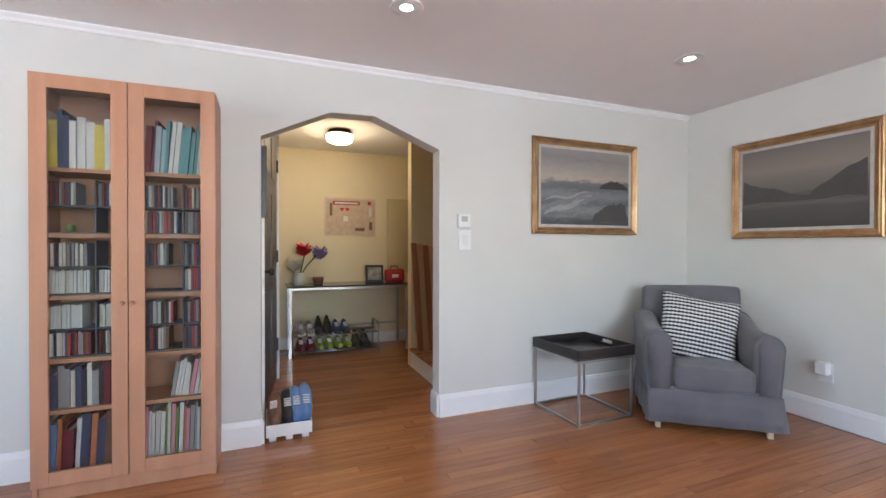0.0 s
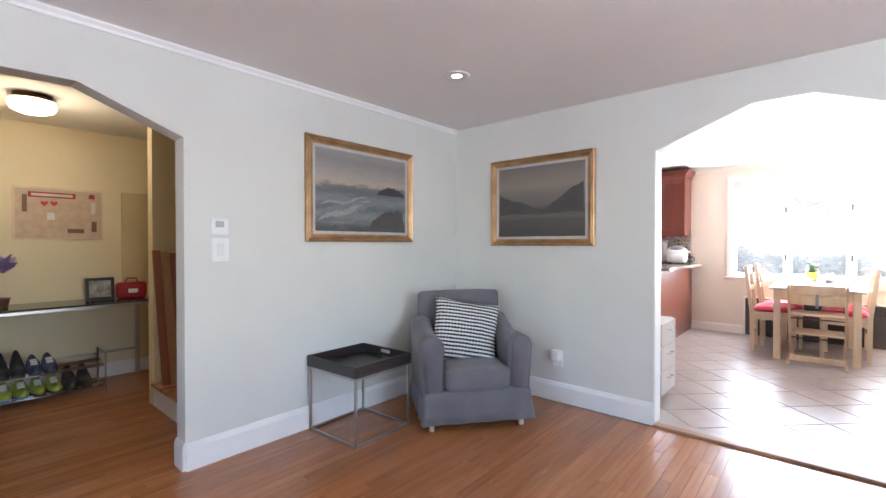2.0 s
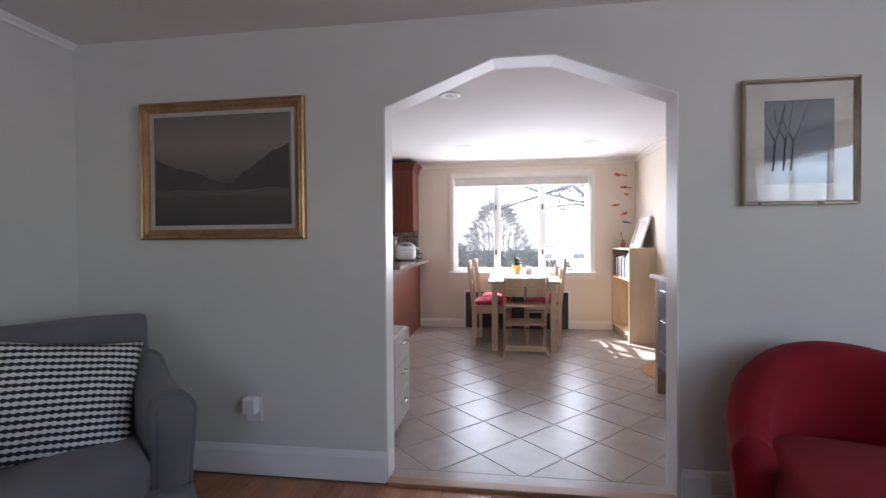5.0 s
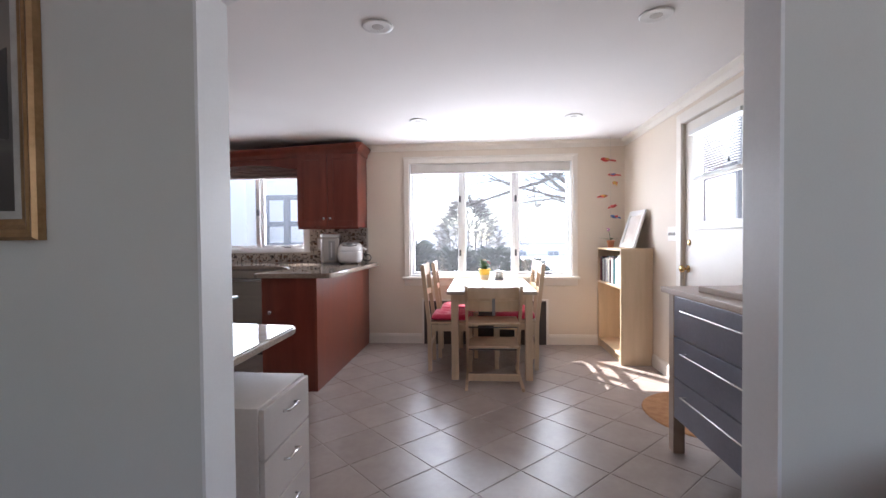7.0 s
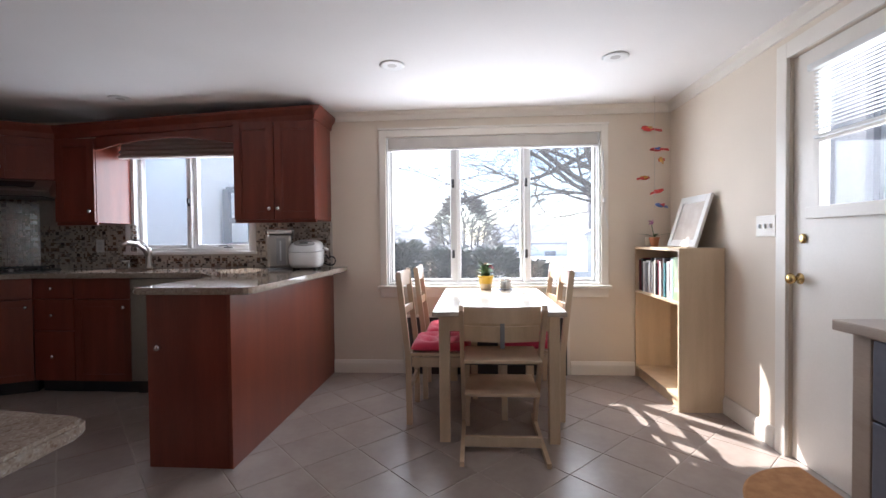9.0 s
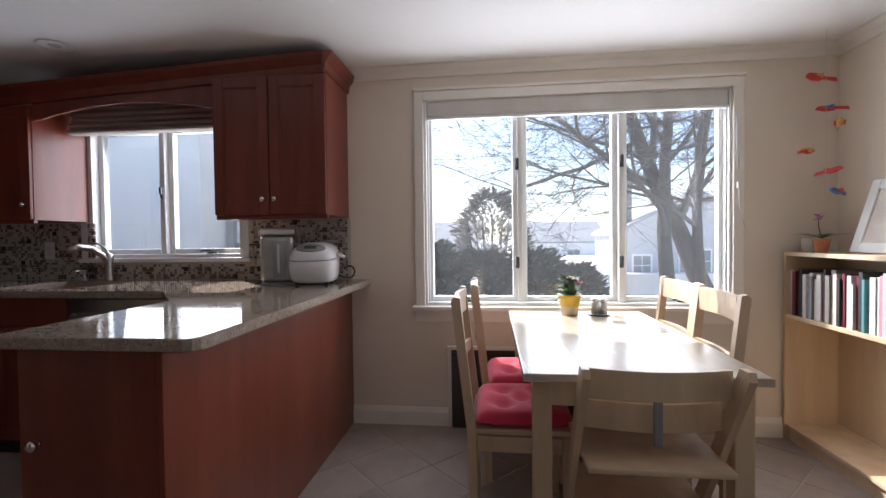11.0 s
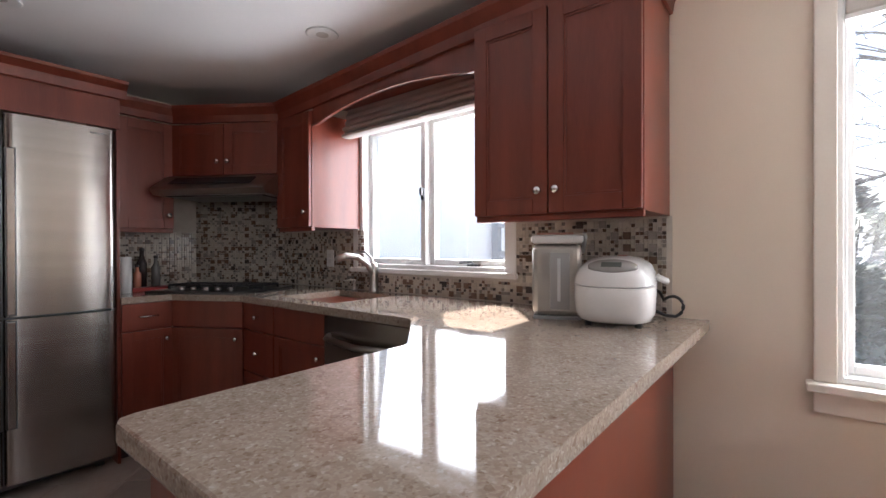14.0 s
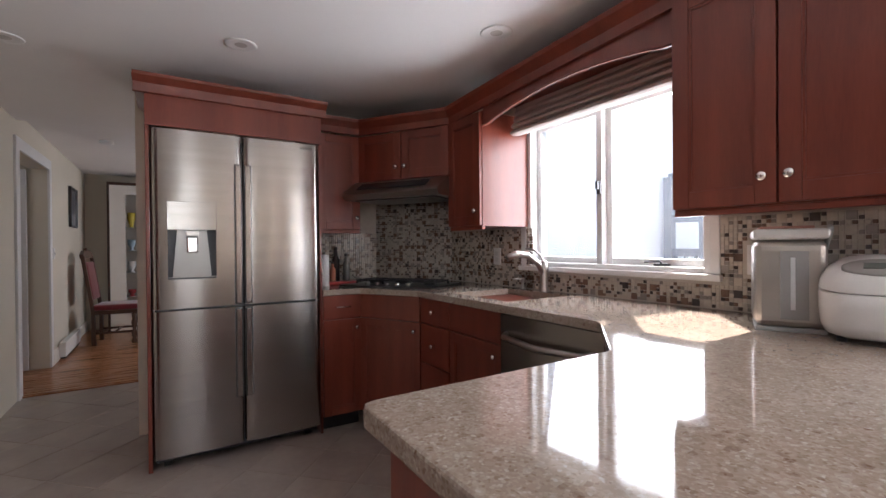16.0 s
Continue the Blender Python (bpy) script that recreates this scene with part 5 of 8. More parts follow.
def book(m, w, h, d, col, lean=0.0, kind="book", group="books"):
    """A book standing with its spine towards -y: cover boards and a paper block."""
    key = col
    if key not in BOOKS:
        bm = boxes((0, 1, 0, 0.012, 0, 1), (0, 0.1, 0.012, 1, 0, 1), (0.9, 1, 0.012, 1, 0, 1))
        BOOKS[key] = (finish(bm, "cover", tint("cover_" + col, COLS[col])), finish(boxes((0.1, 0.9, 0.02, 0.97, 0.012, 0.985)), "pages", tint("book_paper", (0.66, 0.62, 0.54))))
    o = new(kind, BOOKS[key][0])
    o.matrix_world = m @ pose(0, 0, 0, 0, lean, 0) @ Matrix.Diagonal((w, d, h, 1))
    tagged(o, f"{col} {'book' if kind == 'book' else 'disc case'} standing upright on a shelf" if abs(lean) < 4 else f"{col} book leaning against its neighbours", "book" if kind == "book" else "disc case", group)
    p = new("pages", BOOKS[key][1])
    p.parent = o
    return o


def shelf_row(m, width, hmin, hmax, depth, cols, rnd, tmin=0.014, tmax=0.035, lean=0.0, kind="book", group="books", start=0.0, thin=0.0):
    """Books side by side from local x = start to width, spines at y = 0."""
    x = start
    while True:
        w = rnd.uniform(tmin, tmax)
        h = rnd.uniform(hmin, hmax)
        step = w + abs(math.sin(radians(lean))) * 0.004 + 0.0015
        if x + w > width:
            break
        l = lean if rnd.random() < 0.8 else lean * 0.6
        book(m @ pose(x, rnd.uniform(0, 0.02), abs(min(0, math.sin(radians(l)))) * 0.0 + max(0, math.sin(radians(l))) * w, 0, 0, 0), w, h, depth * rnd.uniform(0.85, 1), rnd.choice(cols), l, kind, group)
        x += step + rnd.uniform(0, thin)


rnd = random.Random(11)
# spines face +y here, so the row is turned round
shelf_row(pose(7.875, -0.655, 0.7205, 0, 0, 180), 0.62, 0.21, 0.285, 0.20, ["cream", "white", "maroon", "black", "white", "pink", "grey", "sky", "teal", "cream", "red", "maroon"], rnd, 0.012, 0.03, group="books in the low bookcase")
gb = thing("magazine_file", pose(7.145, -0.66, 0.7205), "pale green cardboard magazine file on the bookcase shelf", "file")
pbox("box", gb, tint("sage_card", (0.32, 0.43, 0.27)), 0, 0.10, -0.22, 0, 0, 0.29, bevel=0.003)
pbox("label", gb, tint("book_paper", (0.66, 0.62, 0.54)), 0.025, 0.075, 0.0, 0.002, 0.06, 0.085, bevel=0)
pf = thing("leaning_picture", pose(7.42, -0.80, 1.073, 0, 0, 0), "white-framed pale picture leaning on the bookcase", "picture")
bm = boxes((-0.21, -0.16, 0, 0.02, 0, 0.375), (0.16, 0.21, 0, 0.02, 0, 0.375), (-0.16, 0.16, 0, 0.02, 0, 0.05), (-0.16, 0.16, 0, 0.02, 0.325, 0.375), bevel=0.004)
part("frame", bm, WHITE, pf)
pbox("print", pf, surface("faded_print", (0.52, 0.45, 0.40), (0.68, 0.63, 0.58), 9, 0.6), -0.16, 0.16, 0.004, 0.01, 0.05, 0.325, bevel=0)
pf.matrix_world = pose(7.42, -0.80, 1.073, 0, 0, 0) @ pose(0, 0, 0, 17)
op = thing("orchid", pose(7.745, -0.735, 1.072), "small orchid in a terracotta pot on the bookcase", "potted plant")
plathe("pot", op, surface("terracotta", (0.40, 0.15, 0.07), (0.55, 0.24, 0.13), 12, 0.8), [(0.026, 0), (0.036, 0.06), (0.04, 0.062), (0.04, 0.075), (0.03, 0.075)])
bm = bmesh.new()
for k in range(5):
    leaf(bm, pose(0, 0, 0.075, 25, 0, k * 80), 0.13, 0.03)
tube(bm, [(0, 0, 0.07), (0.01, 0.01, 0.14), (-0.02, 0.03, 0.19)], 0.003, 5)
part("foliage", bm, LEAF, op)
bm = bmesh.new()
for k in range(12):
    leaf(bm, pose(-0.02, 0.03, 0.19 - 0.006 * (k % 4), rnd.uniform(0, 60), 0, k * 137.5), 0.03, 0.026)
part("flower", bm, plain("violet_petal", (0.55, 0.22, 0.45), 0.6), op)
cn = bmesh.new()
lathe(cn, [(0.04, 0), (0.042, 0.005), (0.042, 0.075), (0.036, 0.076), (0.034, 0.01)], sides=24)
single("candle_glass", cn, pose(7.85, -0.75, 1.072), tint("cover_cream", COLS["cream"]), "cream glass jar on the bookcase", "jar", smooth=True)

# bird mobile: string with small felt birds
mo = thing("bird_mobile", pose(7.70, -0.72, CK), "hanging string of small red and blue felt birds", "mobile")
ptube("string", mo, plain("string_white", (0.6, 0.58, 0.55), 0.8), [(0, 0, 0), (0, 0, -0.86)], 0.001, 5)
REDF, BLUEF, YELF = tint("felt_red", (0.55, 0.04, 0.03)), tint("felt_blue", (0.08, 0.16, 0.42)), tint("felt_yellow", (0.62, 0.34, 0.06))
for k, (z, yaw, body, wing) in enumerate(((-0.25, 100, REDF, YELF), (-0.405, 60, REDF, BLUEF), (-0.50, 150, YELF, REDF), (-0.625, -60, REDF, YELF), (-0.735, 200, REDF, REDF), (-0.845, 120, BLUEF, REDF))):
    size = 0.9 if k != 0 else 1.2
    bm = bmesh.new()
    tube(bm, [(-0.026, 0, -0.004), (-0.012, 0, 0), (0.006, 0, 0.002), (0.022, 0, 0.008), (0.032, 0, 0.012)], 0.013 * size, 8)
    for v in bm.verts:
        f = 1.0 - 0.75 * max(0, abs(v.co.x) / 0.034 - 0.25)
        v.co.y *= f
        v.co.z = v.co.z * f
    prism(bm, [(-0.02, -0.004), (-0.075 * size, -0.014), (-0.07 * size, -0.001), (-0.02, 0.006)], "y", -0.004, 0.004)
    b = part("bird", bm, body, mo)
    b.matrix_local = pose(0.055 * math.sin(k * 2.4), 0.055 * math.cos(k * 2.1), z, 0, 0, yaw) @ Matrix.Scale(1.35, 4)
    ptube("wire", mo, bpy.data.materials["string_white"], [(0, 0, z + 0.03), (0.055 * math.sin(k * 2.4), 0.055 * math.cos(k * 2.1), z + 0.008)], 0.001, 5)
    bm = bmesh.new()
    prism(bm, [(0.012, 0.006), (-0.022, 0.012), (-0.018, -0.006)], "y", -0.0165, 0.0165)
    part("wing", bm, wing, b)

# chest with drawers by the back door, on legs
ds = thing("drawer_island", pose(4.98, -0.39, 0), "free-standing kitchen chest with steel-blue drawers and wooden top", "chest")
WOODL = surface("grey_oiled_wood", (0.33, 0.24, 0.18), (0.47, 0.37, 0.29), 2, 0.45, 0.06, 0.04, 60, stretch=(0.7, 6, 6))
BLUEP = surface("blue_grey_steel", (0.17, 0.175, 0.215), (0.25, 0.255, 0.30), 2.5, 0.33, 0.06, 0.03, 60, metal=0.35)
pbox("top", ds, WOODL, -0.82, 0.555, -0.53, 0.03, 0.868, 0.90, bevel=0.005)
for x in (-0.80, 0.46):
    for y in (-0.51, -0.06):
        pbox("leg", ds, WOODL, x, x + 0.06, y, y + 0.06, 0.0, 0.867, bevel=0.004)
pbox("body", ds, plain("chest_side", (0.20, 0.20, 0.23), 0.45), -0.738, 0.458, -0.50, -0.022, 0.20, 0.866, bevel=0.002)
for i in range(3):
    z = 0.205 + 0.22 * i
    for x0, x1 in ((-0.735, 0.455),):
        f = pbox("drawer", ds, BLUEP, x0, x1, -0.02, 0.0, z, z + 0.213, bevel=0.003)
        bm = bmesh.new()
        xm = (x0 + x1) / 2
        tube(bm, [(xm - 0.46, 0.0, z + 0.15), (xm - 0.46, 0.028, z + 0.15), (xm + 0.46, 0.028, z + 0.15), (xm + 0.46, 0.0, z + 0.15)], 0.0045, 8)
        part("handle", bm, STEEL, f, "slim steel bar handle", True)
cbd = thing("cutting_board", pose(5.02, -0.60, 0.90, 0, 0, 4), "thick pale wooden cutting board on the chest", "cutting board")
pbox("board", cbd, WOODL, -0.30, 0.24, -0.16, 0.16, 0, 0.032, bevel=0.005)
bx = bmesh.new()
box(bx, -0.06, 0.06, -0.04, 0.04, 0, 0.028, 0.004)
single("small_box", bx, pose(4.90, -0.55, 0.933), tint("cover_brown", COLS["brown"]), "small brown wooden box on the cutting board", "box")
mat = bmesh.new()
lathe(mat, [(0.45, 0), (0.455, 0.004), (0.445, 0.009), (0.01, 0.010)], sides=48)
for v in mat.verts:
    v.co.y = max(v.co.y, 0)
single("door_mat", mat, pose(5.98, YD + 0.03, 0.003), surface("coir", (0.33, 0.15, 0.06), (0.48, 0.25, 0.11), 20, 0.95, 0.03, 0.8, 300), "half-round orange-brown coir mat at the back door", "mat")
clk = thing("wall_clock", pose(5.245, YD + 0.001, 1.86, -90), "round black wall clock with white numerals", "clock")
plathe("case", clk, BLACK, [(0.15, 0), (0.155, 0.01), (0.155, 0.035), (0.145, 0.04), (0.14, 0.03)], sides=48, smooth=False)
plathe("face", clk, plain("clock_face", (0.03, 0.03, 0.033), 0.5), [(0.14, 0.024), (0.01, 0.0245)], sides=48, smooth=False)
for k in range(1, 13):
    cu = bpy.data.curves.new("numeral", "FONT")
    cu.body, cu.size, cu.align_x, cu.align_y, cu.extrude = str(k), 0.042, "CENTER", "CENTER", 0.0008
    cu.materials.append(WHITE)
    tmp = new("numeral", cu)
    me = bpy.data.meshes.new_from_object(tmp.evaluated_get(bpy.context.evaluated_depsgraph_get()))
    bpy.data.objects.remove(tmp)
    a = radians(90 - 30 * k)
    o = new("numeral", me)
    o.parent = clk
    o.matrix_local = pose(0.112 * math.cos(a), -0.112 * math.sin(a), 0.026, 180, 0, 0)
for a, l in ((50, 0.07), (-20, 0.10)):
    bm = bmesh.new()
    box(bm, -0.003, 0.003, -0.01, l, 0.028, 0.030)
    part("pointer", bm, WHITE, clk).matrix_local = pose(0, 0, 0, 0, 0, a)
sw = thing("switch_plate", pose(6.72, YD + 0.001, 1.20, 0, 0, 180), "white triple light switch plate by the back door", "switch")
pbox("plate", sw, TRIM_K, -0.08, 0.08, -0.008, 0, -0.058, 0.058, bevel=0.003)
for x in (-0.046, 0, 0.046):
    pbox("toggle", sw, WHITE, x - 0.006, x + 0.006, -0.018, -0.008, -0.012, 0.012, bevel=0.002)

# desk nook beside the arch
dk = thing("desk", pose(4.155, 1.53, 0), "built-in low desk with a polished grey-beige stone top", "desk")
bm = bmesh.new()
prism(bm, [(0, 0.0), (0.92, 0.02), (0.95, 0.035), (0.962, 0.07), (1.03, 0.625), (0, 0.625)], "z", 0.712, 0.75)
bmesh.ops.bevel(bm, geom=[e for e in bm.edges if abs(e.verts[0].co.z - e.verts[1].co.z) < 0.01], offset=0.008, segments=2, affect="EDGES")
part("top", bm, STONE, dk)
pbox("back_panel", dk, CHERRY, 0.0, 0.95, 0.56, 0.58, 0.0, 0.711)
pbox("bracket", dk, CHERRY, 0.0, 0.02, 0.04, 0.555, 0.0, 0.711)
tc = thing("tall_cabinet", pose(4.155, 2.16, 0), "tall red-brown cherry pantry cabinet beside the desk", "cabinet")
pbox("side_panel", tc, CHERRY_LIT, 0, 1.035, 0, 0.02, 0.0, CK - 0.003, bevel=0.003)
pbox("body", tc, CHERRY, 0, 1.01, 0.0205, 0.60, 0.0, CK - 0.003, bevel=0.003)
for z0, z1 in ((0.11, 1.20), (1.205, 2.20)):
    f = pbox("door", tc, CHERRY, 1.0105, 1.03, 0.024, 0.597, z0, z1, bevel=0.003)
    knob(f, 0, 0).matrix_local = pose(1.03, 0.07, (z0 + z1) / 2, 0, 0, 90) @ pose(0, 0.02, 0)
wc = thing("drawer_unit", pose(4.42, 1.385, 0), "small white three-drawer unit on castors under the desk", "drawer unit")
OFFW = surface("off_white_veneer", (0.47, 0.42, 0.38), (0.56, 0.505, 0.46), 3, 0.42, 0.06, 0.02, 80)
pbox("carcass", wc, OFFW, 0.0, 0.40, 0.02, 0.46, 0.05, 0.60, bevel=0.003)
for i in range(3):
    f = pbox("drawer", wc, OFFW, 0.004, 0.396, 0.0, 0.019, 0.055 + 0.182 * i, 0.23 + 0.182 * i, bevel=0.003)
    bm = bmesh.new()
    z = 0.17 + 0.182 * i
    tube(bm, [(0.15, 0.0, z), (0.155, -0.022, z + 0.004), (0.245, -0.022, z + 0.004), (0.25, 0.0, z)], 0.005, 8)
    part("handle", bm, CHROME, f, "curved chrome pull", True)
for x in (0.04, 0.36):
    for y in (0.06, 0.42):
        plathe("castor", wc, BLACK, [(0.022, 0), (0.022, 0.045), (0.01, 0.05)], x, y, 0, 12)
ms = thing("glass_shelf_stand", pose(4.30, 1.74, 0.75), "low glass-topped metal stand on the desk", "stand")
pbox("glass_top", ms, plain("green_glass", (0.20, 0.26, 0.24), 0.08), -0.13, 0.43, -0.10, 0.22, 0.185, 0.195, bevel=0.003)
for x in (-0.11, 0.39):
    for y in (-0.08, 0.20):
        pbox("leg", ms, STEEL, x, x + 0.025, y, y + 0.012, 0.0, 0.184, bevel=0.002)
bk = thing("storage_basket", pose(4.33, 1.68, 0.75), "white plastic storage basket with a cut-out grip", "basket")
bm = bmesh.new()
prism(bm, [(-0.12, 0), (0.22, 0), (0.22, 0.12), (0.112, 0.12), (0.112, 0.085), (0.10, 0.06), (0.0, 0.06), (-0.012, 0.085), (-0.012, 0.12), (-0.12, 0.12)], "y", -0.10, -0.094)
part("front", bm, WHITE, bk)
pbox("grip_bar", bk, WHITE, -0.011, 0.111, -0.10, -0.094, 0.102, 0.12, bevel=0.001)
pbox("back", bk, WHITE, -0.12, 0.22, 0.08, 0.086, 0, 0.12, bevel=0.001)
pbox("side", bk, WHITE, -0.12, -0.114, -0.0935, 0.0795, 0, 0.12, bevel=0.001)
pbox("side", bk, WHITE, 0.214, 0.22, -0.0935, 0.0795, 0, 0.12, bevel=0.001)
pbox("base", bk, WHITE, -0.1135, 0.2135, -0.0935, 0.0795, 0, 0.006, bevel=0)


# ---- ceiling fittings ----
GLOW = plain("lamp_glow", (0.9, 0.88, 0.84), 0.6, emit=1.2, emit_colour=(1.0, 0.93, 0.82))
DULL = plain("lamp_dull", (0.50, 0.48, 0.46), 0.5)


def downlight(x, y, z, on):
    d = thing("downlight", pose(x, y, z), "round recessed ceiling downlight, " + ("switched on" if on else "switched off"), "ceiling light", "lit downlights" if on else "kitchen downlights")
    plathe("ring", d, WHITE, [(0.062, -0.001), (0.078, -0.004), (0.072, -0.009), (0.056, -0.006)], sides=32)
    plathe("lens", d, GLOW if on else DULL, [(0.056, -0.004), (0.03, -0.006), (0.004, -0.0065)], sides=24)


for x, y in ((2.98, 2.16), (1.31, 2.25)):
    downlight(x, y, CL, True)
    lamp("downlight_beam", "SPOT", look((x, y, CL - 0.012), (x, y, 0)), 1.0, (1.0, 0.86, 0.70), 0.05, angle=130)
for x, y in ((6.91, 1.18), (6.91, -0.178), (5.17, 1.145), (5.19, -0.20), (7.333, 3.326), (6.293, 4.10), (5.30, 4.6)):
    downlight(x, y, CK, False)
sm = thing("smoke_detector", pose(5.45, 7.3, CD), "small white smoke detector on the dining room ceiling", "smoke detector")
plathe("body", sm, WHITE, [(0.06, -0.002), (0.06, -0.025), (0.045, -0.035), (0.01, -0.037)])
hl = thing("flush_ceiling_light", pose(1.345, 4.45, CH), "lit frosted glass dome ceiling light in the hall", "ceiling light")
plathe("base", hl, plain("bronze", (0.30, 0.22, 0.13), 0.35, 0.9), [(0.10, -0.001), (0.10, -0.03), (0.12, -0.035), (0.11, -0.04)], sides=32)
plathe("dome", hl, plain("frosted_glow", (0.9, 0.85, 0.75), 0.4, emit=0.8, emit_colour=(1.0, 0.83, 0.55)), [(0.118, -0.041), (0.125, -0.07), (0.11, -0.10), (0.07, -0.118), (0.01, -0.122)], sides=32)
lamp("hall_lamp", "POINT", pose(1.345, 4.45, CH - 0.21), 0.85, (1.0, 0.78, 0.46), 0.09)


# ---- living room ----
def painting(name, m, w, h, art, label, gold, fw=0.07, mat_w=0.0, glazed=False, inner=None):
    """Picture hung on a wall: lies in the xz plane, faces -y."""
    p = thing(name, m, label, "picture", "pictures on the walls")
    prof = [(0.0, 0.0), (0.0, -0.022), (fw * 0.15, -0.030), (fw * 0.35, -0.024), (fw * 0.5, -0.026), (fw * 0.75, -0.016), (fw, -0.012), (fw, 0.0)]
    cs = [(-w / 2, -h / 2, 1, 1), (w / 2, -h / 2, -1, 1), (w / 2, h / 2, -1, -1), (-w / 2, h / 2, 1, -1)]
    bm = bmesh.new()
    rings = [[bm.verts.new((x + sx * q, y, z + sz * q)) for q, y in prof] for x, z, sx, sz in cs]
    k = len(prof)
    for a, b in zip(rings, rings[1:] + rings[:1]):
        for i in range(k - 1):
            bm.faces.new((a[i], a[i + 1], b[i + 1], b[i]))
    bmesh.ops.recalc_face_normals(bm, faces=bm.faces)
    part("frame", bm, gold, p)
    iw, ih = w / 2 - fw + 0.004, h / 2 - fw + 0.004
    if mat_w:
        t = mat_w
        bm = boxes((-iw, iw, -0.010, -0.004, -ih, -ih + t), (-iw, iw, -0.010, -0.004, ih - t, ih), (-iw, -iw + t, -0.010, -0.004, -ih + t, ih - t), (iw - t, iw, -0.010, -0.004, -ih + t, ih - t))
        part("liner", bm, inner, p, "pale liner")
        iw, ih = iw - t, ih - t
    pbox("canvas", p, art, -iw, iw, -0.008, -0.003, -ih, ih, bevel=0)
    if glazed:
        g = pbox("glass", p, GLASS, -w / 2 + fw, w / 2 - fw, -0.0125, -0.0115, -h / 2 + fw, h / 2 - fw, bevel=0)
    return p


def art(name, stops, h, wav=0.03, scale=6.0, streak=3.0, extra=None, ridge=0.0, gloss=0.35):
    """A painted scene: colour bands up the canvas, their edges broken by brushwork; ridge: height of a jagged skyline."""
    m = bpy.data.materials.new(name)
    m.use_nodes = True
    n = m.node_tree.nodes
    b = n["Principled BSDF"]
    b.inputs["Roughness"].default_value = gloss
    co, sep, noi, add, ramp = n.new("ShaderNodeTexCoord"), n.new("ShaderNodeSeparateXYZ"), n.new("ShaderNodeTexNoise"), n.new("ShaderNodeMath"), n.new("ShaderNodeValToRGB")
    mp, mr = n.new("ShaderNodeMapping"), n.new("ShaderNodeMapRange")
    mp.inputs["Scale"].default_value = (1, 1, streak)
    noi.inputs["Scale"].default_value, noi.inputs["Detail"].default_value, noi.inputs["Roughness"].default_value = scale, 8, 0.65
    mr.inputs["From Min"].default_value, mr.inputs["From Max"].default_value = -h / 2, h / 2
    add.operation = "MULTIPLY_ADD"
    add.inputs[1].default_value = wav * 10
    off = n.new("ShaderNodeMath")
    off.operation, off.inputs[1].default_value = "SUBTRACT", wav * 5
    cr = ramp.color_ramp
    while len(cr.elements) < len(stops):
        cr.elements.new(0.5)
    for e, (p, c) in zip(cr.elements, stops):
        e.position, e.color = p, (*c, 1)
    links(m, (co.outputs["Object"], sep.inputs[0]), (co.outputs["Object"], mp.inputs[0]), (mp.outputs[0], noi.inputs["Vector"]), (sep.outputs["Z"], mr.inputs[0]),
          (noi.outputs[0], add.inputs[0]), (mr.outputs[0], add.inputs[2]), (add.outputs[0], off.inputs[0]), (off.outputs[0], ramp.inputs[0]), (ramp.outputs[0], b.inputs["Base Color"]))
    return m


SEA = art("seascape_paint", [(0.0, (0.03, 0.04, 0.045)), (0.10, (0.08, 0.085, 0.085)), (0.22, (0.20, 0.215, 0.22)), (0.30, (0.10, 0.115, 0.125)), (0.40, (0.19, 0.20, 0.205)), (0.50, (0.11, 0.12, 0.13)), (0.56, (0.15, 0.15, 0.15)), (0.60, (0.40, 0.34, 0.28)), (0.72, (0.31, 0.28, 0.255)), (0.85, (0.22, 0.21, 0.205)), (1.0, (0.29, 0.275, 0.26))], 0.60, 0.022, 7.0, 3.5)
LAKE = art("lake_paint", [(0.0, (0.055, 0.05, 0.047)), (0.26, (0.085, 0.078, 0.072)), (0.30, (0.12, 0.11, 0.10)), (0.34, (0.09, 0.083, 0.078)), (0.60, (0.19, 0.168, 0.148)), (0.70, (0.25, 0.212, 0.178)), (0.85, (0.21, 0.182, 0.158)), (1.0, (0.155, 0.14, 0.128))], 0.60, 0.008, 4.0, 5.0)
WINTER = art("winter_paint", [(0.0, (0.26, 0.27, 0.29)), (0.22, (0.36, 0.37, 0.39)), (0.32, (0.12, 0.125, 0.135)), (0.6, (0.085, 0.09, 0.10)), (1.0, (0.07, 0.075, 0.085))], 0.36, 0.02, 9.0, 1.0)
LINER = surface("grey_linen_liner", (0.42, 0.40, 0.37), (0.54, 0.52, 0.48), 30, 0.8, 0.05, 0.2, 300)
p1 = painting("seascape_painting", pose(2.945, YA - 0.002, 1.553), 0.957, 0.695, SEA, "gold-framed seascape oil painting with breaking waves", GOLD, 0.052, 0.024, inner=LINER)
ROCK = tint("rock_paint", (0.045, 0.04, 0.04))
FOAM = tint("foam_paint", (0.30, 0.31, 0.31))


def daub(parent, name, pts, material, y=-0.0095):
    bm = bmesh.new()
    prism(bm, pts, "y", y, y + 0.001)
    return part(name, bm, material, parent)


rnd = random.Random(3)


def ridge(x0, x1, base, peak_x, peak_h, n=18, jag=0.012):
    pts = [(x0, base), (x1, base)]
    top = []
    for i in range(n + 1):
        x = x1 + (x0 - x1) * i / n
        d = (x - peak_x) / (x1 - peak_x if x > peak_x else peak_x - x0)
        top.append((x, base + peak_h * max(0.0, 1 - abs(d) ** 2) ** 0.8 + rnd.uniform(0, jag)))
    return pts + top


daub(p1, "rock", ridge(0.12, 0.395, 0.0, 0.27, 0.055), ROCK)
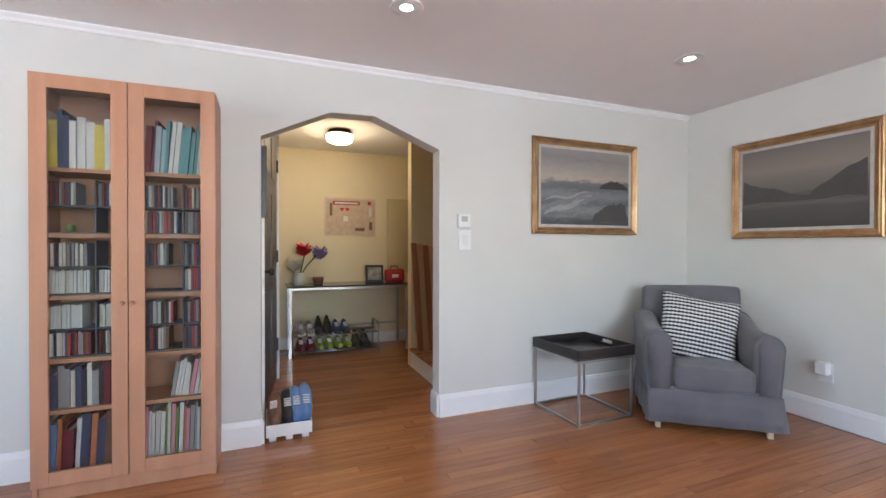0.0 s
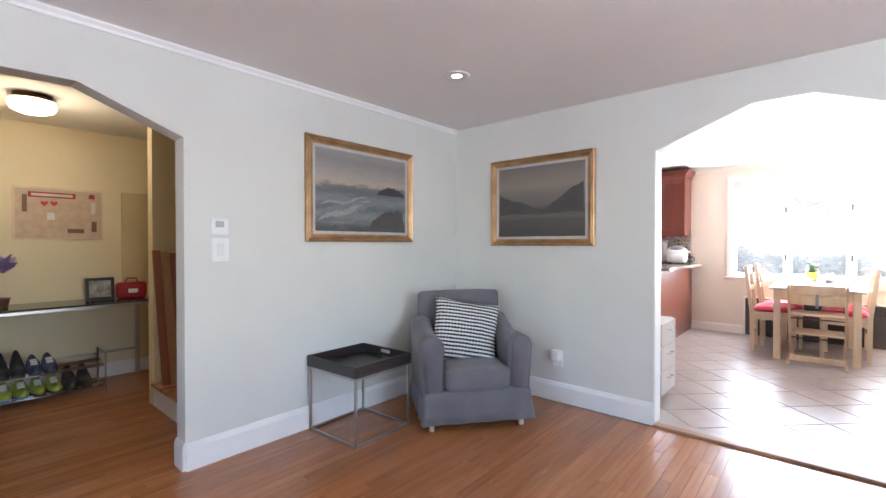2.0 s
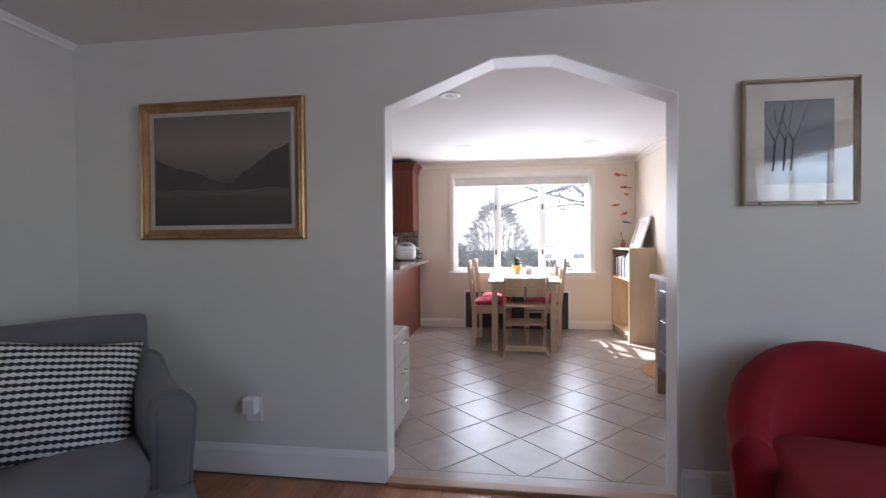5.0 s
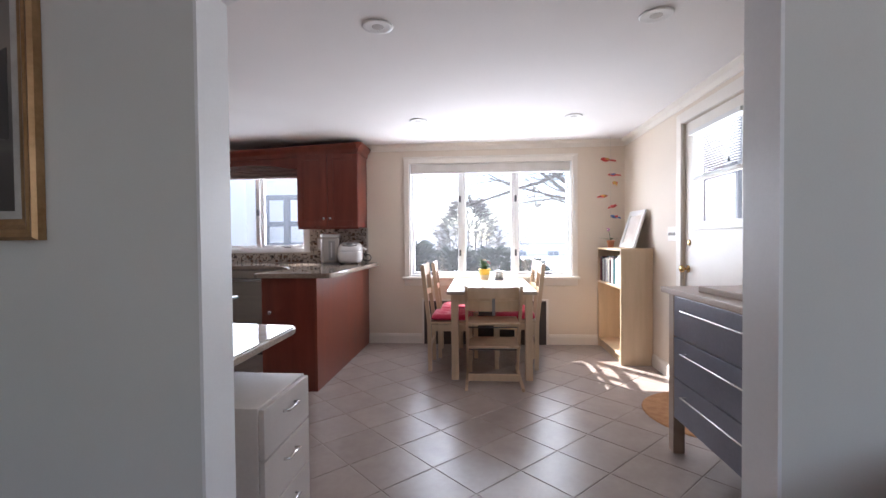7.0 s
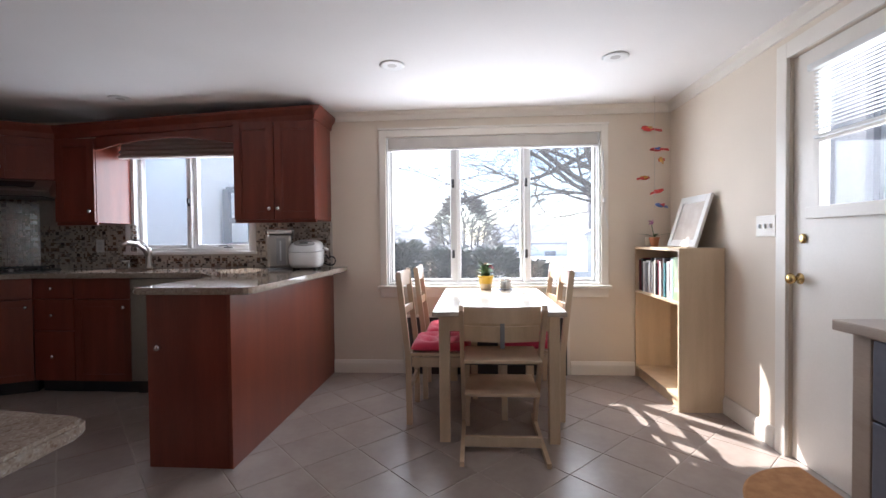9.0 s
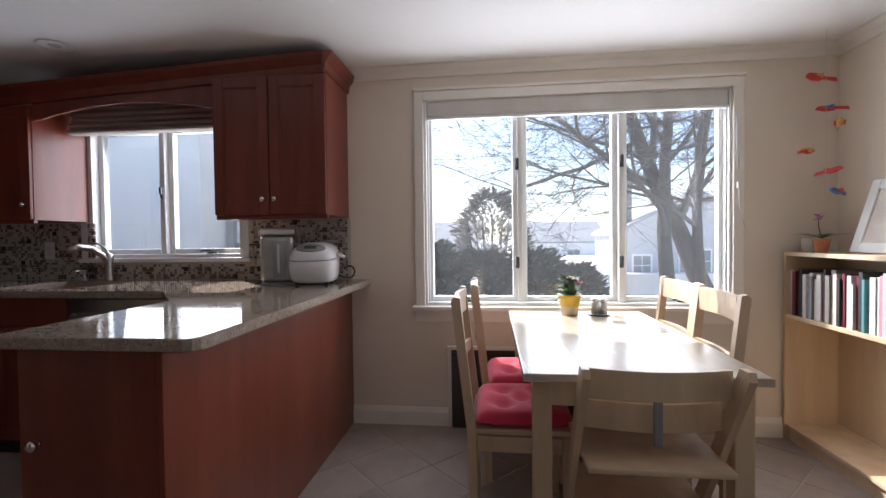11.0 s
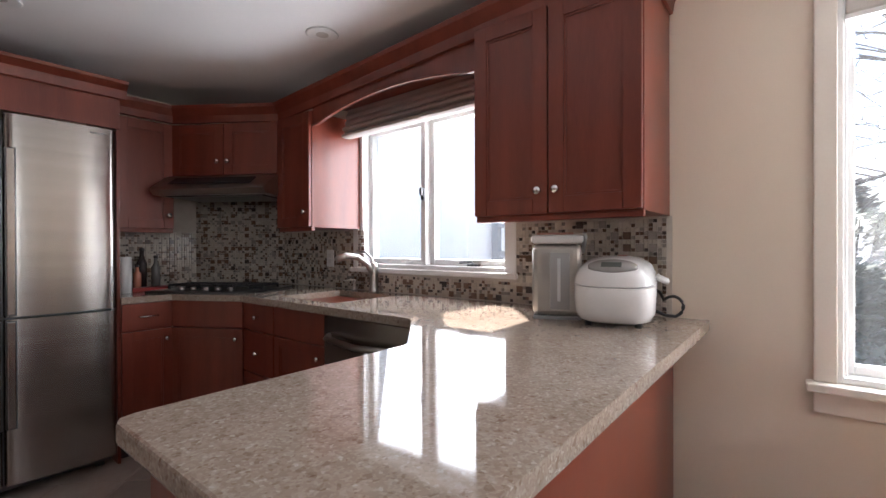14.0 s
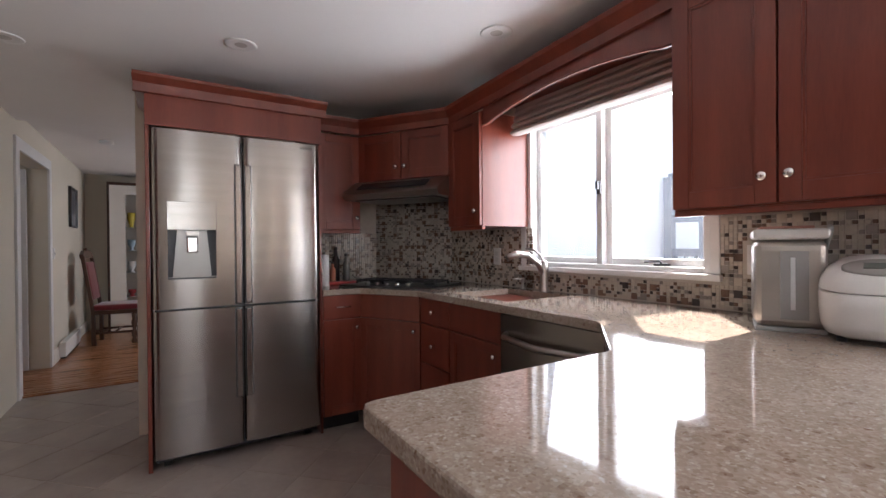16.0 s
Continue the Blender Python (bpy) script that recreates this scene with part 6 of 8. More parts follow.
daub(p1, "rock", ridge(0.05, 0.39, -0.25, 0.36, 0.13, 18, 0.03), tint("wet_rock_paint", (0.075, 0.07, 0.068)), -0.0094)
def wave(x0, z0, x1, z1, thick, n=26):
    low, high = [], []
    for i in range(n + 1):
        u = i / n
        x, z = x0 + (x1 - x0) * u, z0 + (z1 - z0) * u + 0.012 * math.sin(u * 9)
        t = thick * (math.sin(math.pi * u) ** 0.6) * rnd.uniform(0.35, 1.0)
        low.append((x, z - t * 0.5 - 0.001))
        high.append((x, z + t * 0.5 + 0.001))
    return low + high[::-1]


GREY_SEA = tint("grey_water_paint", (0.20, 0.21, 0.215))
for i, (x0, z0, x1, z1, th, c) in enumerate(((-0.385, -0.17, 0.14, -0.045, 0.11, GREY_SEA), (-0.385, -0.205, 0.05, -0.06, 0.055, FOAM), (-0.37, -0.10, 0.02, -0.035, 0.022, FOAM), (-0.10, -0.10, 0.24, -0.03, 0.03, GREY_SEA),
                                            (-0.37, -0.05, -0.08, -0.025, 0.012, GREY_SEA), (-0.30, -0.245, 0.02, -0.16, 0.02, GREY_SEA))):
    daub(p1, "wave", wave(x0, z0, x1, z1, th), c, -0.0096 - 0.0003 * i)
p2 = painting("lake_painting", pose(XB - 0.002, 2.159, 1.524, 0, 0, -90), 0.887, 0.695, LAKE, "gold-framed misty lake painting with dark mountains", GOLD, 0.052, 0.024, inner=LINER)


def slope(x0, x1, base, h0, h1, bend, n=26, jag=0.007):
    """A mountain side: its skyline runs from height h0 at x0 to h1 at x1."""
    top = []
    for i in range(n + 1):
        u = 1 - i / n
        top.append((x0 + (x1 - x0) * u, base + h0 + (h1 - h0) * u ** bend + 0.012 * math.sin(u * 11 + x0 * 9) * (0.3 + u * (1 - u)) + rnd.uniform(0, jag)))
    return [(x0, base), (x1, base)] + top


daub(p2, "mountain", slope(-0.10, 0.36, -0.10, 0.035, 0.115, 1.4), tint("mountain_far_paint", (0.115, 0.105, 0.098)), -0.0092)
daub(p2, "mountain", slope(-0.36, 0.12, -0.10, 0.165, 0.01, 0.8), tint("mountain_paint", (0.080, 0.075, 0.071)))
daub(p2, "mountain", slope(0.06, 0.36, -0.10, 0.02, 0.225, 0.75), tint("mountain_dark_paint", (0.072, 0.067, 0.063)), -0.0098)
daub(p2, "shore_light", wave(-0.35, -0.112, 0.35, -0.105, 0.008), tint("shore_paint", (0.155, 0.142, 0.13)), -0.0101)
SILVER = surface("silver_gilt", (0.38, 0.33, 0.27), (0.62, 0.56, 0.48), 8, 0.3, 0.08, 0.05, 80, metal=0.85)
p3 = painting("winter_print", pose(XB - 0.002, -0.472, 1.565, 0, 0, -90), 0.445, 0.53, WINTER, "silver-framed winter tree print behind glass", SILVER, 0.018, 0.075, True, tint("book_paper", (0.66, 0.62, 0.54)))
bm = bmesh.new()
for x, s in ((-0.10, 1.0), (-0.03, 1.3), (-0.06, 0.8)):
    tube(bm, [(x, -0.0098, -0.12), (x + 0.01, -0.0098, 0.0), (x + 0.035 * s, -0.0098, 0.10), (x + 0.05 * s, -0.0098, 0.16)], 0.004, 5, 0.001)
    tube(bm, [(x + 0.01, -0.0098, 0.0), (x - 0.03, -0.0098, 0.09), (x - 0.035, -0.0098, 0.14)], 0.0025, 5, 0.001)
part("tree", bm, tint("tree_paint", (0.04, 0.04, 0.045)), p3)

# thermostat, dimmer, plug
ts = thing("thermostat", pose(1.935, YA - 0.001, 1.285), "small white wall thermostat", "thermostat")
pbox("body", ts, WHITE, -0.045, 0.045, -0.028, 0, -0.045, 0.045, bevel=0.006)
pbox("display", ts, plain("lcd_grey", (0.45, 0.48, 0.46), 0.2), -0.025, 0.02, -0.0295, -0.028, -0.005, 0.03, bevel=0.0005)
dm = thing("light_switch", pose(1.945, YA - 0.001, 1.158), "white double rocker light switch", "switch")
pbox("plate", dm, WHITE, -0.045, 0.045, -0.008, 0, -0.065, 0.065, bevel=0.003)
pbox("rocker", dm, plain("switch_cream", (0.72, 0.72, 0.70), 0.3), -0.018, 0.018, -0.014, -0.008, -0.035, 0.035, bevel=0.003)
pl = thing("plug_adapter", pose(XB - 0.001, 2.0, 0.325, 0, 0, -90), "white plug-in adapter in a wall outlet", "adapter")
pbox("cover_plate", pl, WHITE, -0.04, 0.04, -0.006, 0, -0.06, 0.06, bevel=0.002)
pbox("adapter", pl, WHITE, -0.035, 0.03, -0.06, -0.006, -0.01, 0.07, bevel=0.010, seg=3)
vt = thing("floor_register", pose(XB - 0.02, -0.24, 0.02, 0, 0, -90), "white baseboard heating register", "vent")
pbox("frame", vt, TRIM, -0.14, 0.14, -0.012, 0, 0, 0.13, bevel=0.003)
for k in range(6):
    pbox("slat", vt, TRIM, -0.12, 0.12, -0.018, -0.012, 0.02 + 0.017 * k, 0.028 + 0.017 * k, bevel=0.001)


def soft(bm, x0, x1, y0, y1, z0, z1, r, seg=5, bulge=0.0, cuts=0):
    """A padded block: well-rounded edges, its faces swelling by bulge."""
    vs = box(bm, x0, x1, y0, y1, z0, z1, r, seg)
    if bulge:
        es = list({e for v in vs for e in v.link_edges})
        bmesh.ops.subdivide_edges(bm, edges=es, cuts=3, use_grid_fill=True)
        cx, cy, cz = (x0 + x1) / 2, (y0 + y1) / 2, (z0 + z1) / 2
        for v in bm.verts:
            p = v.co
            if x0 - 1e-4 <= p.x <= x1 + 1e-4 and y0 - 1e-4 <= p.y <= y1 + 1e-4 and z0 - 1e-4 <= p.z <= z1 + 1e-4:
                u, w, q = (p.x - cx) / (x1 - x0) * 2, (p.y - cy) / (y1 - y0) * 2, (p.z - cz) / (z1 - z0) * 2
                v.co.z += bulge * q * (1 - u * u) * (1 - w * w)
                v.co.x += bulge * 0.5 * u * (1 - w * w) * (1 - q * q)
                v.co.y += bulge * 0.5 * w * (1 - u * u) * (1 - q * q)


def wobble(bm, amount, scale, seed):
    for v in bm.verts:
        p = v.co * scale + Vector((seed, seed * 2.1, 0))
        v.co += Vector((noise.noise(p), noise.noise(p + Vector((9, 0, 0))), noise.noise(p + Vector((0, 9, 0))))) * amount


ac = thing("armchair", pose(3.185, 2.145, 0, 0, 0, -38) @ Matrix.Diagonal((0.905, 0.87, 0.985, 1)), "grey cotton slipcovered armchair with rolled arms", "armchair")
# local: front at y = 0, back at y = 0.75, width along x
bm = bmesh.new()
soft(bm, -0.355, 0.355, 0.015, 0.70, 0.14, 0.262, 0.03)
part("seat_base", bm, GREY_CLOTH, ac, "", True)
bm = bmesh.new()
soft(bm, -0.24, 0.24, -0.015, 0.56, 0.255, 0.395, 0.045, 5, 0.018)
wobble(bm, 0.008, 5, 1)
part("seat_cushion", bm, GREY_CLOTH, ac, "", True)
bm = bmesh.new()
soft(bm, -0.345, 0.345, -0.07, 0.07, 0.24, 0.850, 0.036, 4, 0.012)
bmesh.ops.transform(bm, matrix=pose(0, 0.60, 0) @ pose(0, 0, 0.28, -10) @ pose(0, 0, -0.28), verts=bm.verts)
wobble(bm, 0.006, 4, 2)
part("backrest", bm, GREY_CLOTH, ac, "", True)
for sx in (-1, 1):
    bm = bmesh.new()
    xc = sx * 0.315
    prof = [(xc - sx * 0.075, 0.14)] + [(xc + sx * 0.012 - sx * 0.088 * math.cos(t), 0.535 + 0.082 * math.sin(t)) for t in [math.pi * k / 10 - 0.35 for k in range(13)]] + [(xc + sx * 0.072, 0.14)]
    prism(bm, prof, "y", 0.02, 0.66)
    es = [e for e in bm.edges if abs(e.verts[0].co.y - e.verts[1].co.y) < 1e-5]
    bmesh.ops.bevel(bm, geom=es, offset=0.022, segments=3, affect="EDGES")
    bmesh.ops.subdivide_edges(bm, edges=[e for e in bm.edges if abs(e.verts[0].co.y - e.verts[1].co.y) > 0.3], cuts=6)
    for v in bm.verts:
        if v.co.z > 0.42:
            v.co.z += 0.085 * max(0.0, (v.co.y - 0.32) / 0.34) ** 1.5 - 0.01
    wobble(bm, 0.006, 6, 3 + sx)
    part("arm", bm, GREY_CLOTH, ac, "", True)
# skirt with corner pleats
bm = bmesh.new()
ringp = []
N = 160
per = [(-0.395, 0.005), (0.395, 0.005), (0.395, 0.69), (-0.395, 0.69)]
for i in range(N):
    s = i / N * 4
    k = int(s)
    f = s - k
    a, b = Vector((*per[k], 0)), Vector((*per[(k + 1) % 4], 0))
    p = a.lerp(b, f)
    nrm = Vector(((b - a).y, -(b - a).x, 0)).normalized()
    pleat = 0.012 * math.exp(-((min(f, 1 - f)) / 0.03) ** 2) + 0.004 * math.sin(f * 23 + k)
    ringp.append((p, nrm, pleat))
rows = []
for z, spread in ((0.25, 0.0), (0.18, 0.3), (0.11, 0.65), (0.050, 0.9)):
    rows.append([bm.verts.new(p * (1 - 0.015 * (1 - spread)) + nrm * (pleat * spread * 1.6 + 0.012 * spread) + Vector((0, 0, z))) for p, nrm, pleat in ringp])
for a, b in zip(rows, rows[1:]):
    for i in range(N):
        bm.faces.new((a[i], b[i], b[(i + 1) % N], a[(i + 1) % N]))
bmesh.ops.recalc_face_normals(bm, faces=bm.faces)
bmesh.ops.solidify(bm, geom=bm.faces[:], thickness=0.004)
bmesh.ops.recalc_face_normals(bm, faces=bm.faces)
part("skirt", bm, GREY_CLOTH, ac, "", True)
for x in (-0.33, 0.33):
    for y in (0.035, 0.63):
        pbox("leg", ac, PINE, x - 0.016, x + 0.016, y - 0.008, y + 0.024, 0.0, 0.15, bevel=0.004, label="short pale wooden leg")

# striped cushion: woven stripes as a material of bands
STRIPE = bpy.data.materials.new("striped_weave")
STRIPE.use_nodes = True
n = STRIPE.node_tree.nodes
b = n["Principled BSDF"]
b.inputs["Roughness"].default_value = 0.9
co, wv, dots, mul, ramp = n.new("ShaderNodeTexCoord"), n.new("ShaderNodeTexWave"), n.new("ShaderNodeTexWave"), n.new("ShaderNodeMath"), n.new("ShaderNodeValToRGB")
wv.bands_direction, wv.inputs["Scale"].default_value, wv.inputs["Distortion"].default_value = "Y", 12.5, 0.8
dots.bands_direction, dots.inputs["Scale"].default_value, dots.inputs["Distortion"].default_value = "X", 14.0, 0.4
mul.operation, mul.inputs[1].default_value = "MULTIPLY_ADD", 0.5
ramp.color_ramp.elements[0].position, ramp.color_ramp.elements[0].color = 0.74, (0.025, 0.025, 0.03, 1)
ramp.color_ramp.elements[1].position, ramp.color_ramp.elements[1].color = 0.80, (0.66, 0.65, 0.63, 1)
links(STRIPE, (co.outputs["Object"], wv.inputs["Vector"]), (co.outputs["Object"], dots.inputs["Vector"]), (dots.outputs["Fac"], mul.inputs[0]), (wv.outputs["Fac"], mul.inputs[2]), (mul.outputs[0], ramp.inputs[0]), (ramp.outputs[0], b.inputs["Base Color"]))


def pillow_mesh(w, h, t):
    bm = bmesh.new()
    n = 20
    top, bot = {}, {}
    for i in range(n + 1):
        for j in range(n + 1):
            u, v = i / n * 2 - 1, j / n * 2 - 1
            k = max(0.0, (1 - abs(u) ** 2.4) * (1 - abs(v) ** 2.4)) ** 0.5
            x, y = w / 2 * u * (1 - 0.07 * (1 - v * v)), h / 2 * v * (1 - 0.07 * (1 - u * u))
            wr = 0.006 * noise.noise(Vector((x * 9, y * 9, 0))) * k
            top[i, j] = bm.verts.new((x, y, t / 2 * k + wr))
            bot[i, j] = bm.verts.new((x, y, -t / 2 * k)) if 0 < i < n and 0 < j < n else top[i, j]
    for i in range(n):
        for j in range(n):
            bm.faces.new((top[i, j], top[i + 1, j], top[i + 1, j + 1], top[i, j + 1]))
            bm.faces.new((bot[i, j], bot[i, j + 1], bot[i + 1, j + 1], bot[i + 1, j]))
    return bm


single("throw_pillow", pillow_mesh(0.48, 0.45, 0.15), pose(3.185, 2.145, 0, 0, 0, -38) @ pose(-0.005, 0.335, 0.570, 68, 0, 0) @ pose(0, 0, 0, 0, 0, -10), STRIPE, "black and white striped throw pillow on the armchair", "pillow", smooth=True)

# tray table
tt = thing("tray_table", pose(2.712, 2.752, 0, 0, 0, 2.5), "black wooden tray on a square chromed wire frame", "side table")
BLKW = surface("black_stained_wood", (0.018, 0.015, 0.015), (0.035, 0.028, 0.026), 3, 0.35, 0.08, 0.04, 60, stretch=(0.8, 6, 6))
fw = 0.22
pts = [(-fw, -fw), (fw, -fw), (fw, fw), (-fw, fw)]
for z, nm in ((0.008, "lower_rail"), (0.402, "upper_rail")):
    for (xa, ya), (xb, yb) in zip(pts, pts[1:] + pts[:1]):
        pbox(nm, tt, STEEL, min(xa, xb) - 0.007, max(xa, xb) + 0.007, min(ya, yb) - 0.007, max(ya, yb) + 0.007, z - 0.008, z + 0.008, bevel=0.002)
for x, y in pts:
    pbox("leg", tt, STEEL, x - 0.007, x + 0.007, y - 0.007, y + 0.007, 0.0161, 0.3939, bevel=0.002)
tr = pbox("tray_base", tt, BLKW, -0.235, 0.235, -0.235, 0.235, 0.411, 0.421)
for r in ((-0.235, 0.235, -0.235, -0.222, 0.4211, 0.478), (-0.235, 0.235, 0.222, 0.235, 0.4211, 0.478), (-0.235, -0.222, -0.2215, 0.2215, 0.4211, 0.478)):
    pbox("tray_rim", tt, BLKW, *r)
bm = boxes((0.222, 0.235, -0.2215, 0.2215, 0.4211, 0.440), (0.222, 0.235, -0.2215, -0.05, 0.440, 0.465), (0.222, 0.235, 0.05, 0.2215, 0.440, 0.465), (0.222, 0.235, -0.2215, 0.2215, 0.465, 0.478))
part("tray_rim", bm, BLKW, tt)
pbox("grip", tt, CHROME, 0.221, 0.236, -0.048, 0.048, 0.441, 0.446, bevel=0.001)

# red tub chair
rt = thing("tub_chair", pose(3.18, -0.315, 0, 0, 0, -105), "red cotton tub chair with one curved back and arms", "armchair")
bm = bmesh.new()
NA = 40
outer, inner_ = [], []
for i in range(NA + 1):
    t = -0.15 + (math.pi + 0.30) * i / NA
    ex, ey = math.cos(t), math.sin(t)
    back = max(0.0, math.sin(t)) ** 0.75
    top = 0.49 + 0.27 * back
    outer.append((0.40 * ex, 0.33 + 0.42 * ey, top))
    inner_.append((0.27 * ex, 0.31 + 0.29 * ey, top))
lv = []
for (ox, oy, tz), (ix, iy, _) in zip(outer, inner_):
    ring = [(ox * 0.92, oy * 0.97 + 0.01, 0.12), (ox * 0.97, oy, 0.35), (ox, oy, tz - 0.07)]
    for k in range(1, 6):
        a = math.pi * k / 6
        mx, my = (ox + ix) / 2, (oy + iy) / 2
        ring.append((mx + (ox - mx) * math.cos(a), my + (oy - my) * math.cos(a), tz - 0.07 + 0.07 * math.sin(a)))
    ring += [(ix, iy, tz - 0.07), (ix, iy, 0.30), (ix * 0.9, iy, 0.12)]
    lv.append([bm.verts.new(p) for p in ring])
for a, b in zip(lv, lv[1:]):
    for i in range(len(a) - 1):
        bm.faces.new((a[i], a[i + 1], b[i + 1], b[i]))
bm.faces.new(lv[0])
bm.faces.new(lv[-1][::-1])
bmesh.ops.recalc_face_normals(bm, faces=bm.faces)
wobble(bm, 0.006, 5, 8)
part("shell", bm, RED_CLOTH, rt, "", True)
bm = bmesh.new()
soft(bm, -0.27, 0.27, -0.03, 0.56, 0.24, 0.43, 0.05, 5, 0.02)
part("seat_cushion", bm, RED_CLOTH, rt, "", True)
bm = bmesh.new()
soft(bm, -0.28, 0.28, 0.0, 0.55, 0.08, 0.24, 0.02)
part("seat_base", bm, RED_CLOTH, rt, "", True)
for x, y in ((-0.25, 0.03), (0.25, 0.03), (-0.22, 0.55), (0.22, 0.55)):
    pbox("leg", rt, BLACK, x - 0.02, x + 0.02, y - 0.02, y + 0.02, 0, 0.12)

# tall glazed bookcase
BC = surface("bookcase_beech", (0.42, 0.205, 0.115), (0.54, 0.285, 0.17), 2.0, 0.42, 0.06, 0.03, 60, stretch=(6, 6, 0.6))
gc = thing("glazed_bookcase", pose(-0.222, 2.72, 0), "tall beech bookcase with two glass doors, full of books", "bookcase")
gw, gd, gh = 0.712, 0.272, 1.862
for nm, r in (("side", (0, 0.018, 0.021, gd, 0, gh)), ("side", (gw - 0.018, gw, 0.021, gd, 0, gh)), ("divider", (gw / 2 - 0.009, gw / 2 + 0.009, 0.03, gd - 0.006, 0.07, gh - 0.019)),
              ("top", (0.0182, gw - 0.0182, 0.021, gd, gh - 0.018, gh)), ("plinth", (0.0182, gw - 0.0182, 0.03, 0.045, 0, 0.069))):
    pbox(nm, gc, BC, *r, bevel=0.002)
pbox("back_panel", gc, BC, 0.0182, gw - 0.0182, gd - 0.005, gd, 0.07, gh - 0.0185, bevel=0)
SHZ = [0.07, 0.375, 0.60, 0.88, 1.155, 1.445]
for z in SHZ:
    for x0, x1 in ((0.0184, gw / 2 - 0.0092), (gw / 2 + 0.0092, gw - 0.0184)):
        pbox("shelf", gc, BC, x0, x1, 0.03, gd - 0.0055, z, z + 0.018, bevel=0.001)
for i in range(2):
    x0 = i * gw / 2 + 0.002
    x1 = (i + 1) * gw / 2 - 0.002
    st = 0.062
    bm = boxes((x0, x0 + st, 0, 0.019, 0.072, gh), (x1 - st, x1, 0, 0.019, 0.072, gh), (x0 + st, x1 - st, 0, 0.019, 0.072, 0.072 + st), (x0 + st, x1 - st, 0, 0.019, gh - st, gh), bevel=0.002)
    dob = part("door", bm, BC, gc)
    g = pbox("glass", dob, GLASS_DIM, x0 + st - 0.004, x1 - st + 0.004, 0.008, 0.012, 0.072 + st - 0.004, gh - st + 0.004, bevel=0)
    plathe("knob", dob, BC, [(0.006, 0), (0.006, 0.01), (0.011, 0.016), (0.004, 0.022)], sides=12).matrix_local = pose(gw / 2 + (0.02 if i else -0.02), 0, 0.86, 90)
rnd = random.Random(21)
BCX, BCY = -0.222, 2.72
BIGS = ["black", "navy", "red", "white", "cream", "maroon", "orange", "grey", "brown", "blue", "white"]


def fill(col, z, *args, **kw):
    x0 = BCX + (0.024 if col == 0 else gw / 2 + 0.014)
    shelf_row(pose(x0, BCY + 0.045, z + 0.0185), gw / 2 - 0.045, *args, group="books in the glazed bookcase", **kw)


fill(0, SHZ[0], 0.20, 0.275, 0.19, BIGS, rnd, 0.014, 0.034, lean=3)
fill(1, SHZ[0], 0.22, 0.285, 0.19, ["white", "cream", "white", "orange", "pink", "grey", "green", "cream"], rnd, 0.008, 0.02, lean=2)
fill(0, SHZ[1], 0.15, 0.20, 0.16, ["black", "navy", "red", "maroon", "cream", "grey", "maroon"], rnd, 0.014, 0.03)
fill(1, SHZ[1], 0.14, 0.19, 0.16, ["white", "cream", "pink", "grey", "maroon", "white"], rnd, 0.012, 0.022, lean=9, start=0.14)
DISC = ["black", "grey", "navy", "cream", "grey", "brown", "maroon", "black", "white", "red"]
RACK = plain("grey_rack", (0.10, 0.105, 0.12), 0.5)
for col in (0, 1):
    for si in (2, 3, 4):
        x0 = BCX + (0.022 if col == 0 else gw / 2 + 0.011)
        z = SHZ[si] + 0.0185
        rk = thing("disc_rack", pose(x0, BCY + 0.045, z), "grey two-tier disc rack standing on a bookcase shelf", "rack", "disc racks in the bookcase")
        ww = gw / 2 - 0.038
        for nm, r in (("base", (0, ww, 0, 0.16, 0, 0.006)), ("tier", (0, ww, 0, 0.16, 0.122, 0.128)), ("upright", (ww * 0.62, ww * 0.62 + 0.006, 0, 0.16, 0.0062, 0.1218)), ("upright", (ww * 0.62, ww * 0.62 + 0.006, 0, 0.16, 0.1282, 0.245))):
            pbox(nm, rk, RACK, *r, bevel=0.001)
        for t in (0, 1):
            for a, b in ((0.004, ww * 0.6), (ww * 0.65, ww - 0.004)):
                if si == 4 and col == 0 and t == 0:
                    continue
                if rnd.random() < 0.86:
                    cols = ["white", "cream", "white"] if (si == 2 and col == 0 and t == 1) or (si == 3 and col == 0 and t == 0) else DISC
                    shelf_row(pose(x0 + a, BCY + 0.055, z + 0.0065 + t * 0.122), (b - a) * rnd.uniform(0.7, 1.0), 0.098, 0.108, 0.12, cols, rnd, 0.007, 0.012, kind="disc_case", group="disc cases in the bookcase")
fill(0, SHZ[5], 0.20, 0.285, 0.18, ["yellow", "green", "yellow", "white", "yellow", "navy", "white"], random.Random(21), 0.016, 0.036)
fill(1, SHZ[5], 0.19, 0.265, 0.18, ["white", "cream", "red", "teal", "sky", "white", "maroon"], rnd, 0.012, 0.03, lean=5)
tg = bmesh.new()
lathe(tg, [(0.012, 0), (0.018, 0.01), (0.014, 0.03), (0.006, 0.035)], sides=12)
single("small_toy", tg, pose(-0.10, 2.80, SHZ[4] + 0.025), tint("cover_green", COLS["green"]), "small green toy on a bookcase shelf", "toy", smooth=True)

# ---- hall ----
cs = thing("console_table", pose(1.54, 5.03, 0), "grey metal console table with a dark glass top", "console table")
for x in (-0.62, 0.585):
    for y in (-0.14, 0.26):
        pbox("leg", cs, STEEL, x, x + 0.03, y, y + 0.03, 0, 0.695, bevel=0.002)
for r in ((-0.60, 0.60, -0.14, -0.115, 0.67, 0.695), (-0.60, 0.60, 0.265, 0.29, 0.67, 0.695), (-0.60, 0.60, 0.265, 0.285, 0.22, 0.24)):
    pbox("rail", cs, STEEL, *r, bevel=0.002)
